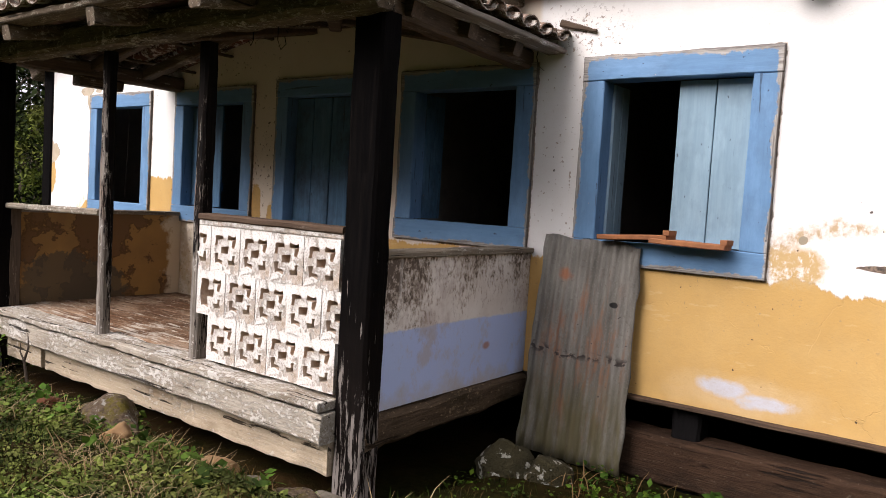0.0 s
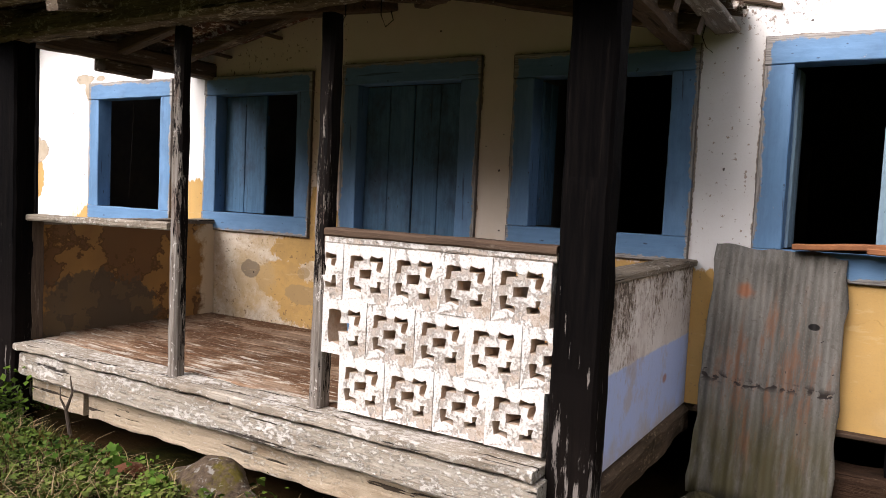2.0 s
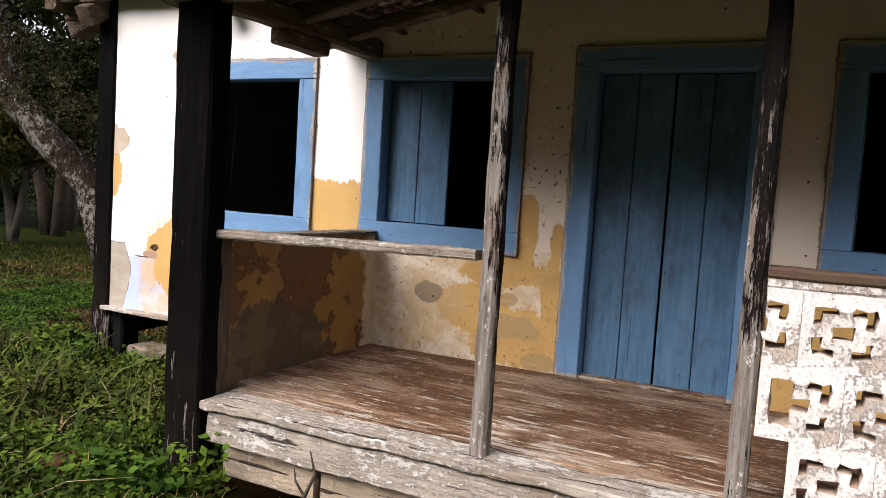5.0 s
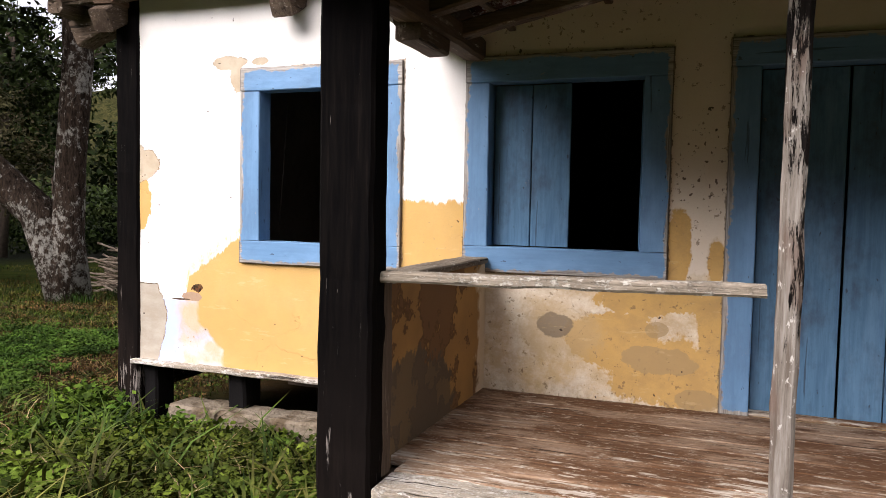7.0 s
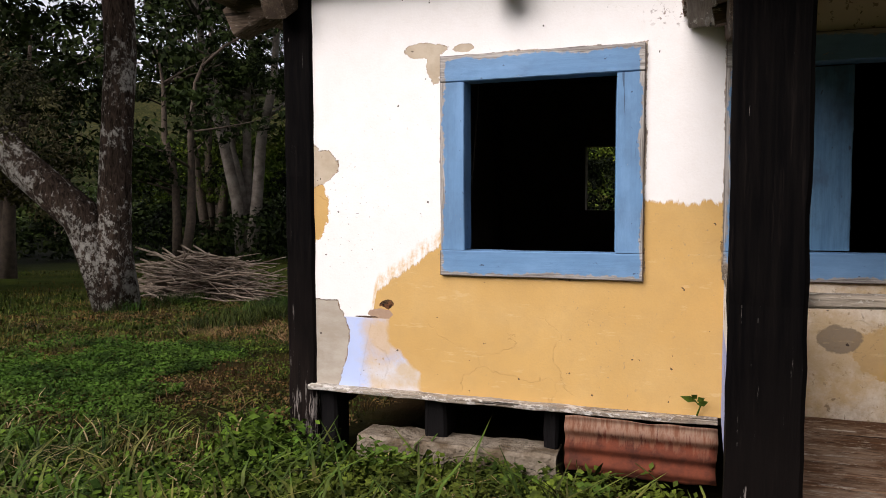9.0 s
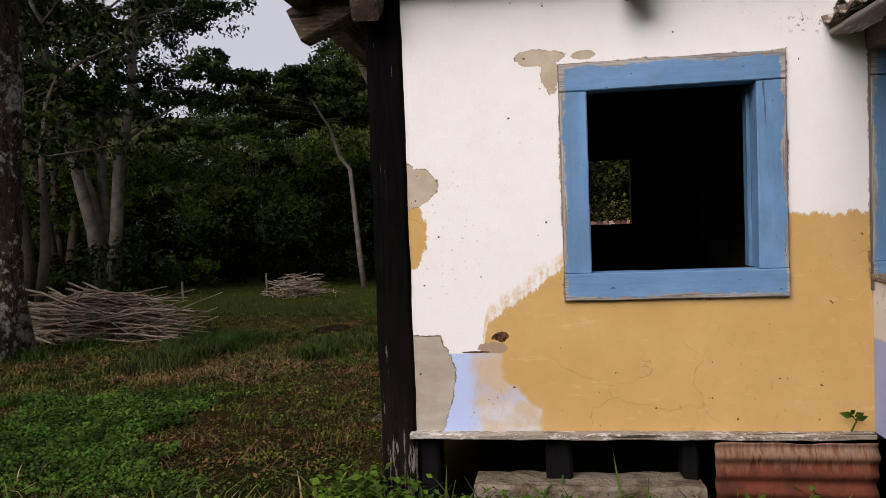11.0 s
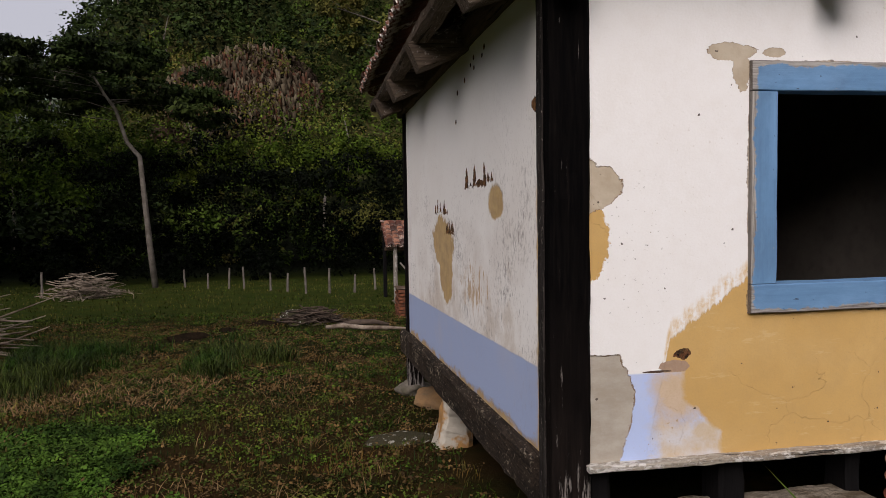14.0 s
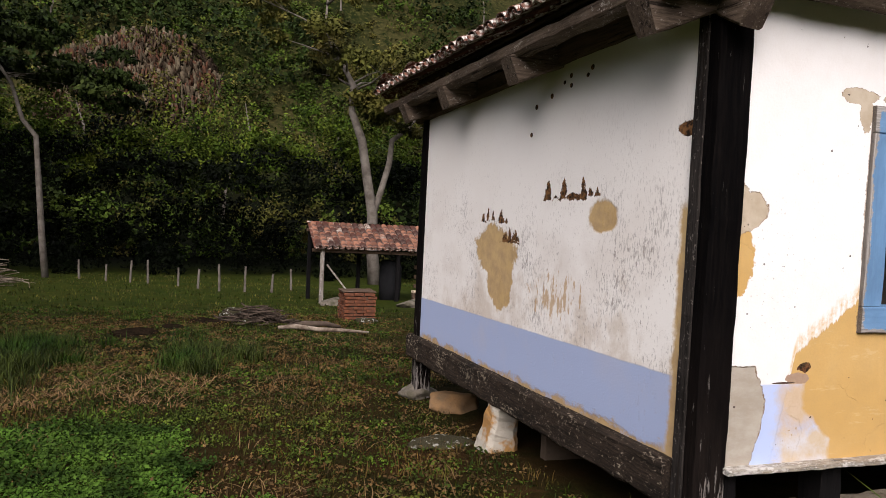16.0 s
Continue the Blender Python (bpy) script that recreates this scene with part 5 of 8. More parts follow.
low = beam((-7.02, PY0 + 0.14, 0.09), (-6.415, PY0 + 0.145, 0.085), 0.10, 0.20, 12, 0.006, 0.008, seed=4)
solo("skirt_board", low, WOOD["skirtx"], "short pale skirt board at the porch corner", "board", kind="structure")
solo("side_beam", beam((PX1 - 0.06, 3.1, 0.24), (PX1 - 0.06, FY, 0.26), 0.2, 0.2, 24, 0.02, 0.03), WOOD["rotty"], "rotten brown beam under the porch side wall", "beam", kind="structure")
solo("side_beam", beam((PX0 + 0.05, 3.1, 0.25), (PX0 + 0.05, FY, 0.26), 0.2, 0.2, 24, 0.012, 0.03), WOOD["browny"], "brown beam under the porch side wall", "beam", kind="structure")
setting("wall_porch_east", holed_wall(1, 3.12, FY - 0.004, 0.36, 1.255, -2.92, -2.79, []), M_PR, "stained white porch side wall with lilac dado", "wall")
setting("wall_porch_west", holed_wall(1, 3.17, FY - 0.004, 0.36, 1.27, -7.38, -7.225, []), M_PL, "blotched ochre porch side wall", "wall")
solo("coping_board", beam((-2.855, 3.1, 1.277), (-2.855, FY - 0.01, 1.277), 0.18, 0.04, 20, 0.005, 0.008), WOOD["raily"], "grey board on the porch side wall", "board", kind="structure")
solo("coping_board", beam((-7.30, 3.1, 1.292), (-7.30, FY - 0.01, 1.292), 0.19, 0.04, 20, 0.005, 0.008), WOOD["raily"], "grey board on the porch side wall", "board", kind="structure")


def post(x, y, w, d, z0, z1, mat, label, lean=0.0):
    return solo("porch_post", beam((x - lean, y, z0), (x + lean, y, z1), w, d, 26, 0.008, 0.016, (0, 1, 0), seed=x), mat, label, "post", "porch posts")


post(-7.277, 3.04, 0.265, 0.16, -0.2, 2.62, WOOD["tarz"], "thick black tarred corner post of the porch")
post(-2.87, 3.155, 0.225, 0.16, -0.25, 2.62, tarred_post("flaked_tarred_post", 0.75, 0.16), "thick black tarred corner post of the porch")
post(-5.505, 3.075, 0.085, 0.085, DZ, 2.58, flaking_post("flaking_post", 1.25, 1.3), "thin flaking black post worn grey low down")
post(-4.385, 3.145, 0.085, 0.105, DZ, 2.58, flaking_post("half_flaked_post", 0.85, 0.7), "thin flaking black post worn brown low down")
solo("jamb_post", beam((-7.19, 3.14, DZ), (-7.19, 3.14, 1.30), 0.09, 0.10, 16, 0.008, 0.008, (0, 1, 0)), WOOD["oldz"], "narrow brown post at the end of the porch wall", "post")
solo("hand_rail", beam((-7.23, 3.10, 1.328), (-5.58, 3.09, 1.357), 0.10, 0.048, 40, 0.007, 0.01), WOOD["railx"], "weathered grey hand rail between porch posts", "rail")
solo("hand_rail", beam((-4.335, 3.14, 1.405), (-2.985, 3.14, 1.40), 0.13, 0.045, 16, 0.005, 0.01), WOOD["brownx"], "brown capping board on the breeze block screen", "rail")

# breeze block screen
SB = 0.2992


def breeze_block(u0=0.0, u1=1.0, broken=False):
    """A pierced cement block: a square rim, four arms and a square ring; u0, u1: how much of its width is there."""
    ls = [0, 0.15, 0.255, 0.38, 0.41, 0.59, 0.62, 0.745, 0.85, 1.0]
    lv = [0, 0.187, 0.281, 0.393, 0.42, 0.58, 0.607, 0.719, 0.813, 1.0]
    ul = sorted({u0, u1, *(u for u in ls if u0 < u < u1)})
    bm, made, d = bmesh.new(), {}, 0.16

    def solid(u, v):
        if not (u0 < u < u1 and 0 < v < 1):
            return False
        p, q = abs(u - 0.5), abs(v - 0.5) * 1.12
        r = max(p, q)
        if broken and u < 0.42 and r < 0.36:
            return False
        return r > 0.3495 or 0.1195 < r < 0.2455 or (r > 0.2 and min(p, q) < 0.0897)

    def vert(u, y, v):
        k = (round(u, 3), y, round(v, 3))
        if k not in made:
            w = noise.noise_vector(Vector((u * 7.3, y * 9 + u0, v * 7.7))) * (0.0015 if u in (0.0, 1.0) or v in (0.0, 1.0) else 0.017)
            made[k] = bm.verts.new((u * SB + w.x, y + w.y * 0.4, v * SB + w.z))
        return made[k]

    for i in range(len(ul) - 1):
        for j in range(len(lv) - 1):
            a, b, c, e = ul[i], ul[i + 1], lv[j], lv[j + 1]
            cu, cv = (a + b) / 2, (c + e) / 2
            if not solid(cu, cv):
                continue
            for y in (0.0, d):
                bm.faces.new((vert(a, y, c), vert(b, y, c), vert(b, y, e), vert(a, y, e)))
            for du, dv, p, q in ((-1, 0, (a, c), (a, e)), (1, 0, (b, c), (b, e)), (0, -1, (a, c), (b, c)), (0, 1, (a, e), (b, e))):
                nu, nv = cu + du * ((b - a) / 2 + 0.01), cv + dv * ((e - c) / 2 + 0.01)
                if not solid(nu, nv):
                    side = bm.faces.new((vert(p[0], 0.0, p[1]), vert(q[0], 0.0, q[1]), vert(q[0], d, q[1]), vert(p[0], d, p[1])))
                    side.material_index = int(u0 < nu < u1 and 0 < nv < 1)
    me = mesh_of("breeze_block", bm, M_BLOCK)
    me.materials.append(M_CEMENT)
    return me


SX0, SX1, SY, SZ = -4.335, -2.985, 3.09, 0.445
screen = thing("breeze_block_screen", (SX0, SY, SZ), "whitewashed pierced cement block screen, one corner broken away", "screen")
whole = breeze_block()
pieces = []
for r, (start, count) in enumerate(((SX0 + 0.43 * SB, 5), (SX0, 5), (SX0 - 0.57 * SB, 6))):
    z = SZ + r * (SB + 0.0008)
    for k in range(count):
        x = start + k * (SB + 0.0008)
        a, b = max(0.0, (SX0 - x) / SB), min(1.0, (SX1 - x) / SB)
        if b - a < 0.1 or a > 0.95:
            continue
        me = breeze_block(0.0, 1.0, True) if r == 1 and k == 0 else whole if a == 0 and b == 1 else breeze_block(a, b)
        ob = new("breeze_block", me)
        ob.parent = screen
        ob.location = (x - SX0, 0.004 * ((k * 7 + r * 3) % 3 - 1), z - SZ)
part("mortar_band", beam((SX0, SY + 0.06, SZ + 3 * (SB + 0.0008) + 0.022), (SX1, SY + 0.06, SZ + 3 * (SB + 0.0008) + 0.022), 0.125, 0.045, 16, 0.006, 0.01), M_BLOCK, screen)

# ---- porch roof timber ----
EZ = 2.60
frame_roof = thing("porch_roof_frame", (-5, 3, EZ), "old hewn porch roof beams and rafters", "roof frame", "", "structure")
part("plate", beam((-7.50, 2.99, EZ + 0.07), (-2.70, 3.02, EZ + 0.09), 0.19, 0.17, 60, 0.018, 0.03), WOOD["platex"], frame_roof, "flaking front beam on the posts")
part("plate", beam((-7.33, 2.8, EZ + 0.08), (-7.33, FY, EZ + 0.10), 0.15, 0.15, 24, 0.010, 0.02), WOOD["oldy"], frame_roof)
part("plate", beam((-2.85, 2.8, EZ + 0.10), (-2.96, FY, EZ + 0.10), 0.15, 0.15, 24, 0.010, 0.02), WOOD["oldy"], frame_roof)
SL = 0.21
EAVE_Y, EAVE_XL, EAVE_XR, EAVE_Z = 2.60, -7.53, -2.68, EZ + 0.12


def slope_z(d):
    """Height of the underside of the porch roof, d metres in from its eave."""
    return EAVE_Z + SL * d


for x in (-7.13, -6.0, -4.8, -3.69, -3.05):
    part("rafter", beam((x, EAVE_Y - 0.07, slope_z(-0.07) - 0.05), (x, FY, slope_z(FY - EAVE_Y) - 0.05), 0.11, 0.11, 16, 0.008, 0.012), WOOD["platey"], frame_roof)
for y in (3.35, 3.9, 4.45):
    for xe, s in ((EAVE_XL, 1), (EAVE_XR, -1)):
        run = min(1.9, y - EAVE_Y)
        part("rafter", beam((xe + s * 0.06, y, slope_z(0.02) - 0.045), (xe + s * run, y, slope_z(run) - 0.045), 0.10, 0.10, 12, 0.008, 0.012), WOOD["oldx"], frame_roof)
for xe, s in ((EAVE_XL, 1), (EAVE_XR, -1)):
    run = FY - EAVE_Y
    part("hip_rafter", beam((xe + s * 0.05, EAVE_Y + 0.05, EAVE_Z - 0.06), (xe + s * run, FY, slope_z(run) - 0.06), 0.11, 0.12, 16, 0.008, 0.012), WOOD["oldx"], frame_roof)
    part("fascia", beam((xe, EAVE_Y, EAVE_Z + 0.02), (xe, FY - 0.02, EAVE_Z + 0.02), 0.16, 0.035, 24, 0.006, 0.008), WOOD["greyy"], frame_roof)
    for k in range(3):
        d = 0.45 + 0.62 * k
        part("batten", beam((xe + s * d, EAVE_Y + d, slope_z(d) + 0.01), (xe + s * d, FY, slope_z(d) + 0.01), 0.05, 0.025, 10, 0.003, 0.005), WOOD["oldy"], frame_roof)
part("fascia", beam((EAVE_XL, EAVE_Y - 0.02, EAVE_Z + 0.02), (EAVE_XR, EAVE_Y, EAVE_Z + 0.02), 0.18, 0.045, 60, 0.008, 0.008), WOOD["platex"], frame_roof)
for k in range(4):
    d = 0.40 + 0.46 * k
    part("batten", beam((EAVE_XL + d, EAVE_Y + d, slope_z(d) + 0.01), (EAVE_XR - d, EAVE_Y + d, slope_z(d) + 0.01), 0.05, 0.025, 30, 0.003, 0.005), WOOD["oldx"], frame_roof)


# ---- clay tile roofs ----
def tile_mesh(up, mat, w=0.21, l=0.46):
    """A half-round tile laid along +y from its lower end; up: a cover tile, otherwise a channel."""
    bm = bmesh.new()
    n = 6
    rows = []
    for y, k in ((0, 1.0), (l, 0.86)):
        for th in (0.0, 0.014):
            row = []
            for i in range(n + 1):
                a = math.pi * i / n
                r = w / 2 * k + (0.0 if th == 0 else -0.014)
                z = 0.62 * r * math.sin(a)
                row.append(bm.verts.new((-r * math.cos(a), y, z if up else 0.075 - z)))
            rows.append(row)
    o0, i0, o1, i1 = rows
    for i in range(n):
        bm.faces.new((o0[i], o0[i + 1], o1[i + 1], o1[i]))
        bm.faces.new((i0[i], i1[i], i1[i + 1], i0[i + 1]))
        bm.faces.new((o0[i], i0[i], i0[i + 1], o0[i + 1]))
    return mesh_of("roof_tile", bm, mat)


COVER, CHANNEL = tile_mesh(True, M_TILE), tile_mesh(False, M_TILE)
OLD_COVER, OLD_CHANNEL = tile_mesh(True, M_TILE_OLD), tile_mesh(False, M_TILE_OLD)
# bright covers, dark channels: the rows' light and shade is put into their colours
SHED_COVER, SHED_CHANNEL = tile_mesh(True, clay("mottled_clay_tile", False, False, True), 0.235), tile_mesh(False, clay("shaded_clay_channel", False, False, False), 0.2)
CV = {True: np.array([v.co[:] for v in COVER.vertices]), False: np.array([v.co[:] for v in CHANNEL.vertices])}
CF = np.array([p.vertices[:] for p in COVER.polygons])


def tile_field(name, label, origin, along_dir, up_dir, width, limit, rows, single=0, step=0.225, pair=(COVER, CHANNEL)):
    """Tiles on a slope: origin at the lower left of the eave; limit(u, v) tells whether a tile lies on the slope. The first rows are single tiles."""
    o, a, u = Vector(origin), Vector(along_dir).normalized(), Vector(up_dir).normalized()
    n = a.cross(u).normalized()
    rot = Matrix((a, u, n)).transposed()
    t = thing(name, o, label, "roof", "", "structure")
    vs, fs, base = [], [], 0
    cols = int(width / step)
    for r in range(rows):
        for c in range(cols):
            for cover in (False, True):
                x = (c + (0.5 if cover else 0.0)) * step + 0.1 + random.uniform(-0.008, 0.008)
                v = r * 0.37 + random.uniform(-0.02, 0.02) + (0.0 if cover else -0.02)
                if not limit(x, v):
                    continue
                lift = 0.03 + (0.045 if cover else 0.0) + random.uniform(-0.004, 0.006) - 0.02 * (r > 0)
                twist = Matrix.Rotation(random.uniform(-0.03, 0.03), 3, "Z") @ Matrix.Rotation(-0.03, 3, "X")
                if r < single:
                    ob = new("roof_tile", pair[0] if cover else pair[1])
                    ob.parent = t
                    ob.matrix_local = Matrix.Translation(a * x + u * v + n * lift) @ (rot @ twist).to_4x4()
                else:
                    p = CV[cover] @ np.array((rot @ twist).transposed())
                    q = o * 0 + a * x + u * v + n * lift
                    vs.append(p + np.array(q[:]))
                    fs.append(CF + base)
                    base += len(p)
    if vs:
        from_arrays("tile_rows", np.concatenate(vs), np.concatenate(fs), M_TILES, "", "", "stuff", t)["kind"] = "stuff"
    return t


k = 1 / math.sqrt(1 + SL * SL)
RUN = (FY - EAVE_Y + 0.15) / k
tile_field("porch_roof_front", "weathered clay barrel tile porch roof", (EAVE_XL, EAVE_Y - 0.13, EAVE_Z + 0.02), (1, 0, 0), (0, 1, SL), EAVE_XR - EAVE_XL,
           lambda x, v: v * k < min(x, EAVE_XR - EAVE_XL - x) + 0.15 and v < RUN, 8, 2, pair=(OLD_COVER, OLD_CHANNEL))
tile_field("porch_roof_west", "weathered clay barrel tile hip of the porch roof", (EAVE_XL - 0.07, FY, EAVE_Z + 0.02), (0, -1, 0), (1, 0, SL), FY - EAVE_Y,
           lambda x, v: v * k < (FY - EAVE_Y - x) + 0.15, 7, 1, pair=(OLD_COVER, OLD_CHANNEL))
tile_field("porch_roof_east", "weathered clay barrel tile hip of the porch roof", (EAVE_XR + 0.07, EAVE_Y, EAVE_Z + 0.02), (0, 1, 0), (-1, 0, SL), FY - EAVE_Y,
           lambda x, v: v * k < x + 0.15, 7, 1, pair=(OLD_COVER, OLD_CHANNEL))

# main roof
MS, MO, MZ = 0.42, 0.62, 3.26
RX0, RX1, RY0, RY1 = HX0 - MO, HX1 + MO, FY - 0.32, 11.1
mk = 1 / math.sqrt(1 + MS * MS)
HALF = (RY1 - RY0) / 2
WID = RX1 - RX0
main_frame = thing("main_roof_frame", (HX0, FY, MZ), "dark hewn wall plates and rafters of the house roof", "roof frame", "", "structure")
part("plate", beam((-10.345, FY - 0.2, 3.275), (-10.50, HY1 + 0.3, 3.065), 0.20, 0.18, 40, 0.012, 0.02), WOOD["browny"], main_frame)
part("plate", beam((HX0 - 0.3, FY + 0.08, MZ + 0.07), (HX1, FY + 0.08, MZ + 0.07), 0.20, 0.16, 60, 0.012, 0.02), WOOD["brownx"], main_frame)
for y in (5.02, 6.9, 8.6, 10.05):
    part("rafter_end", beam((RX0 + 0.10, y, 3.03), (HX0 + 0.55, y, 3.48), 0.21, 0.23, 10, 0.014, 0.015), WOOD["greyedx"], main_frame)
for x in (-10.35, -8.72, -1.0, 0.8, 2.6):
    part("rafter_end", beam((x, RY0 + 0.10, 3.05), (x, FY + 0.7, 3.56), 0.17, 0.18, 10, 0.014, 0.015), WOOD["greyedy"], main_frame)
part("eave_pole", beam((RX0 + 0.16, RY0 + 0.1, 3.20), (RX0 + 0.16, RY1 - 0.1, 3.18), 0.15, 0.13, 40, 0.012, 0.03), WOOD["greyedy"], main_frame)
part("eave_pole", beam((RX0 + 0.1, RY0 + 0.16, 3.26), (RX1 - 0.1, RY0 + 0.16, 3.26), 0.13, 0.11, 110, 0.020, 0.03), WOOD["greyedx"], main_frame)
for d in (0.45, 0.85, 1.25):
    part("batten", beam((RX0 + d, RY0 + d, MZ + 0.06 + MS * d), (RX0 + d, RY1 - d, MZ + 0.06 + MS * d), 0.05, 0.03, 20, 0.003, 0.005), WOOD["browny"], main_frame)
    part("batten", beam((RX0 + d, RY0 + d, MZ + 0.06 + MS * d), (RX1 - d, RY0 + d, MZ + 0.06 + MS * d), 0.05, 0.03, 20, 0.003, 0.005), WOOD["brownx"], main_frame)
tile_field("main_roof_west", "old red clay barrel tile roof over the side wall", (RX0, RY1, MZ + 0.07), (0, -1, 0), (1, 0, MS), RY1 - RY0,
           lambda x, v: v * mk < min(x, RY1 - RY0 - x) + 0.15, 11, 2)
tile_field("main_roof_east", "old red clay barrel tile roof", (RX1, RY0, MZ + 0.07), (0, 1, 0), (-1, 0, MS), RY1 - RY0,
           lambda x, v: v * mk < min(x, RY1 - RY0 - x) + 0.15, 11)
tile_field("main_roof_south", "old red clay barrel tile roof over the house front", (RX0, RY0, MZ + 0.07), (1, 0, 0), (0, 1, MS), WID,
           lambda x, v: v * mk < min(x, WID - x, HALF) + 0.15, 11, 1)
tile_field("main_roof_north", "old red clay barrel tile roof", (RX1, RY1, MZ + 0.07), (-1, 0, 0), (0, -1, MS), WID,
           lambda x, v: v * mk < min(x, WID - x, HALF) + 0.15, 11)
for i in range(int((WID - 2 * HALF) / 0.4)):
    ob = new("ridge_tile", COVER)
    ob.parent = main_frame
    ob.matrix_local = Matrix.Translation(Vector((RX0 + HALF + 0.4 * i, (RY0 + RY1) / 2, MZ + 0.17 + MS * HALF)) - main_frame.location) @ Matrix.Rotation(-math.pi / 2, 4, "Z")

# ---- below the house ----
for i, (x, w) in enumerate(((-10.1, 0.14), (-9.26, 0.17), (-8.44, 0.10), (-1.55, 0.2), (0.1, 0.2), (1.9, 0.2))):
    solo("floor_pier", beam((x, FY + 0.14, -0.35), (x, FY + 0.14, 0.33), w, 0.22, 8, 0.01, 0.02, (0, 1, 0)), WOOD["blackz"], "short dark timber pier under the house", "pier", "piers")
setting("footing", beam((-9.80, FY + 0.04, -0.11), (-8.38, FY + 0.04, -0.11), 0.30, 0.30, 50, 0.012, 0.02), M_FOOT, "crumbling plastered footing under the house front", "footing")
setting("footing_2", beam((-2.6, FY + 0.10, -0.05), (4.0, FY + 0.10, -0.05), 0.26, 0.34, 40, 0.015, 0.03), WOOD["footx"], "brown timber footing under the house front", "footing")
# added dark sheet that closes the shaded void under the house
setting("underfloor_back", holed_wall(0, -10.2, 4.1, -0.5, 0.3, 7.2, 7.3, []), M_ROOMF, "dark backing added behind the void below the house", "wall")


def corrugated(w, h, pitch, depth, mat_n=12, ragged=0.0):
    bm = bmesh.new()
    cols, rows_n = int(w / pitch * 8), mat_n
    grid = []
    for j in range(rows_n + 1):
        row = []
        for i in range(cols + 1):
            x, z = w * i / cols, h * j / rows_n
            y = depth * math.sin(2 * math.pi * x / pitch) + 0.02 * noise.noise(Vector((x * 2, z * 1.5, 3)))
            if j in (0, rows_n):
                z += ragged * noise.noise(Vector((x * 6, j, 1)))
            if i in (0, cols):
                x += ragged * noise.noise(Vector((z * 5, i, 7)))
            row.append(bm.verts.new((x * (1.04 - 0.10 * z / h) if ragged > 0.025 else x, y, z)))
        grid.append(row)
    for j in range(rows_n):
        for i in range(cols):
            bm.faces.new((grid[j][i], grid[j][i + 1], grid[j + 1][i + 1], grid[j + 1][i]))
    return bm


def sheet(name, w, h, pitch, depth, mat, m, label, ragged=0.0):
    ob = new(name, mesh_of(name, corrugated(w, h, pitch, depth, 16, ragged), mat, True))
    s = ob.modifiers.new("gauge", "SOLIDIFY")
    s.thickness = 0.004
    ob.matrix_world = m
    return tagged(ob, label, "metal sheet")


sheet("corrugated_sheet", 0.78, 1.57, 0.085, 0.011, M_ZINC, pose(-2.70, 4.71, -0.15, -5, 2.2, 0), "grey rust-spotted corrugated sheet leaning on the wall", 0.03)
sheet("corrugated_sheet", 0.36, 0.92, 0.11, 0.014, M_RUST, pose(-8.32, FY - 0.10, 0.315, 0, 90, 0), "red rusted corrugated sheet under the house front", 0.02)



# ---- leaves, grass and trees ----
rng = np.random.default_rng(7)


def unit(v):
    return v / np.maximum(np.linalg.norm(v, axis=-1, keepdims=True), 1e-6)


def leaf_quads(pos, size, up=0.35, slim=0.42):
    """One pointed leaf at each place, turned at random, more or less facing up and out of its clump."""
    pos, out = pos if isinstance(pos, tuple) else (pos, 0.0)
    n = len(pos)
    nor = unit(rng.normal(size=(n, 3)) * 0.6 + out + np.array([0, 0, up * 1.6]))
    d = unit(np.cross(nor, rng.normal(size=(n, 3))))
    s = np.cross(nor, d)
    L = (size * rng.uniform(0.6, 1.4, n))[:, None]
    v = np.stack([pos, pos + d * L * 0.5 + s * L * slim * 0.6, pos + d * L + nor * L * -0.12, pos + d * L * 0.5 - s * L * slim * 0.6], 1)
    return v.reshape(-1, 3), np.arange(4 * n).reshape(-1, 4)


def in_clumps(centres, radii, counts, shell=0.55):
    """Places scattered in ellipsoids, thicker towards their skin."""
    c = np.repeat(np.asarray(centres, float), counts, 0)
    r = np.repeat(np.asarray(radii, float), counts, 0)
    d = unit(rng.normal(size=c.shape))
    k = rng.uniform(0, 1, (len(c), 1)) ** shell
    return c + d * k * r, d * 1.3


def sub_clumps(c, r, n, k=0.42):
    """Small clumps over the upper side of a crown, so that its outline is uneven."""
    d = unit(rng.normal(size=(n, 3)) + np.array([0, 0, 0.25]))
    p = np.asarray(c) + d * np.asarray(r) * rng.uniform(0.45, 1.0, (n, 1))
    q = np.asarray(r) * rng.uniform(k * 0.5, k * 1.2, (n, 1))
    return p, q


def on_ground(x, y, dz=0.0):
    return Vector((x, y, float(ground_z(x, y)) + dz))


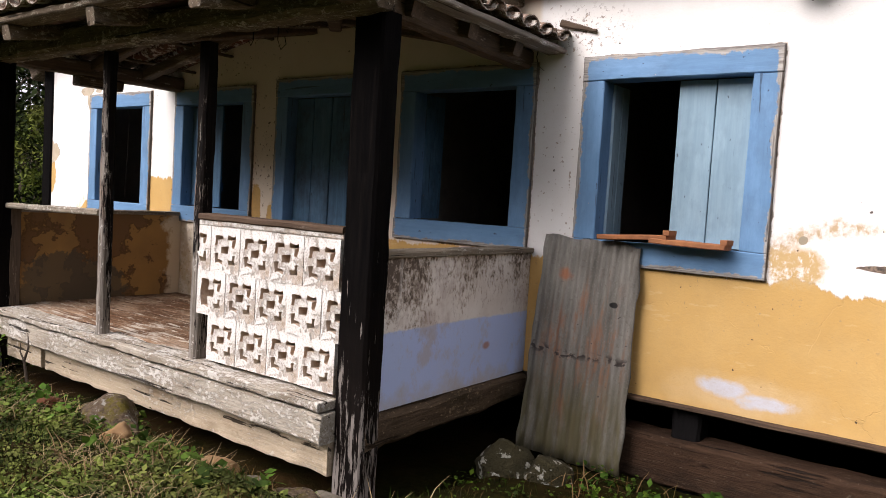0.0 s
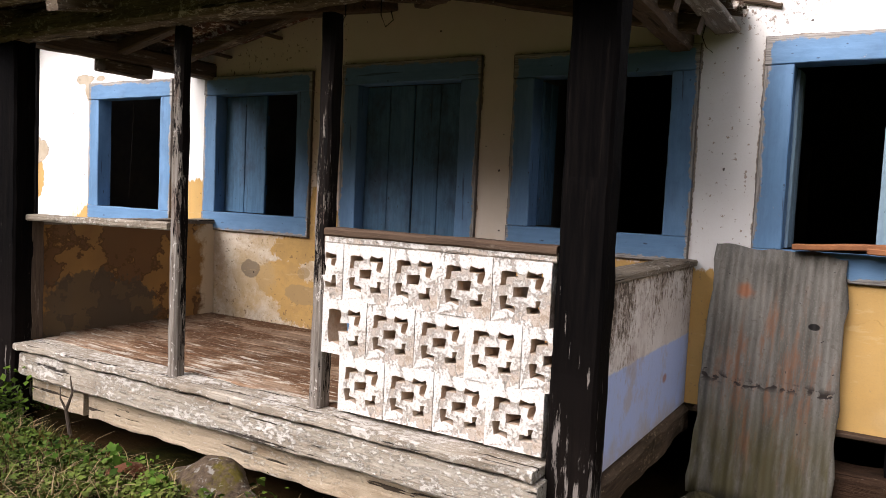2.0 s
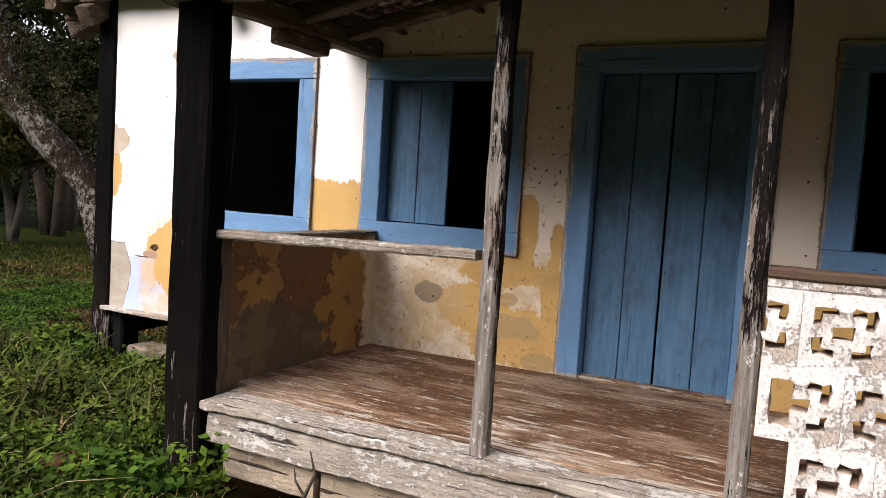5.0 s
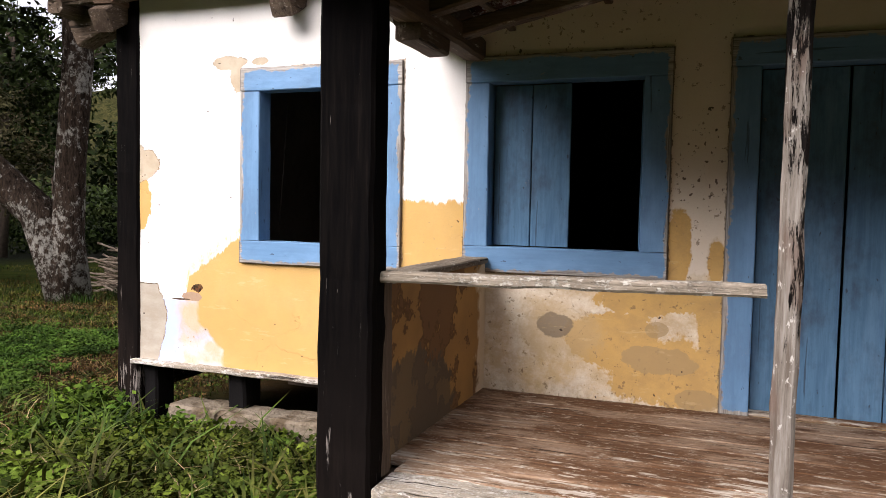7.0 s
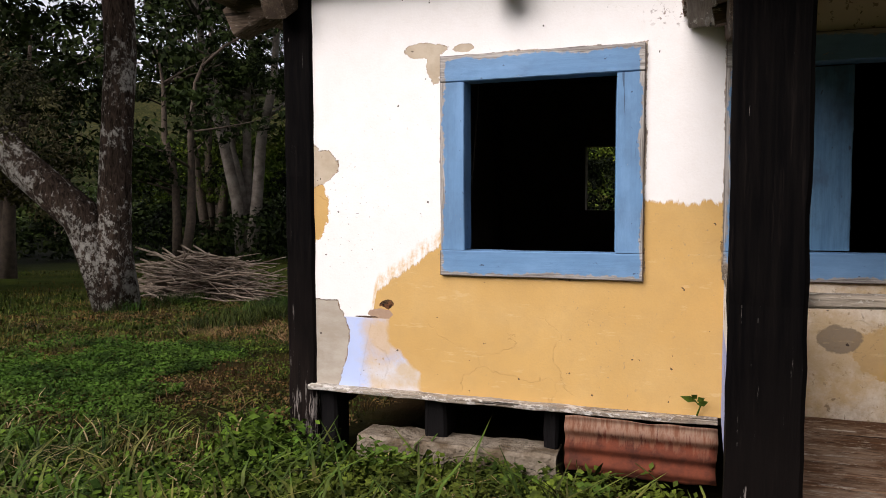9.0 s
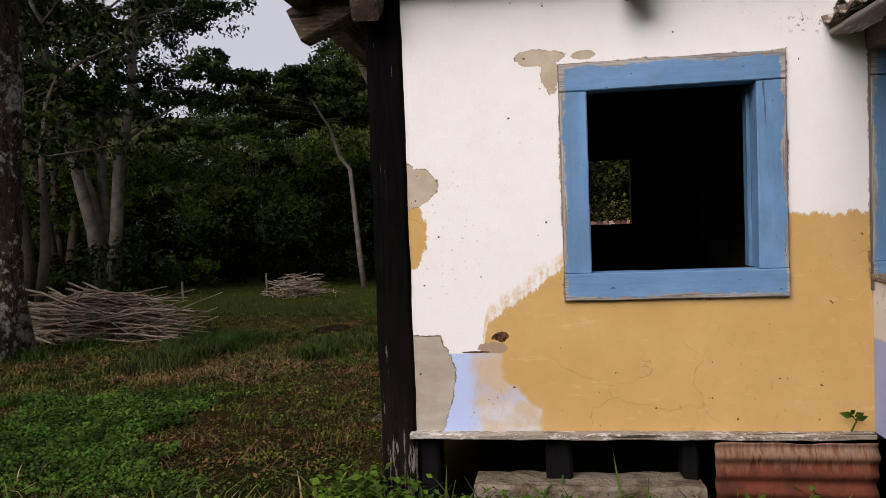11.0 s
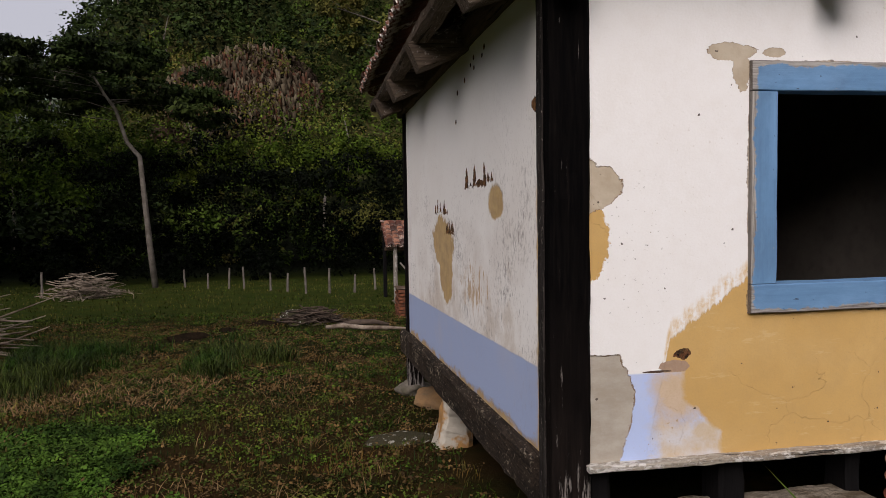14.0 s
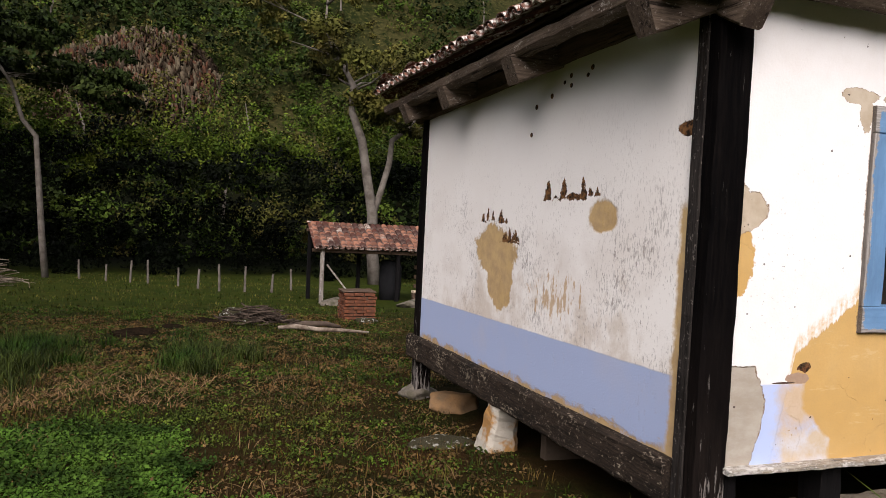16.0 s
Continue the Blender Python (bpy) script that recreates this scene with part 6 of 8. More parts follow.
def tree(name, label, x, y, stems, limbs, leaf, leaf_size, per, bark, clump=1.2, sides=9, up=0.35, sub=6, flat=0.6):
    """A tree: stems are (points, radii) from its foot; limbs (stem, fraction, dx, dy, dz, radius) carry clumps of leaves at their ends."""
    foot = on_ground(x, y, -0.15)
    t = thing(name, foot, label, "tree")
    bm = bmesh.new()
    tips = []
    for pts, rad in stems:
        tube([foot + Vector(p) for p in pts], rad, sides, bm, 0.35)
    for si, f, dx, dy, dz, r in limbs:
        pts, rad = stems[si]
        u = f * (len(pts) - 1)
        i = min(int(u), len(pts) - 2)
        a = foot + Vector(pts[i]).lerp(Vector(pts[i + 1]), u - i)
        b = a + Vector((dx, dy, dz))
        w = Vector((random.uniform(-1, 1), random.uniform(-1, 1), random.uniform(-0.3, 0.8))) * (b - a).length * 0.14
        mid1, mid2 = a.lerp(b, 0.35) + w, a.lerp(b, 0.7) + w * 0.6
        tube([a, mid1, mid2, b], [r, r * 0.7, r * 0.45, r * 0.15], 6, bm, 0.2)
        for q in range(3):
            s = a.lerp(b, random.uniform(0.45, 0.95)) + w * 0.5
            e = s + Vector((random.uniform(-1, 1), random.uniform(-1, 1), random.uniform(-0.2, 0.7))) * (b - a).length * 0.35
            tube([s, s.lerp(e, 0.5) + w * 0.1, e], [r * 0.3, r * 0.2, r * 0.06], 5, bm)
            tips.append(e)
        tips.append(b)
    part("trunk", bm, bark, t, smooth=True)
    cs, rs = [], []
    for p in tips:
        c, r = sub_clumps(p, (clump, clump, clump * flat), sub, 0.5)
        cs.append(c), rs.append(r)
    cs, rs = np.concatenate(cs), np.concatenate(rs)
    at, out = in_clumps(cs, rs, per)
    v, f = leaf_quads((at - np.array(foot), out), leaf_size, up)
    from_arrays("crown", v, f, leaf, "", "", "", t)
    return t


def limbs_round(stem, n, lo, hi, reach, rise, r, seed):
    g = random.Random(seed)
    out = []
    for i in range(n):
        a = 2 * math.pi * (i + g.uniform(-0.3, 0.3)) / n
        k = g.uniform(0.6, 1.1)
        out.append((stem, g.uniform(lo, hi), math.cos(a) * reach * k, math.sin(a) * reach * k, rise * g.uniform(0.4, 1.3), r * g.uniform(0.7, 1.2)))
    return out


# the lichened tree with a great limb low on one side
LX, LY = -0.943, -0.332
tree("lichened_tree", "old tree with lichen-covered bark and one great leaning limb", -19.3, 12.7,
     [([(0, 0, 0), (0.02, 0, 1.5), (0.10, 0, 3.2), (0.22, 0.1, 5.5), (0.18, 0.1, 8.5), (0.3, 0.3, 12), (0.2, 0.3, 14)], [0.52, 0.36, 0.31, 0.30, 0.27, 0.2, 0.1]),
      ([(LX * 0.1, LY * 0.1, 0.1), (LX * 0.3, LY * 0.3, 1.3), (LX * 0.7, LY * 0.7, 2.2), (LX * 1.9, LY * 1.9, 3.2), (LX * 2.9, LY * 2.9, 4.3), (LX * 3.4, LY * 3.4, 6.5), (LX * 4.2, LY * 4.2, 9.0)], [0.40, 0.41, 0.42, 0.40, 0.34, 0.26, 0.13])],
     limbs_round(0, 9, 0.55, 0.98, 4.5, 1.8, 0.12, 3) + limbs_round(1, 8, 0.6, 1.0, 4.0, 1.5, 0.10, 4), M_LEAFD, 0.17, 75, M_BARK, 1.2)

# many-stemmed trees at the edge of the wood
def stems_of(n, h, spread, r, seed):
    g = random.Random(seed)
    out = []
    for i in range(n):
        a = 2 * math.pi * i / n + g.uniform(-0.4, 0.4)
        s = spread * g.uniform(0.5, 1.1)
        dx, dy = math.cos(a), math.sin(a)
        pts = [(dx * 0.25, dy * 0.25, 0)] + [(dx * (0.25 + s * (k / 5) ** 1.3) + g.uniform(-0.25, 0.25), dy * (0.25 + s * (k / 5) ** 1.3) + g.uniform(-0.25, 0.25), h * k / 5 * g.uniform(0.95, 1.05)) for k in range(1, 6)]
        out.append((pts, [r * 1.2, r, r * 0.85, r * 0.65, r * 0.45, r * 0.15]))
    return out


def wood_tree(name, label, x, y, n, h, spread, r, seed, leaf, size, per, bark, reach, clump, limbs=6, lo=0.5):
    random.seed(seed)
    st = stems_of(n, h, spread, r, seed)
    lb = [l for i in range(n) for l in limbs_round(i, limbs, lo, 1.0, reach, reach * 0.35, r * 0.35, seed + i)]
    return tree(name, label, x, y, st, lb, leaf, size, per, bark, clump, 7, 0.35, 5, 0.5)


wood_tree("wood_tree", "tall many-stemmed tree with grey bark at the wood's edge", -35.6, 41.5, 4, 20, 4.5, 0.38, 11, M_LEAFD, 0.28, 60, M_PALEBARK, 8.5, 2.0, 8, 0.42)
wood_tree("wood_tree", "tall many-stemmed tree with slanting stems at the wood's edge", -41.5, 46.0, 3, 19, 6.0, 0.33, 12, M_LEAFD, 0.28, 60, M_BARKD, 6.0, 2.0, 6, 0.45)
for i, (x, y, h) in enumerate(((-30, 19, 8.5), (-36, 24, 10), (-44, 31, 13), (-52, 36, 15), (-34, 33, 12), (-58, 48, 18), (-48, 22, 11), (-40, 14, 9.5), (-31, 9, 7.5), (-56, 14, 12), (-50, 58, 20), (-66, 30, 15), (-44, 3, 9), (-62, 3, 12))):
    wood_tree("wood_tree", "dark leafy tree in the wood beside the meadow", x, y, 2, h, 2.0, 0.24, 30 + i, M_LEAFD, 0.34, 15, M_BARKD, 4.2, 1.9, 7, 0.30)
# understorey of the wood
cs, rs = [], []
for i in range(70):
    x, y = rng.uniform(-75, -27), rng.uniform(8, 60)
    if y > 16 + (x + 27) * -0.2 and y < 48 and x > -32:
        continue
    z = float(ground_z(x, y))
    c, r = sub_clumps((x, y, z + 1.3), (2.6, 2.6, 1.9), 8, 0.5)
    cs.append(c), rs.append(r)
v, f = leaf_quads(in_clumps(np.concatenate(cs), np.concatenate(rs), 80), 0.36)
from_arrays("undergrowth", v, f, M_LEAFD, "dark leafy undergrowth below the wood", "undergrowth")

# dense bushes behind the fence: crowns that arch over a hollow, in rising rows of several greens, the low rows coloured
# as shade
heaps = {0: ([], []), 1: ([], []), 2: ([], [])}
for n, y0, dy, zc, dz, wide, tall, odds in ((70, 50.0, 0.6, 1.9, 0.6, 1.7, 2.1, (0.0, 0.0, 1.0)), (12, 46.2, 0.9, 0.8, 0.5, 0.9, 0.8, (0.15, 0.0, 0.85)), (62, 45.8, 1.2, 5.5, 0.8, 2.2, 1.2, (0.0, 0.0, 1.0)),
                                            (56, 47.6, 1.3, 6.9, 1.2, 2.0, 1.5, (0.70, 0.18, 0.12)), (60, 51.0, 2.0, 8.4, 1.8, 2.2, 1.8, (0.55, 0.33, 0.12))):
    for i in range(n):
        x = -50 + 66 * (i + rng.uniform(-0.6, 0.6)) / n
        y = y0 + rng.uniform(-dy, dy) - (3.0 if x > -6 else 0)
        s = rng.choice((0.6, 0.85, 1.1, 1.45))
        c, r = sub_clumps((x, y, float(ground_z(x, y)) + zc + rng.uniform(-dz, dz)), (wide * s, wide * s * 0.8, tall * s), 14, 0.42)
        # towards the west more crowns take the lit green, fewer the shade colour
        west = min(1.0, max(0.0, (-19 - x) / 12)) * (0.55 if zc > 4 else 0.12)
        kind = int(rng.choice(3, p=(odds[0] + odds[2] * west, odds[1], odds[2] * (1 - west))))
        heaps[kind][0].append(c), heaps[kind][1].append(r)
for kind, (mat, lab) in enumerate(((M_LEAF, "dense dark green bushes behind the fence"), (M_LEAFY, "lighter yellow-green bushes behind the fence"), (M_LEAF_SHADE, "bushes behind the fence, coloured near black as shade"))):
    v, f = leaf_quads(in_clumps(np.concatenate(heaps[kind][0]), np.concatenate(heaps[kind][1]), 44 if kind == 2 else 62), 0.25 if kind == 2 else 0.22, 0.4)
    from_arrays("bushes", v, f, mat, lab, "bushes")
# a lit leafy shrub beside the lichened tree
c, r = sub_clumps((-23.4, 10.6, 2.2), (1.9, 1.6, 2.2), 22, 0.36)
v, f = leaf_quads(in_clumps(c, r, 150), 0.12, 0.5)
from_arrays("leafy_shrub", v, f, leaf_mat("shrub_leaves", (0.024, 0.042, 0.006), (0.085, 0.115, 0.018), (0.10, 0.095, 0.025)), "bright green leafy shrub at the meadow's edge", "shrub")
# grey-brown twigs and small leaves that hang before the limb
c, r = sub_clumps((-20.3, 10.9, 3.7), (1.3, 1.1, 1.1), 24, 0.34)
v, f = leaf_quads(in_clumps(c, r, 120), 0.075, 0.3)
from_arrays("hanging_foliage", v, f, leaf_mat("dusty_leaves", (0.040, 0.036, 0.020), (0.095, 0.082, 0.050), (0.060, 0.062, 0.024)), "dusty brown-green foliage hanging about the old limb", "foliage")
# silvery-leaved trees on the slope
c, r = [], []
for x, y, z, s in ((-31.9, 56, 10.5, 0.9), (-29.5, 56, 8.1, 1.5), (-28.3, 57, 9.4, 1.6), (-27.6, 57, 9.8, 1.0), (-32.6, 56, 7.6, 0.7), (-36.3, 56, 6.7, 0.7), (-34.4, 49.5, 4.0, 1.2), (-36.0, 49.5, 2.3, 1.3), (-34.7, 49.0, 2.1, 0.8)):
    p, q = sub_clumps((x, y, z), (s * 1.5, s, s * 0.8), 16, 0.28)
    c.append(p), r.append(q * np.array([1, 1, 0.4]))
v, f = leaf_quads(in_clumps(np.concatenate(c), np.concatenate(r), 26), 0.22, 0.8)
from_arrays("silver_bushes", v, f, M_SILVER, "bushes with silvery leaves on the slope", "bushes")
# a twiggy brown bush beyond the lichened tree
c, r = sub_clumps((-25.5, 14.8, 3.0), (2.8, 2.6, 2.4), 26, 0.34)
v, f = leaf_quads(in_clumps(c, r, 170), 0.13, 0.3)
from_arrays("twiggy_bush", v, f, leaf_mat("brown_twigs", (0.030, 0.028, 0.014), (0.075, 0.062, 0.040), (0.055, 0.05, 0.02)), "brownish twiggy bush at the meadow's edge", "bush")
# unseen trees added behind the camera's side of the yard and to the east, far off, to block low sky
cs, rs = [], []
for i in range(60):
    a = math.pi * (1.02 + 0.96 * i / 59)
    d = rng.uniform(34, 50)
    x, y = -6 + d * math.cos(a), d * math.sin(a)
    c, r = sub_clumps((x, y, float(ground_z(x, y)) + 3), (3.6, 3.6, 3.6), 7, 0.5)
    cs.append(c), rs.append(r)
for i in range(24):
    x, y = rng.uniform(26, 40), rng.uniform(-8, 48)
    c, r = sub_clumps((x, y, float(ground_z(x, y)) + 3), (3.6, 3.6, 3.6), 7, 0.5)
    cs.append(c), rs.append(r)
v, f = leaf_quads(in_clumps(np.concatenate(cs), np.concatenate(rs), 40), 0.75)
from_arrays("far_trees", v, f, M_LEAFD, "unseen leafy trees added round the yard to block low sky", "trees")

# the hill: dry scrub, green shrubs in rounded heaps, and dark trees higher up
def cliff_gap(x, y):
    """Below zero where the rock face lies bare."""
    return max(abs(x + 19.8) / 7.0, abs(y - 81.0) / 7.5) - 1.0 + 0.5 * noise.noise(Vector((x * 0.35, y * 0.35, 2)))


HILL = {"scrub": ([], []), "shrub": ([], []), "tree": ([], [])}
for n in range(5400):
    x, y = rng.uniform(-80, 24), 55 + 125 * rng.uniform() ** 1.15
    if cliff_gap(x, y) < 0:
        continue
    z = float(ground_z(x, y))
    wet = noise.noise(Vector((x * 0.07, y * 0.07, 4))) + 0.35 * noise.noise(Vector((x * 0.25, y * 0.25, 8)))
    high = 0.22 * smooth01((y - 84) / 20) + 0.35 * float(smooth01((-26 - x) / 8)) - 0.25 * float(smooth01((x + 14) / 8)) * float(smooth01((84 - y) / 10))
    pick = rng.uniform(-0.35, 0.35) + wet + high
    kind = "scrub" if pick < -0.16 else "shrub" if pick < 0.30 else "tree"
    grow = 1 + max(0, y - 80) / 160
    s = rng.uniform(*{"scrub": (0.5, 1.0), "shrub": (0.8, 2.0), "tree": (1.3, 2.4)}[kind]) * grow
    lift = {"scrub": 0.3, "shrub": 0.55, "tree": 1.5}[kind]
    c, r = sub_clumps((x, y, z + s * lift), (s, s, s * rng.uniform(0.7, 1.2)), 6, 0.5)
    HILL[kind][0].append(c), HILL[kind][1].append(r)
for kind, mat, size, per, lab in (("scrub", M_LEAFH, 0.26, 20, "dry olive scrub on the hillside"), ("shrub", M_LEAFM, 0.40, 14, "rounded green shrubs on the hillside"), ("tree", M_LEAFM2, 0.58, 9, "dark green trees on the hillside")):
    v, f = leaf_quads(in_clumps(np.concatenate(HILL[kind][0]), np.concatenate(HILL[kind][1]), per), size, 0.6, 0.5)
    from_arrays("hill_" + kind, v, f, mat, lab, "woods")
# pale slender trunks that show among the hill's trees
bm = bmesh.new()
for i in range(26):
    x, y = rng.uniform(-60, 25), rng.uniform(62, 120)
    a = on_ground(x, y)
    tube([a, a + Vector((rng.uniform(-0.4, 0.4), 0, 3)), a + Vector((rng.uniform(-1, 1), 0, rng.uniform(5, 7)))], [0.14, 0.11, 0.04], 5, bm)
tagged(new("hill_trunks", mesh_of("hill_trunks", bm, M_PALEBARK)), "pale slender trunks among the hill's trees", "trunks", "", "stuff")

# the cliff in the hill: broken blocks, each standing out or back by its own depth
cu, cv = np.meshgrid(np.linspace(-28.0, -9.5, 140), np.linspace(0, 1, 130))
cy = np.zeros_like(cu)
cz = np.zeros_like(cu)
for j in range(cu.shape[0]):
    for i in range(cu.shape[1]):
        x, q = cu[j, i], cv[j, i]
        top = 19.2 - 0.075 * (x + 16.5) ** 2 + 2.0 * noise.noise(Vector((x * 0.22, 1, 0)))
        z = 6.5 + (top - 6.5) * q
        out = 1.6 * noise.noise(Vector((x * 0.45, z * 0.35, 0)))
        for sx, sz, deep in ((0.7, 0.38, 0.9), (1.9, 1.0, 0.55)):
            wob = noise.noise(Vector((x * 0.8, z * 0.8, 5))) * 0.7
            d, pts = noise.voronoi(Vector((x * sx + wob + z * 0.12, z * sz, 0)))
            out += deep * (noise.cell(pts[0] * 7.3) - 0.5) - deep * 0.8 * max(0.0, 1 - (d[1] - d[0]) / 0.22)
        cy[j, i] = 76.2 + (z - 8.2) * 0.70 - 0.7 * math.sin(math.pi * q) - out + 3.2 * (abs(x + 19.5) / 7.6) ** 3
        cz[j, i] = z
ci = np.arange(cu.size).reshape(cu.shape)
cf = np.stack([ci[:-1, :-1], ci[:-1, 1:], ci[1:, 1:], ci[1:, :-1]], -1).reshape(-1, 4)
from_arrays("cliff", np.stack([cu, cy, cz], -1), cf, M_CLIFF, "bare reddish rock face in the wooded hill", "cliff", "structure")
# loose blocks that stand out of the face
n = 3600
bx = rng.uniform(-27, -10.0, n)
zb, zt = np.interp(bx, [-27, -23, -13, -10], [12.6, 10.2, 11.0, 12.8]), np.interp(bx, [-27, -24.5, -18, -14, -12.6, -10], [13.6, 15.6, 19.0, 18.4, 15.5, 14.8])
bz = zb + (zt - zb) * rng.uniform(0, 1, n) + rng.normal(0, 0.35, n)
by = 76.2 + (bz - 8.2) * 0.70 - 0.1 + 3.2 * (np.abs(bx + 19.5) / 7.6) ** 3 + rng.normal(0, 0.35, n)
cube = np.array([(x, y, z) for z in (-1, 1) for y in (-1, 1) for x in (-1, 1)], float)
size = rng.uniform(0.05, 0.26, (n, 1, 1)) * np.array([0.6, 1.0, 2.4]) * rng.uniform(0.6, 1.4, (n, 1, 3))
bv = cube[None] * size * rng.uniform(0.55, 1.25, (n, 8, 3))
ang = rng.normal(0.1, 0.22, n)
bv[:, :, 0], bv[:, :, 2] = bv[:, :, 0] * np.cos(ang)[:, None] - bv[:, :, 2] * np.sin(ang)[:, None], bv[:, :, 0] * np.sin(ang)[:, None] + bv[:, :, 2] * np.cos(ang)[:, None]
bv += np.stack([bx, by, bz], 1)[:, None]
bf = np.array([(0, 2, 3, 1), (4, 5, 7, 6), (0, 1, 5, 4), (2, 6, 7, 3), (0, 4, 6, 2), (1, 3, 7, 5)])
from_arrays("cliff_blocks", bv, (np.arange(n)[:, None, None] * 8 + bf).reshape(-1, 4), M_ROCKS, "broken tan and reddish blocks on the rock face", "rocks")
v, f = leaf_quads(np.stack([rng.uniform(-28, -6, 9000), np.zeros(9000), 7 + 13 * rng.uniform(0, 1, 9000) ** 1.5], 1), 0.36)
px = np.repeat(v.reshape(-1, 4, 3)[:, 0, 0], 4)
pz = np.repeat(v.reshape(-1, 4, 3)[:, 0, 2], 4)
v[:, 1] += 76.0 + (pz - 8.2) * 0.70 - 1.7 + 2.0 * (np.abs(px + 17) / 11) ** 4
keep = np.repeat(np.array([noise.noise(Vector((a[0] * 0.4, a[2] * 0.5, 9))) > -0.04 + 0.008 * (a[2] - 9) for a in v.reshape(-1, 4, 3)[:, 0]]), 4)
from_arrays("cliff_scrub", v[keep], np.arange(int(keep.sum())).reshape(-1, 4), M_LEAFH, "dry scrub clinging to the rock face", "scrub")

# the crooked pale tree by the fence and the forked pale tree behind the shed
random.seed(5)
tree("crooked_tree", "thin pale crooked trunk with flat dark leaf layers by the fence", -19.7, 41.4,
     [([(0, 0, 0), (-0.19, 0, 2.1), (-0.37, 0, 4.6), (-0.54, 0, 6.9), (-1.14, 0, 7.65), (-1.64, 0.1, 9.3), (-2.15, 0.1, 10.1), (-2.6, 0.1, 10.9), (-3.4, 0, 11.4)], [0.165, 0.15, 0.135, 0.12, 0.105, 0.09, 0.08, 0.06, 0.03])],
     limbs_round(0, 10, 0.62, 1.0, 4.2, 0.4, 0.024, 8) + [(0, 0.58, -5.0, -0.5, 0.8, 0.018), (0, 0.62, -7.5, 0.5, 0.2, 0.018), (0, 0.74, -10.0, 0.0, -0.6, 0.018), (0, 0.8, -8.5, 1.0, 1.2, 0.018), (0, 0.9, -11.5, 0.3, 0.9, 0.018), (0, 0.95, -6.0, -0.6, 1.6, 0.018), (0, 0.68, 4.5, 0.5, -0.8, 0.018)],
     M_LEAFD, 0.24, 85, M_PALEBARK, 1.35, flat=0.28)
tree("forked_tree", "pale forked tree with a feathery crown behind the shed", -3.9, 39.3,
     [([(0, 0, 0), (-0.2, 0, 2.0), (-0.3, 0, 3.85), (-0.55, 0, 5.3), (-1.0, 0, 7.6), (-1.6, 0, 9.0), (-1.58, 0.1, 10.4), (-2.2, 0.2, 11.5), (-3.1, 0.2, 12.8), (-3.0, 0.2, 15.0)], [0.36, 0.31, 0.28, 0.25, 0.21, 0.18, 0.15, 0.12, 0.09, 0.04]),
      ([(-0.28, 0, 3.6), (0.1, 0.1, 4.9), (0.52, 0.1, 6.5), (0.62, 0, 7.7), (1.5, 0, 8.5), (2.6, 0, 10.0)], [0.20, 0.19, 0.17, 0.15, 0.11, 0.05])],
     limbs_round(0, 9, 0.62, 1.0, 3.6, 1.2, 0.08, 9) + limbs_round(1, 6, 0.7, 1.0, 2.8, 1.0, 0.06, 10), M_LEAFH, 0.24, 55, M_PALEBARK, 1.0)
tree("young_tree", "small pale forked tree at the meadow's edge", -26.5, 15.0,
     [([(0, 0, 0), (-0.1, 0, 1.0), (-0.5, 0, 2.4), (-0.9, 0, 4.0)], [0.17, 0.14, 0.11, 0.06]), ([(0, 0, 0.3), (0.35, 0, 1.2), (0.6, 0, 2.4), (0.8, 0.1, 4.2)], [0.13, 0.12, 0.10, 0.05])],
     limbs_round(0, 5, 0.6, 1.0, 1.5, 0.6, 0.05, 21) + limbs_round(1, 5, 0.6, 1.0, 1.5, 0.6, 0.05, 22), M_LEAFH, 0.14, 60, M_PALEBARK, 0.8)


# ---- grass and weeds ----
def free(x, y):
    """Where plants grow: not under the house or the porch."""
    house = (x > -10.42) & (y > 4.74) & (y < 10.7)
    porch = (x > -7.35) & (x < -2.75) & (y > 2.94)
    return ~(house | porch)


def patchy(x, y, s, seed):
    return np.array([noise.noise(Vector((a * s, b * s, seed))) for a, b in zip(x, y)])


def blades(x, y, h, w, bend=0.5, lift=0.0):
    """Grass blades of two pieces each, bent over at the tip."""
    n = len(x)
    z = ground_z(x, y) - 0.01 + lift
    a = rng.uniform(0, 2 * np.pi, n)
    side = np.stack([np.cos(a), np.sin(a), np.zeros(n)], 1)
    lean = np.stack([-np.sin(a), np.cos(a), np.zeros(n)], 1) * (h * bend * rng.uniform(0.2, 1.3, n))[:, None]
    p = np.stack([x, y, z], 1)
    up = np.stack([np.zeros(n), np.zeros(n), h], 1)
    hw = (w / 2)[:, None]
    m1 = p + up * 0.6 + lean * 0.35
    tip = p + up * rng.uniform(0.75, 1.0, (n, 1)) + lean
    v = np.stack([p - side * hw, p + side * hw, m1 + side * hw * 0.8, m1 - side * hw * 0.8, tip + side * hw * 0.12, tip - side * hw * 0.12], 1).reshape(-1, 3)
    b = np.arange(n)[:, None] * 6
    f = np.concatenate([b + np.array([0, 1, 2, 3]), b + np.array([3, 2, 4, 5])])
    return v, f


def scatter(n, x0, x1, y0, y1):
    """Places over a stretch of ground, thinning out past its edges."""
    x = rng.uniform(x0, x1, n) + rng.normal(0, min(0.55, 0.09 * (x1 - x0)), n)
    y = rng.uniform(y0, y1, n) + rng.normal(0, min(0.40, 0.09 * (y1 - y0)), n)
    k = free(x, y)
    return x[k], y[k]


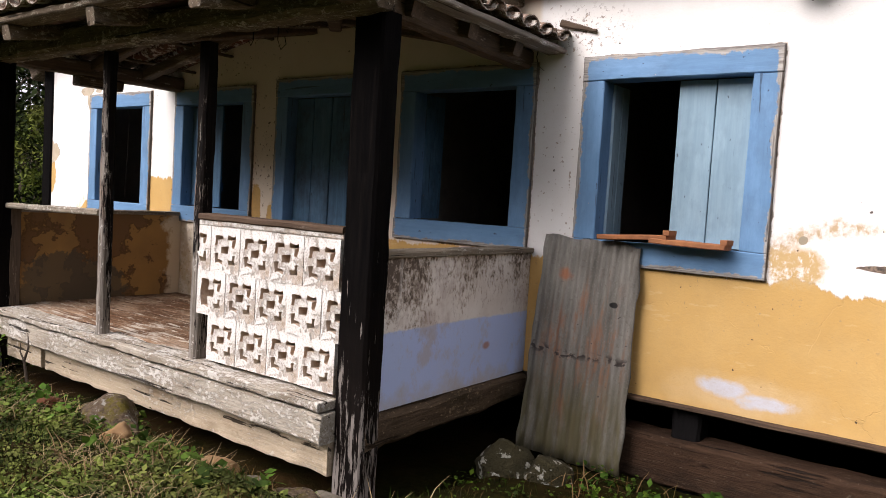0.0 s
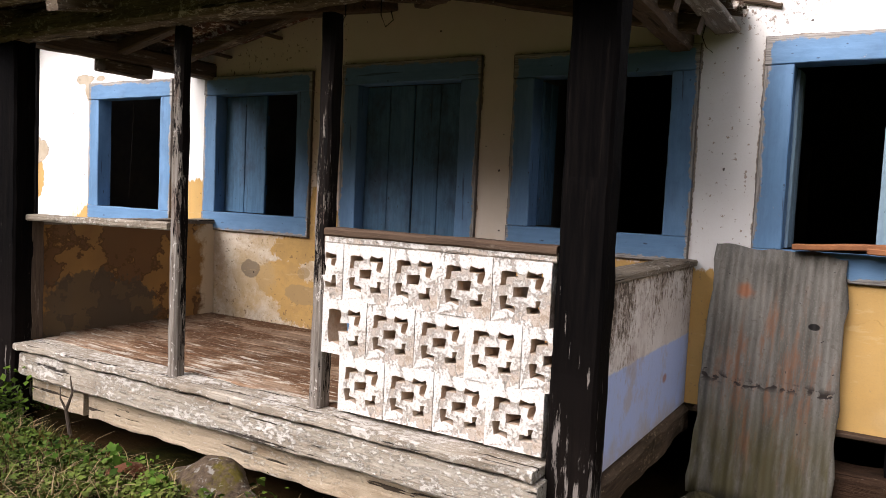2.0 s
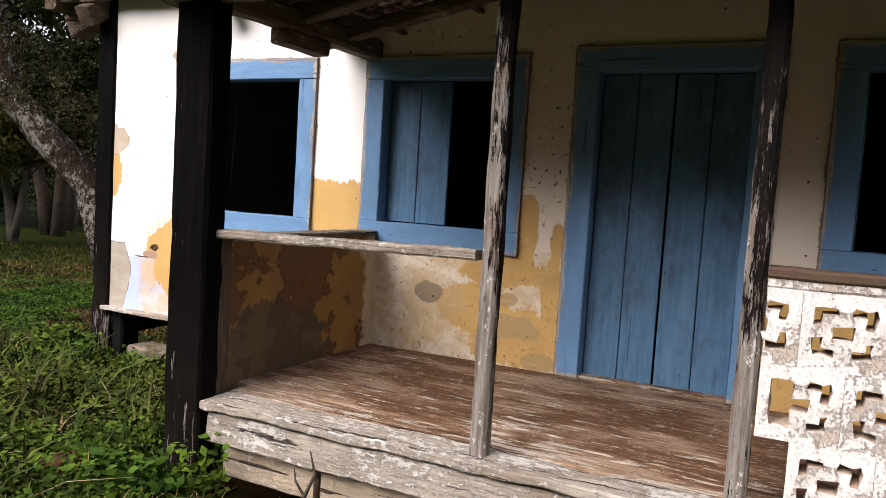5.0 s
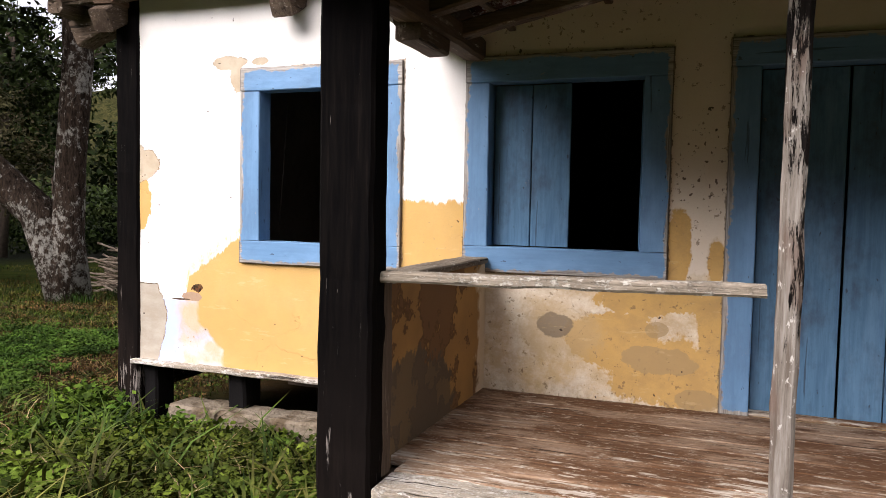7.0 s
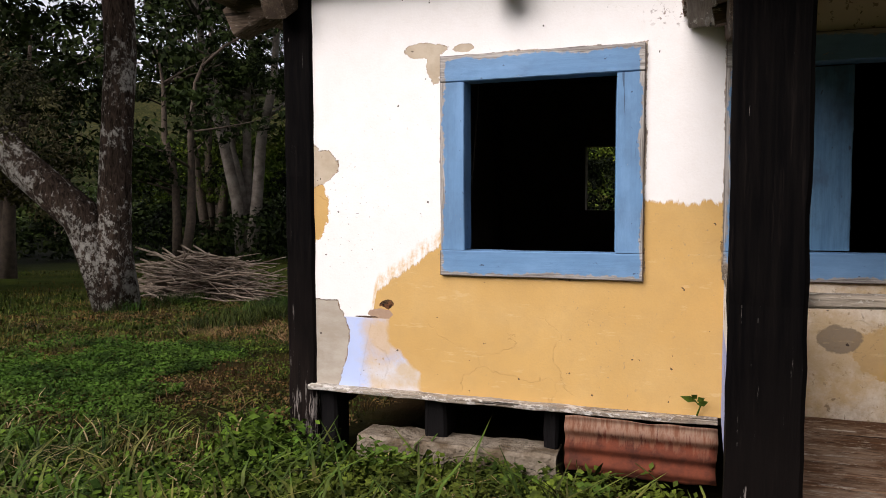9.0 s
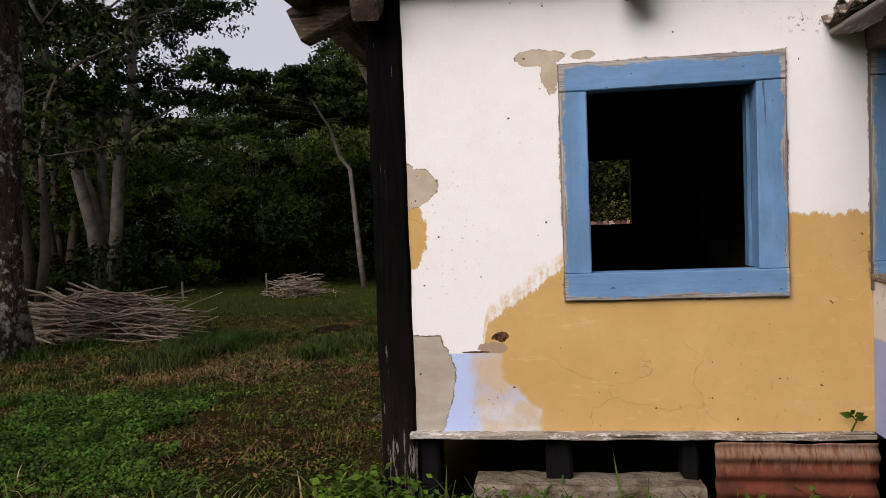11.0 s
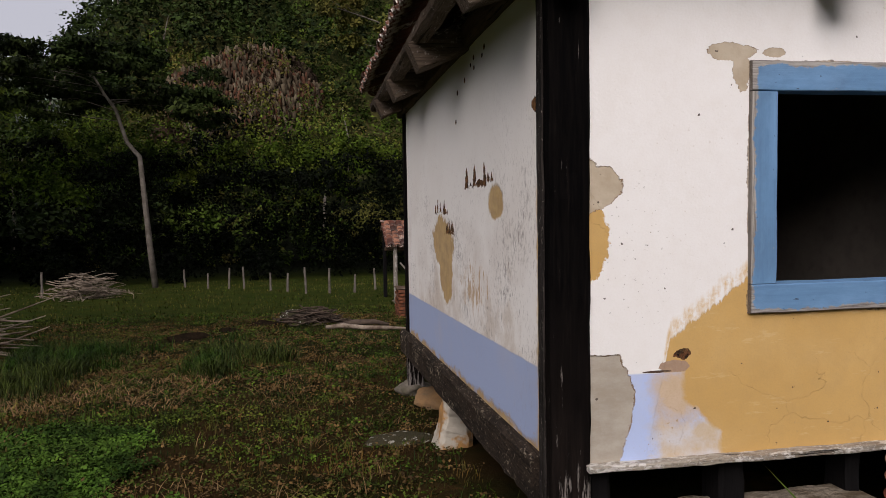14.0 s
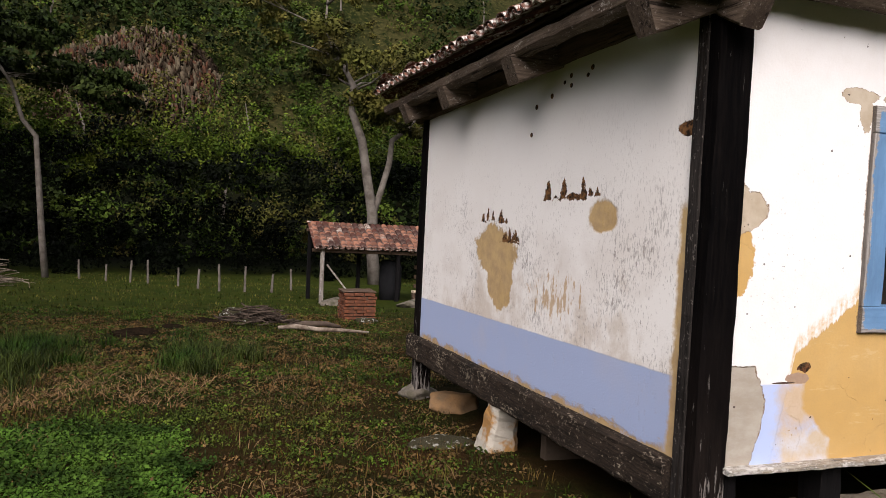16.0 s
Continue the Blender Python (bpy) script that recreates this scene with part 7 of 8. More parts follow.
gv, gf2, base = [], [], 0
for n, x0, x1, y0, y1, h, w in ((10000, -16, -7.4, 1.2, 5.0, 0.09, 0.009), (15000, -7.8, -1.0, 1.0, 3.1, 0.085, 0.007), (900, -2.8, 1.0, 3.0, 4.74, 0.07, 0.005), (26000, -19, -10.3, 3.5, 13, 0.07, 0.009), (15000, -26, -8, 10, 24, 0.075, 0.014), (16000, -20, 5, -8, 1.6, 0.08, 0.014)):
    x, y = scatter(n, x0, x1, y0, y1)
    pt = patchy(x, y, 0.6, 3.0)
    k = rng.uniform(-0.75, 0.6, len(x)) < pt + 0.55
    x, y, pt = x[k], y[k], pt[k]
    hh = h * rng.uniform(0.5, 1.5, len(x)) * (1 + 0.6 * pt)
    v, f = blades(x, y, hh, w * rng.uniform(0.6, 1.3, len(x)), 0.8)
    gv.append(v), gf2.append(f + base)
    base += len(v)
from_arrays("grass", np.concatenate(gv), np.concatenate(gf2), M_GRASS, "short uneven meadow grass", "grass")
x, y = scatter(19000, -34, 6, 20, 45)
x2, y2 = scatter(20000, -32, -15, -1, 15)
x, y = np.concatenate([x, x2]), np.concatenate([y, y2])
v, f = blades(x, y, rng.uniform(0.05, 0.14, len(x)), rng.uniform(0.015, 0.035, len(x)), 0.8)
from_arrays("lawn", v, f, M_LAWN, "grazed bright green grass round the meadow", "grass")
# dark tufts in the middle of the meadow
x, y = scatter(2300, -18.5, -12.4, 11.2, 15.8)
k = patchy(x, y, 0.6, 6.0) + 0.6 * patchy(x, y, 2.0, 1.0) > 0.14
x, y = np.repeat(x[k], 16), np.repeat(y[k], 16)
x, y = x + rng.normal(0, 0.10, len(x)), y + rng.normal(0, 0.10, len(y))
v, f = blades(x, y, rng.uniform(0.10, 0.34, len(x)), rng.uniform(0.007, 0.015, len(x)), 0.9)
from_arrays("meadow_tufts", v, f, grass_mat("dark_blades", (0.007, 0.022, 0.002), (0.024, 0.052, 0.005), (0.020, 0.026, 0.005)), "dark green tufts of taller grass", "grass")
# long arching blades in tufts
x, y = scatter(150, -15, -7.4, 0.8, 4.7)
x, y = np.repeat(x, 9) + rng.normal(0, 0.10, len(x) * 9), np.repeat(y, 9) + rng.normal(0, 0.10, len(y) * 9)
v, f = blades(x, y, rng.uniform(0.10, 0.40, len(x)) * rng.uniform(0.5, 1.0, len(x)), rng.uniform(0.006, 0.019, len(x)), 1.5)
from_arrays("tall_grass", v, f, M_LUSH, "arching tufts of long coarse grass", "grass")
# dry straw
x, y = scatter(26000, -22, 0, 0.8, 16)
k = patchy(x, y, 0.7, 8.0) + 0.5 * patchy(x, y, 3.0, 2.0) > 0.16
v, f = blades(x[k], y[k], rng.uniform(0.02, 0.10, int(k.sum())), np.full(int(k.sum()), 0.008), 3.0, 0.03)
from_arrays("dry_grass", v, f, plain("straw", (0.20, 0.13, 0.055), (0.085, 0.048, 0.019), 3), "flattened dry straw-coloured grass", "grass")


def weeds(n, x0, x1, y0, y1, size, height, keep=-0.1, seed=5.0):
    x, y = scatter(n, x0, x1, y0, y1)
    k = patchy(x, y, 0.8, seed) > keep
    x, y = x[k], y[k]
    per = 12
    hgt = np.repeat(rng.uniform(0.3, 1.0, len(x)) * height, per)
    px, py = np.repeat(x, per) + rng.normal(0, 0.05, len(x) * per), np.repeat(y, per) + rng.normal(0, 0.05, len(x) * per)
    pos = np.stack([px, py, ground_z(px, py) + hgt * rng.uniform(0.15, 1.0, len(px))], 1)
    return leaf_quads(pos, size * np.repeat(rng.uniform(0.45, 1.25, len(x)), per), 0.7, 0.55)


def patch(x, y, cx, cy, rx, ry):
    """Inside a ragged patch of ground."""
    return ((x - cx) / rx) ** 2 + ((y - cy) / ry) ** 2 + 2.6 * patchy(x, y, 1.3, 4.0) < 0.9


x, y = scatter(4200, -17, -11.5, 9.0, 12.4)
k = patch(x, y, -14.3, 10.9, 1.5, 0.8)
straw_v = blades(x[k], y[k], rng.uniform(0.02, 0.09, int(k.sum())), rng.uniform(0.006, 0.012, int(k.sum())), 3.0, 0.04)
from_arrays("straw_patch", *straw_v, plain("pale_straw", (0.27, 0.165, 0.075), (0.085, 0.045, 0.019), 9), "patch of pale trampled straw in the meadow", "straw")
def joined(name, lots, mat, label, category):
    """Several lots of leaves in one sheet of plants."""
    vs, fs, base = [], [], 0
    for v, f in lots:
        vs.append(v), fs.append(f + base)
        base += len(v)
    return from_arrays(name, np.concatenate(vs), np.concatenate(fs), mat, label, category)


joined("weeds", [weeds(2300, -10.6, -7.3, 2.4, 4.74, 0.054, 0.21, -0.35), weeds(4200, -15, -7.4, 1.6, 4.6, 0.050, 0.15, -0.40), 
                 weeds(700, -2.2, 0.5, 1.2, 3.0, 0.040, 0.10, -0.1), weeds(120, -2.7, 0.2, 3.4, 4.7, 0.040, 0.12, -0.1), weeds(240, -10.4, -8.4, 4.35, 4.74, 0.042, 0.24, -1), weeds(60, -8.4, -7.4, 4.45, 4.74, 0.05, 0.24, -1),
                 weeds(1500, -17, -11, 4.6, 11, 0.034, 0.07, 0.02, 11.0), weeds(34, -7.28, -6.85, 2.72, 2.94, 0.05, 0.5, -1), weeds(14, -5.3, -4.2, 2.75, 2.92, 0.045, 0.3, -1), weeds(160, -10.75, -10.2, 4.5, 4.85, 0.06, 0.40, -1)],
       M_WEED, "low broad-leaved weeds along the house", "weeds")
# a bright bed of fresh weeds in the meadow, and single broad-leaved plants by the walls
v, f = weeds(8200, -16.4, -12.0, 5.4, 9.1, 0.036, 0.12, -0.42, 1.0)
bed = v.reshape(-1, 4, 3)
keep = np.repeat(bed[:, 0, 0] + 0.32 * np.sin(bed[:, 0, 1] * 2.1) < -12.55 - 0.36 * (bed[:, 0, 1] - 6) + 0.5 * patchy(bed[:, 0, 0], bed[:, 0, 1], 1.6, 3.0), 4)
v = v[keep]
joined("fresh_weeds", [(v, np.arange(len(v)).reshape(-1, 4)), weeds(60, -7.55, -7.05, 2.55, 2.92, 0.075, 0.26, -1), weeds(46, -10.3, -9.3, 4.4, 4.78, 0.07, 0.30, -1), weeds(26, -8.9, -8.0, 4.4, 4.74, 0.065, 0.26, -1), weeds(70, -6.6, -3.2, 2.3, 2.8, 0.065, 0.16, -1), weeds(9, -2.0, -0.4, 4.2, 4.7, 0.06, 0.14, -1), weeds(260, -12.5, -7.6, 2.0, 4.4, 0.06, 0.14, -1)],
       M_FRESH, "fresh green broad-leaved weeds", "weeds")

# the yard before the porch: lighter mixed weeds, straw and fine turf
joined("yard_weeds", [weeds(5200, -7.9, -2.2, 1.0, 2.62, 0.036, 0.10, -0.40), weeds(1100, -7.2, -2.9, 2.45, 2.9, 0.034, 0.09, -0.15), weeds(3400, -7.6, -2.2, 1.0, 2.85, 0.028, 0.05, -0.7, 2.0)],
       leaf_mat("yard_leaves", (0.034, 0.060, 0.010), (0.105, 0.150, 0.030), (0.150, 0.130, 0.045), spread=2.8, dim=0.42), "mixed low weeds in the yard before the porch", "weeds")
x, y = scatter(7000, -7.8, -2.0, 1.0, 2.9)
k = patchy(x, y, 1.4, 8.0) > -0.1
v, f = blades(x[k], y[k], rng.uniform(0.02, 0.12, int(k.sum())), rng.uniform(0.004, 0.008, int(k.sum())), 2.2, 0.02)
from_arrays("yard_straw", v, f, plain("yard_straw_blades", (0.34, 0.26, 0.14), (0.17, 0.11, 0.05), 3), "dry pale grass among the yard's weeds", "grass")

# small leaves in the turf, green and withered
joined("turf_leaves", [weeds(4600, -19, -10.4, 3.5, 12.5, 0.032, 0.05, -0.45, 2.0), weeds(7600, -21, -8.2, 11.0, 24, 0.046, 0.06, -0.25, 2.0), weeds(4200, -15, -7.3, 1.6, 4.7, 0.040, 0.09, -0.7, 2.0), weeds(5200, -18, 4, -6, 1.5, 0.044, 0.07, -0.35, 2.0), weeds(150, -3.2, 0.2, 3.0, 4.7, 0.03, 0.05, -0.3, 2.0)], M_TURF, "fine low leaves in the meadow turf", "turf")
joined("withered_leaves", [weeds(4600, -19, -8.5, 2.0, 13.0, 0.034, 0.05, -0.2, 9.0), weeds(5200, -20, -8.5, 10.5, 21, 0.046, 0.06, -0.2, 9.0), weeds(1600, -7.8, -2.0, 0.8, 2.9, 0.030, 0.05, -0.2, 9.0), weeds(900, -10.2, -7.4, 2.6, 4.3, 0.034, 0.05, 0.0, 6.0)], M_WITHER, "withered brown leaves in the turf", "dead leaves")
# broad coarse blades, and pale dead ones lying among them
x, y = scatter(230, -14.5, -7.6, 1.6, 4.6)
x, y = np.repeat(x, 7) + rng.normal(0, 0.08, len(x) * 7), np.repeat(y, 7) + rng.normal(0, 0.08, len(y) * 7)
v, f = blades(x, y, rng.uniform(0.14, 0.42, len(x)), rng.uniform(0.014, 0.028, len(x)), 1.5)
from_arrays("coarse_grass", v, f, M_LUSH, "broad arching blades of coarse grass", "grass")
x, y = scatter(700, -15.5, -7.6, 1.2, 5.0)
v, f = blades(x, y, rng.uniform(0.05, 0.16, len(x)), rng.uniform(0.008, 0.018, len(x)), 2.6, 0.05)
from_arrays("dead_blades", v, f, plain("bleached_blades", (0.36, 0.28, 0.15), (0.20, 0.13, 0.06), 3), "bleached dead grass blades lying in the turf", "grass")

# ---- stones, earth and timber lying about ----
def mossy_mat():
    m = Mat("moss_and_stone", 0.95, 0, 0.08)
    a, b = m.noise(7, 7, 0.7), m.noise(34, 6, 0.75)
    c = m.mix(m.step(b, 0.36, 0.64), (0.060, 0.042, 0.028), (0.17, 0.125, 0.085))
    c = m.mix(m.mul(m.step(a, 0.50, 0.60), 0.9), c, m.mix(b, (0.085, 0.075, 0.012), (0.16, 0.125, 0.02)))
    c = m.mix(m.mul(m.step(m.noise(11, 6, 0.7, (1, 1, 1), (5, 5, 5)), 0.57, 0.61), 0.8), c, (0.34, 0.32, 0.28))
    return m.done(c, m.add(a, b), 1.0, 0.03)


M_MOSSY = mossy_mat()
M_OCHREST = plain("ochre_stone", (0.26, 0.145, 0.062), (0.15, 0.10, 0.055), 5, 0.95, 0.5, dist=0.02)
M_LICHEN = plain("lichened_stone", (0.042, 0.036, 0.017), (0.33, 0.32, 0.27), 13, 0.95, 0.9, dist=0.03, lo=0.575, hi=0.60)
for x, y, r, m_, lab, sd in ((-4.72, 2.70, (0.31, 0.20, 0.24), M_MOSSY, "mossy brown boulder by the porch", 1), (-4.33, 2.55, (0.12, 0.09, 0.13), M_OCHREST, "small ochre stone in the weeds", 2), (-5.25, 2.55, (0.12, 0.10, 0.10), M_EARTH, "reddish stone in the weeds", 3),
                             (-3.75, 2.86, (0.17, 0.12, 0.10), M_OCHREST, "flat ochre stone under the porch edge", 4), (-3.45, 2.86, (0.13, 0.10, 0.08), M_STONE, "grey stone under the porch edge", 5), (-3.05, 2.86, (0.16, 0.12, 0.11), M_MOSSY, "mossy stone beside the post foot", 6),
                             (-2.85, 3.0, (0.22, 0.18, 0.08), M_STONE, "flat stone under the post foot", 7), (-2.50, 4.25, (0.20, 0.16, 0.23), M_LICHEN, "boulder with white lichen by the leaning sheet", 8), (-2.22, 4.32, (0.16, 0.13, 0.17), M_LICHEN, "stone with white lichen by the leaning sheet", 9),
                             (-7.75, 2.60, (0.17, 0.15, 0.13), M_EARTH, "heap of red earth in the grass", 10), (-6.95, 2.38, (0.15, 0.14, 0.10), M_EARTH, "heap of red earth in the grass", 11),
                             (-10.9, 8.05, (0.30, 0.18, 0.07), M_LICHEN, "flat mossy stone in the grass", 12), (-10.45, 10.3, (0.24, 0.22, 0.16), M_STONE, "rough stone under the rear corner post", 13), (-10.25, 9.55, (0.30, 0.25, 0.2), M_OCHREST, "ochre stone under the ground beam", 14),
                             (-12.25, 19.7, (0.30, 0.22, 0.26), M_LICHEN, "weathered grey stump mound in the meadow", 15), (-12.0, 18.7, (0.16, 0.14, 0.14), M_LICHEN, "pale stone beside the stump mound", 16), (-6.0, 25.2, (0.55, 0.4, 0.28), M_STONE, "pale stone beside the shed", 17), (-8.3, 26.5, (0.7, 0.4, 0.25), M_STONE, "heap of grey stones by the shed", 18), (-9.1, 18.9, (0.28, 0.18, 0.14), M_LICHEN, "stone at the foot of the brick well", 19)):
    solo("stone", rock(on_ground(x, y, 0.25 * r[2]), r, sd * 3.7), m_, lab, "stone", smooth=True)
for x, y, rx, ry in ((-12.75, 19.0, 0.55, 0.45), (-13.45, 17.6, 0.42, 0.40), (-14.2, 16.7, 0.5, 0.25)):
    bm = rock(on_ground(x, y, -0.06), (rx, ry, 0.16), x, 1.0)
    solo("ash_patch", bm, plain("ash_soil", (0.024, 0.016, 0.010), (0.012, 0.009, 0.006), 6, 0.98, 1.0, spec=0.0, dist=0.05), "patch of dark ash and soil in the grass", "ash", smooth=True)
g0 = on_ground(-11.45, 17.1, 0.09)
solo("log", tube([g0, g0 + Vector((0.35, -0.05, 0.03)), g0 + Vector((0.8, -0.25, 0.0)), g0 + Vector((1.25, -0.5, 0.01)), g0 + Vector((1.8, -0.7, 0.0))], [0.035, 0.055, 0.05, 0.04, 0.02], 9, None, 0.5), M_STICK, "pale fallen log lying in the meadow", "log", smooth=True)
g0 = on_ground(-11.2, 17.6, 0.09)
solo("log", tube([g0, g0 + Vector((0.4, -0.05, 0.05)), g0 + Vector((0.85, -0.1, 0.05)), g0 + Vector((1.15, -0.2, 0))], [0.04, 0.065, 0.06, 0.03], 9, None, 0.5), M_ROT, "brown split log lying beside the pale one", "log", smooth=True)
pier = beam((-10.46, 7.78, -0.5), (-10.38, 7.74, 0.05), 0.36, 0.34, 14, 0.03, 0.05, (0, 1, 0), 0.72)
solo("stone_pier", pier, plain("whitened_stone", (0.40, 0.36, 0.29), (0.34, 0.18, 0.06), 2.2, 0.95, 0.6, dist=0.02, lo=0.46, hi=0.52), "pale and ochre stone pier under the ground beam", "pier", smooth=False)

STICKS = []
for i in range(8):
    bm = tube([(-0.5, 0, 0), (-0.2, random.uniform(-0.04, 0.04), random.uniform(-0.03, 0.03)), (0.15, random.uniform(-0.05, 0.05), random.uniform(-0.03, 0.03)), (0.5, random.uniform(-0.03, 0.03), 0)], [0.012, 0.011, 0.009, 0.004], 5)
    STICKS.append(mesh_of("stick", bm, M_STICK, True))


def brush_pile(x, y, n, lx, ly, h, length, label, turn, sticks=STICKS, tangle=13):
    t = thing("brush_pile", on_ground(x, y), label, "brush pile")
    g = random.Random(int(-x * 10))
    for i in range(n):
        k = g.random()
        z = h * (1 - k * k) * g.uniform(0.15, 1.0)
        ob = new("stick", sticks[i % 8])
        ob.parent = t
        s = length * g.uniform(0.5, 1.2)
        ob.matrix_local = pose(g.gauss(0, lx * 0.5) * (1 - z / h * 0.5), g.gauss(0, ly * 0.4), max(0.03, z), g.uniform(-20, 20), g.gauss(0, 9), turn + g.gauss(0, tangle)) @ Matrix.Diagonal((s, 1.6 + s * 0.3, 1.6 + s * 0.3, 1))
    return t


brush_pile(-19.2, 15.6, 380, 1.7, 1.0, 1.1, 2.4, "pile of dry pale sticks and branches in the grass", -12)
ROTTEN = []
for me in STICKS:
    me = me.copy()
    me.materials[0] = M_ROT
    ROTTEN.append(me)
brush_pile(-11.6, 18.9, 130, 0.8, 0.6, 0.34, 0.6, "low heap of rotten branches in the meadow", -25, ROTTEN)
brush_pile(-21.0, 34.0, 150, 1.5, 1.2, 1.1, 1.5, "tangled grey pile of dry branches near the fence", 20, STICKS, 70)

# ---- fence ----
fence = thing("fence", on_ground(-13, 36), "row of grey split fence posts", "fence")
for i, (x, y) in enumerate(((-26.06, 32.5), (-23.4, 36.0), (-18.15, 40.85), (-16.86, 39.65), (-15.72, 38.47), (-14.89, 37.26), (-13.6, 35.8), (-12.8, 34.32), (-11.98, 32.96), (-11.01, 32.42), (-10.0, 31.9), (-8.99, 33.55))):
    a = on_ground(x, y, -0.1)
    part("post", beam(a, a + Vector((0.05 * math.sin(i * 2.1), 0, 1.05 + 0.2 * math.sin(i * 1.7))), 0.10, 0.09, 6, 0.016, 0.02, (0, 1, 0), 0.8), M_PALEBARK, fence)

# ---- open shed and brick well ----
shed = thing("shed", on_ground(-6.8, 27.8), "open shed with a sagging clay tile roof on thin posts", "shed")
sz0, sz1, sy0, sy1, sx0, sx1 = 0.36, 1.18, 27.1, 28.8, -9.15, -3.6
for x, y, m_ in ((-8.78, 27.35, "greyz"), (-7.2, 28.6, "blackz"), (-6.0, 27.4, "blackz"), (-3.9, 27.4, "blackz"), (-9.0, 28.9, "blackz")):
    a = on_ground(x, y, -0.1)
    part("post", beam(a, (x, y, 0.45 if y < 28 else 1.05), 0.14, 0.14, 8, 0.012, 0.02, (0, 1, 0)), WOOD[m_], shed)
part("brace", beam((-8.6, 27.4, -0.15), (-7.7, 27.4, -1.25), 0.06, 0.06, 5, 0.005, 0.01), WOOD["greyx"], shed)
part("eave_beam", beam((sx0, sy0 + 0.25, 0.36), (sx1, sy0 + 0.25, 0.30), 0.12, 0.12, 14, 0.01, 0.02), WOOD["brownx"], shed)
part("ridge_beam", beam((sx0, sy1, 1.02), (sx1, sy1, 1.0), 0.12, 0.12, 14, 0.01, 0.02), WOOD["brownx"], shed)
for i in range(7):
    x = sx0 + 0.2 + i * 0.85
    part("rafter", beam((x, sy0, 0.40), (x, sy1, 1.08), 0.08, 0.06, 4, 0.005, 0.01), WOOD["browny"], shed)
ss = (sz1 - sz0) / (sy1 - sy0)
tile_field("shed_roof", "reddish clay tiles with pale lichen on the shed", (sx0, sy0, sz0 + 0.04), (1, 0, 0), (0, 1, ss), sx1 - sx0, lambda x, v: True, 5, 5, pair=(SHED_COVER, SHED_CHANNEL))
for i in range(14):
    ob = new("ridge_tile", COVER)
    ob.parent = shed
    ob.matrix_local = Matrix.Translation(Vector((sx0 + 0.4 * i, sy1 + 0.1, sz1 + 0.06 + 0.05 * math.cos(i * 0.5))) - shed.location) @ Matrix.Rotation(-math.pi / 2, 4, "Z")
tile_field("shed_roof_back", "reddish clay tiles on the shed's far slope", (sx1, 2 * sy1 - sy0 + 0.2, sz0 + 0.04), (-1, 0, 0), (0, -1, ss), sx1 - sx0, lambda x, v: True, 5)
for i in range(3):
    solo("rail_board", beam((-5.1, 28.3, -0.95 + i * 0.36), (-3.6, 28.3, -0.93 + i * 0.36), 0.05, 0.15, 6, 0.006, 0.01), WOOD["brownx"], "dark horizontal board of a pen in the shed", "board", "pen boards")
bench = thing("bench", on_ground(-5.0, 26.4), "low bench of a worn plank on two blocks beside the shed", "bench")
gb = on_ground(-5.0, 26.4).z
part("plank", beam((-5.7, 26.4, gb + 0.42), (-4.2, 26.4, gb + 0.42), 0.4, 0.07, 8, 0.008, 0.015), WOOD["skirtx"], bench)
for x in (-5.6, -4.4):
    part("block", beam((x, 26.4, gb - 0.05), (x, 26.4, gb + 0.39), 0.22, 0.22, 4, 0.01, 0.02, (0, 1, 0)), WOOD["brownz"], bench)
tank = tube([(-6.0, 28.4, float(ground_z(-6.0, 28.4)) - 0.05), (-6.0, 28.4, -0.9), (-6.0, 28.4, -0.25), (-6.0, 28.4, 0.0)], [0.38, 0.42, 0.42, 0.36], 18)
solo("water_butt", tank, plain("black_plastic", (0.008, 0.008, 0.009), (0.014, 0.014, 0.015), 4, 0.85), "black water butt under the shed roof", "water butt", smooth=True)

WELL = Vector((-9.22, 19.6, 0))
well = thing("brick_well", on_ground(WELL.x, WELL.y), "square well of worn red bricks with a thin lid", "well")
wz = float(ground_z(WELL.x, WELL.y)) - 0.05
part("core", box(WELL.x - 0.33, WELL.x + 0.33, WELL.y - 0.33, WELL.y + 0.33, wz, wz + 0.72), M_MORTAR, well)
BR = mesh_of("brick", beam((-0.115, 0, 0), (0.115, 0, 0), 0.10, 0.065, 1, 0.004, 0.006), M_BRICK)
for r in range(9):
    for side in range(4):
        for q in range(3):
            ob = new("brick", BR)
            ob.parent = well
            u = -0.25 + q * 0.25 + (0.05 if r % 2 else -0.03)
            p = Vector((u + random.uniform(-0.015, 0.015), -0.33 + random.uniform(-0.03, 0.012), random.uniform(-0.008, 0.008)))
            ob.matrix_local = Matrix.Rotation(side * math.pi / 2, 4, "Z") @ Matrix.Translation(p + Vector((0, 0, 0.01 + r * 0.083)))
part("lid", beam((WELL.x - 0.42, WELL.y, wz + 0.79), (WELL.x + 0.40, WELL.y, wz + 0.79), 0.74, 0.03, 8, 0.018, 0.012), WOOD["brownx"], well, "brown weathered plank lid")

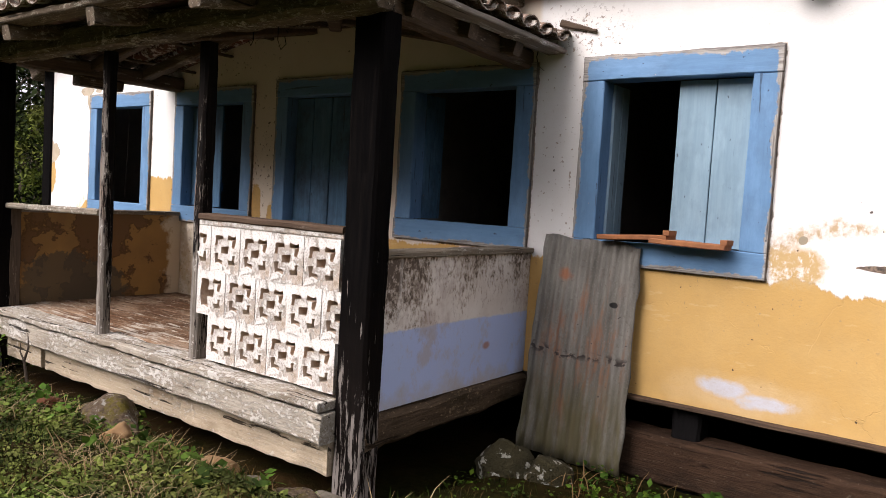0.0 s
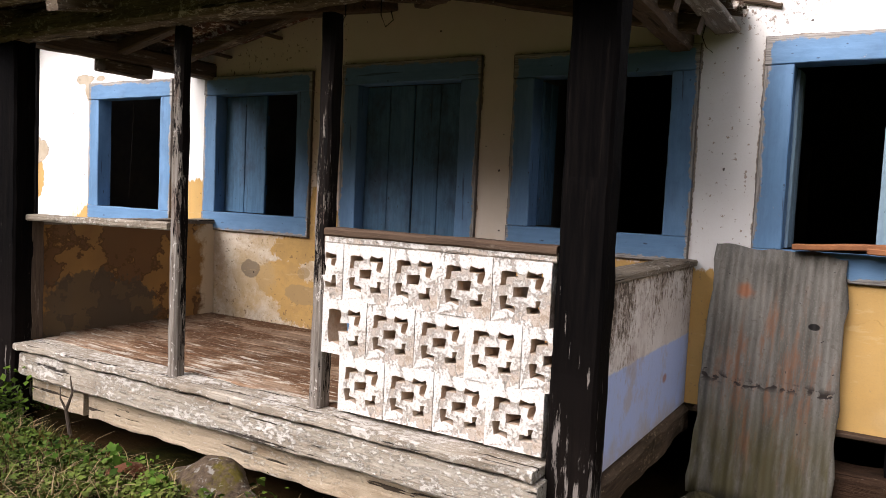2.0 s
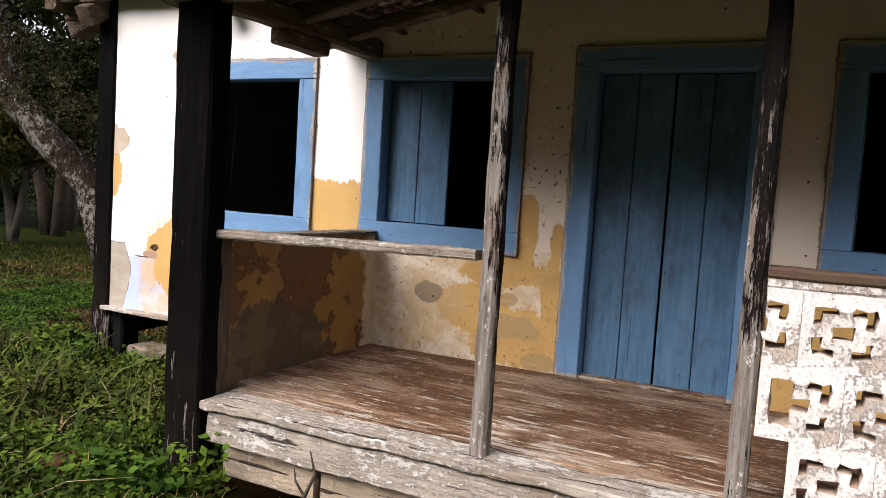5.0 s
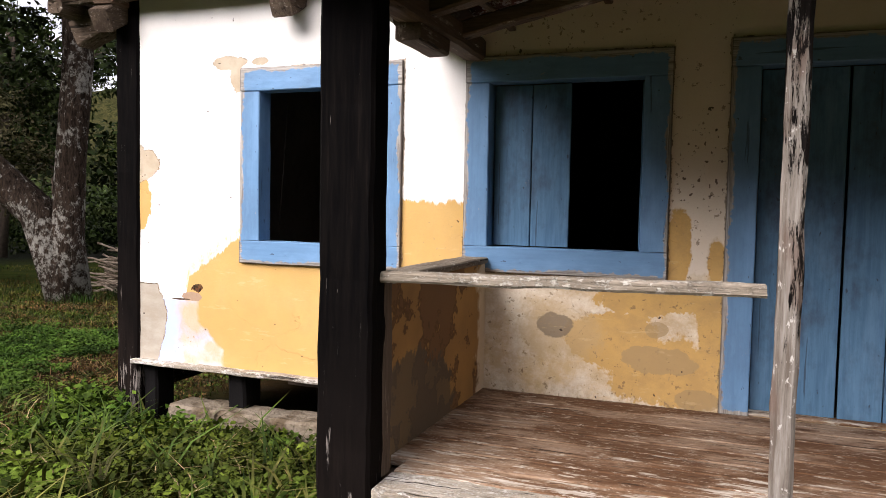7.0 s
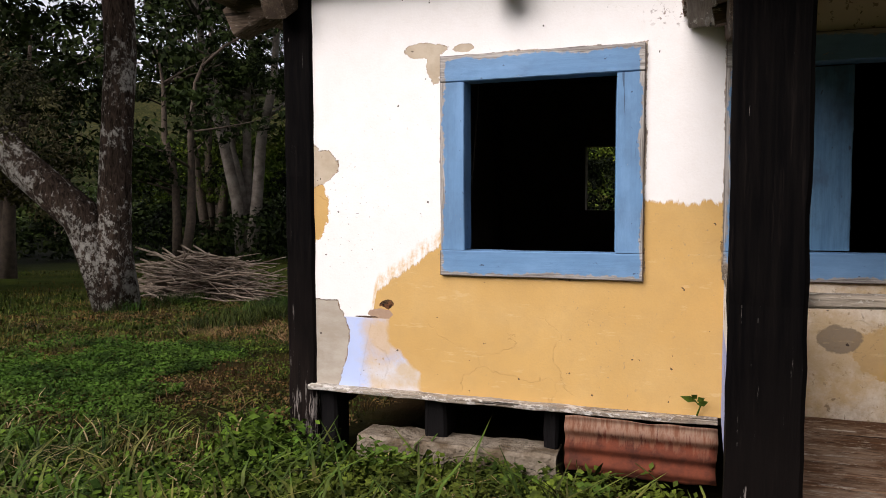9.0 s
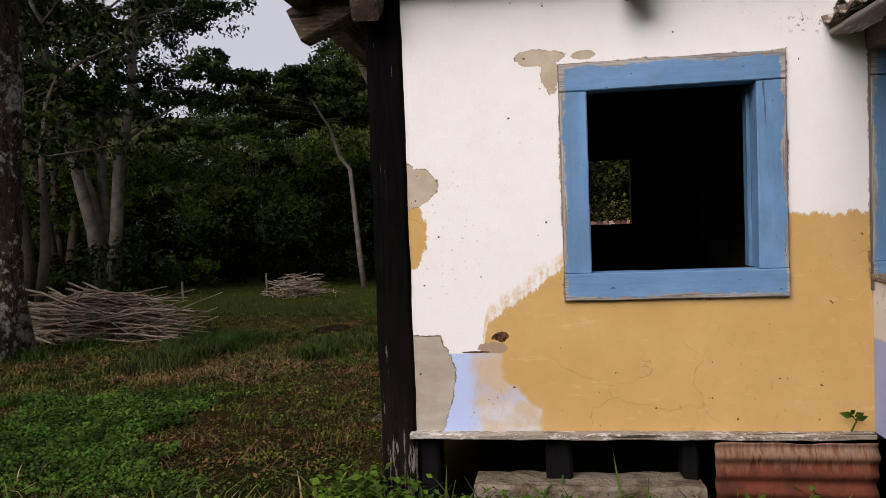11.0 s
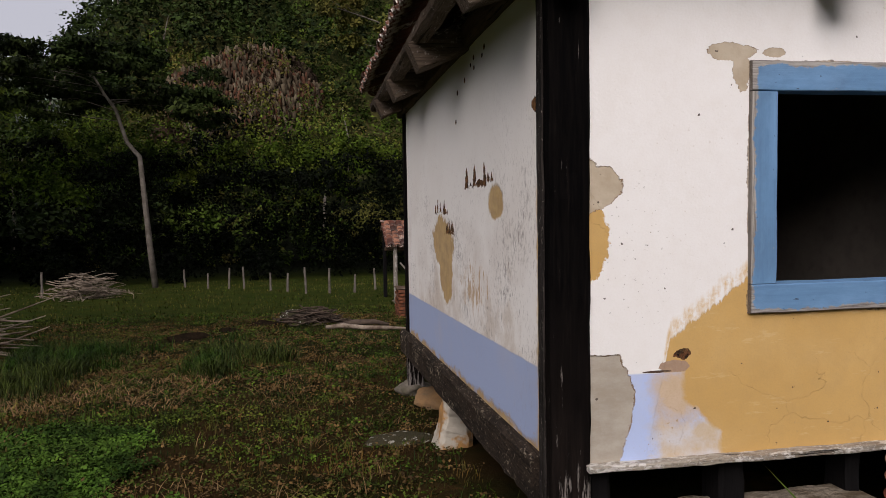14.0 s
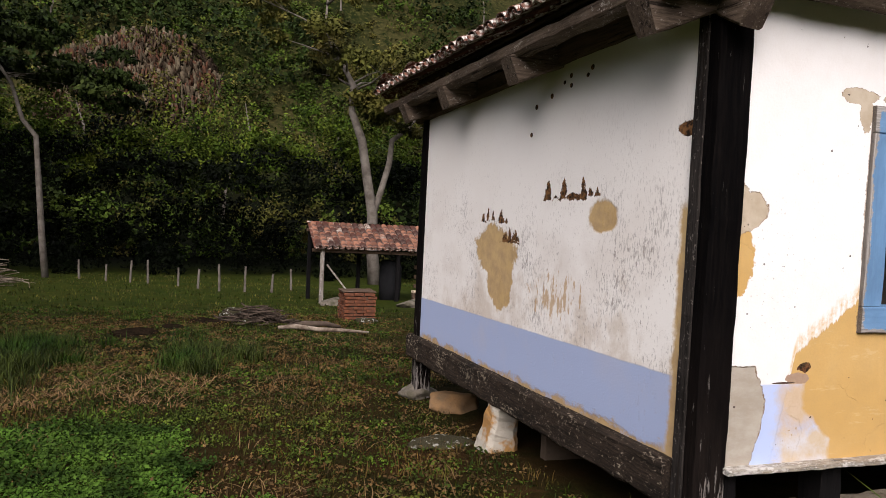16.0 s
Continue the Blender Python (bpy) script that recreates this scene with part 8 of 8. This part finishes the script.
# ---- small things on the house ----
for a, b, lab in (((-2.20, 4.845, 1.425), (-1.70, 4.80, 1.455), "broken terracotta slab lying on the window sill"), ((-1.82, 4.80, 1.43), (-1.33, 4.79, 1.42), "terracotta slab lying on the window sill")):
    bm = beam(a, b, 0.15, 0.035, 8, 0.003, 0.006)
    beam(Vector(b) + Vector((-0.03, 0, 0.03)), Vector(b) + Vector((0.01, 0, 0.03)), 0.15, 0.035, 2, 0.002, 0.004, bm=bm)
    solo("terracotta_slab", bm, M_ORANGE, lab, "tile", "slabs on the sill")
solo("timber_stub", beam((-2.66, FY - 0.012, 2.945), (-2.37, FY - 0.02, 2.865), 0.05, 0.05, 8, 0.010, 0.008, (0, 0, 1), 0.5), WOOD["oldx"], "broken brown timber stub set in the wall", "timber")
solo("hanging_twig", tube([(-2.80, 4.84, 2.80), (-2.82, 4.84, 2.70), (-2.79, 4.83, 2.63), (-2.75, 4.84, 2.60)], [0.005, 0.004, 0.003, 0.003], 5), M_BARKD, "dry twig hanging from the porch eave", "twig")
hook = tube([(-4.7, 4.0, 2.95), (-4.7, 4.0, 2.80), (-4.66, 4.0, 2.72), (-4.60, 4.0, 2.76), (-4.62, 4.0, 2.82)], [0.004] * 5, 5)
solo("wire_hook", hook, WOOD["blackz"], "bent black wire hanging from the porch roof", "hook")
hook = tube([(-5.0, 4.0, 2.93), (-5.0, 4.0, 2.82), (-5.03, 4.0, 2.78), (-5.06, 4.0, 2.82)], [0.004] * 4, 5)
solo("wire_hook", hook, WOOD["blackz"], "bent black wire hanging from the porch roof", "hook")
solo("beam_block", beam((-7.33, 3.75, EZ - 0.03), (-7.33, 4.2, EZ - 0.03), 0.14, 0.10, 5, 0.008, 0.012), WOOD["oldy"], "short timber block under the porch side beam", "block")
sprout = thing("sprout", (-7.52, FY - 0.02, 0.40), "small green sprout growing from the wall's foot", "plant")
part("stem", tube([(-7.52, FY - 0.02, 0.37), (-7.50, FY - 0.05, 0.44), (-7.54, FY - 0.08, 0.48)], [0.006, 0.005, 0.003], 5), M_WEED, sprout)
for i, (dx, dz, rot) in enumerate(((0.06, 0.06, 20), (-0.09, 0.10, 160), (-0.03, 0.13, 100), (0.04, 0.10, 50))):
    bm = bmesh.new()
    a = Vector((-7.52, FY - 0.07, 0.42 + dz * 0.5))
    d = Vector((dx, -0.03, 0.03))
    q = d.cross(Vector((0, 1, 0))).normalized() * 0.022
    bm.faces.new([bm.verts.new(p) for p in (a, a + d * 0.5 + q, a + d * 1.1, a + d * 0.5 - q)])
    part("leaf", bm, M_WEED, sprout)
twig = tube([(-6.33, 2.90, -0.10), (-6.35, 2.88, 0.08), (-6.30, 2.89, 0.2), (-6.34, 2.90, 0.31)], [0.014, 0.012, 0.008, 0.003], 6)
tube([(-6.35, 2.88, 0.08), (-6.40, 2.87, 0.15), (-6.42, 2.88, 0.22)], [0.009, 0.006, 0.003], 5, twig)
solo("dry_twig", twig, M_BARKD, "dead brown stem standing against the skirt board", "twig")
solo("rope", tube([(-9.05, FY + 0.42, 3.18), (-9.06, FY + 0.43, 2.4), (-9.10, FY + 0.44, 1.95), (-9.15, FY + 0.45, 1.4)], [0.004] * 4, 6), M_BARKD, "thin brown rope hanging inside the open window", "rope", smooth=True)
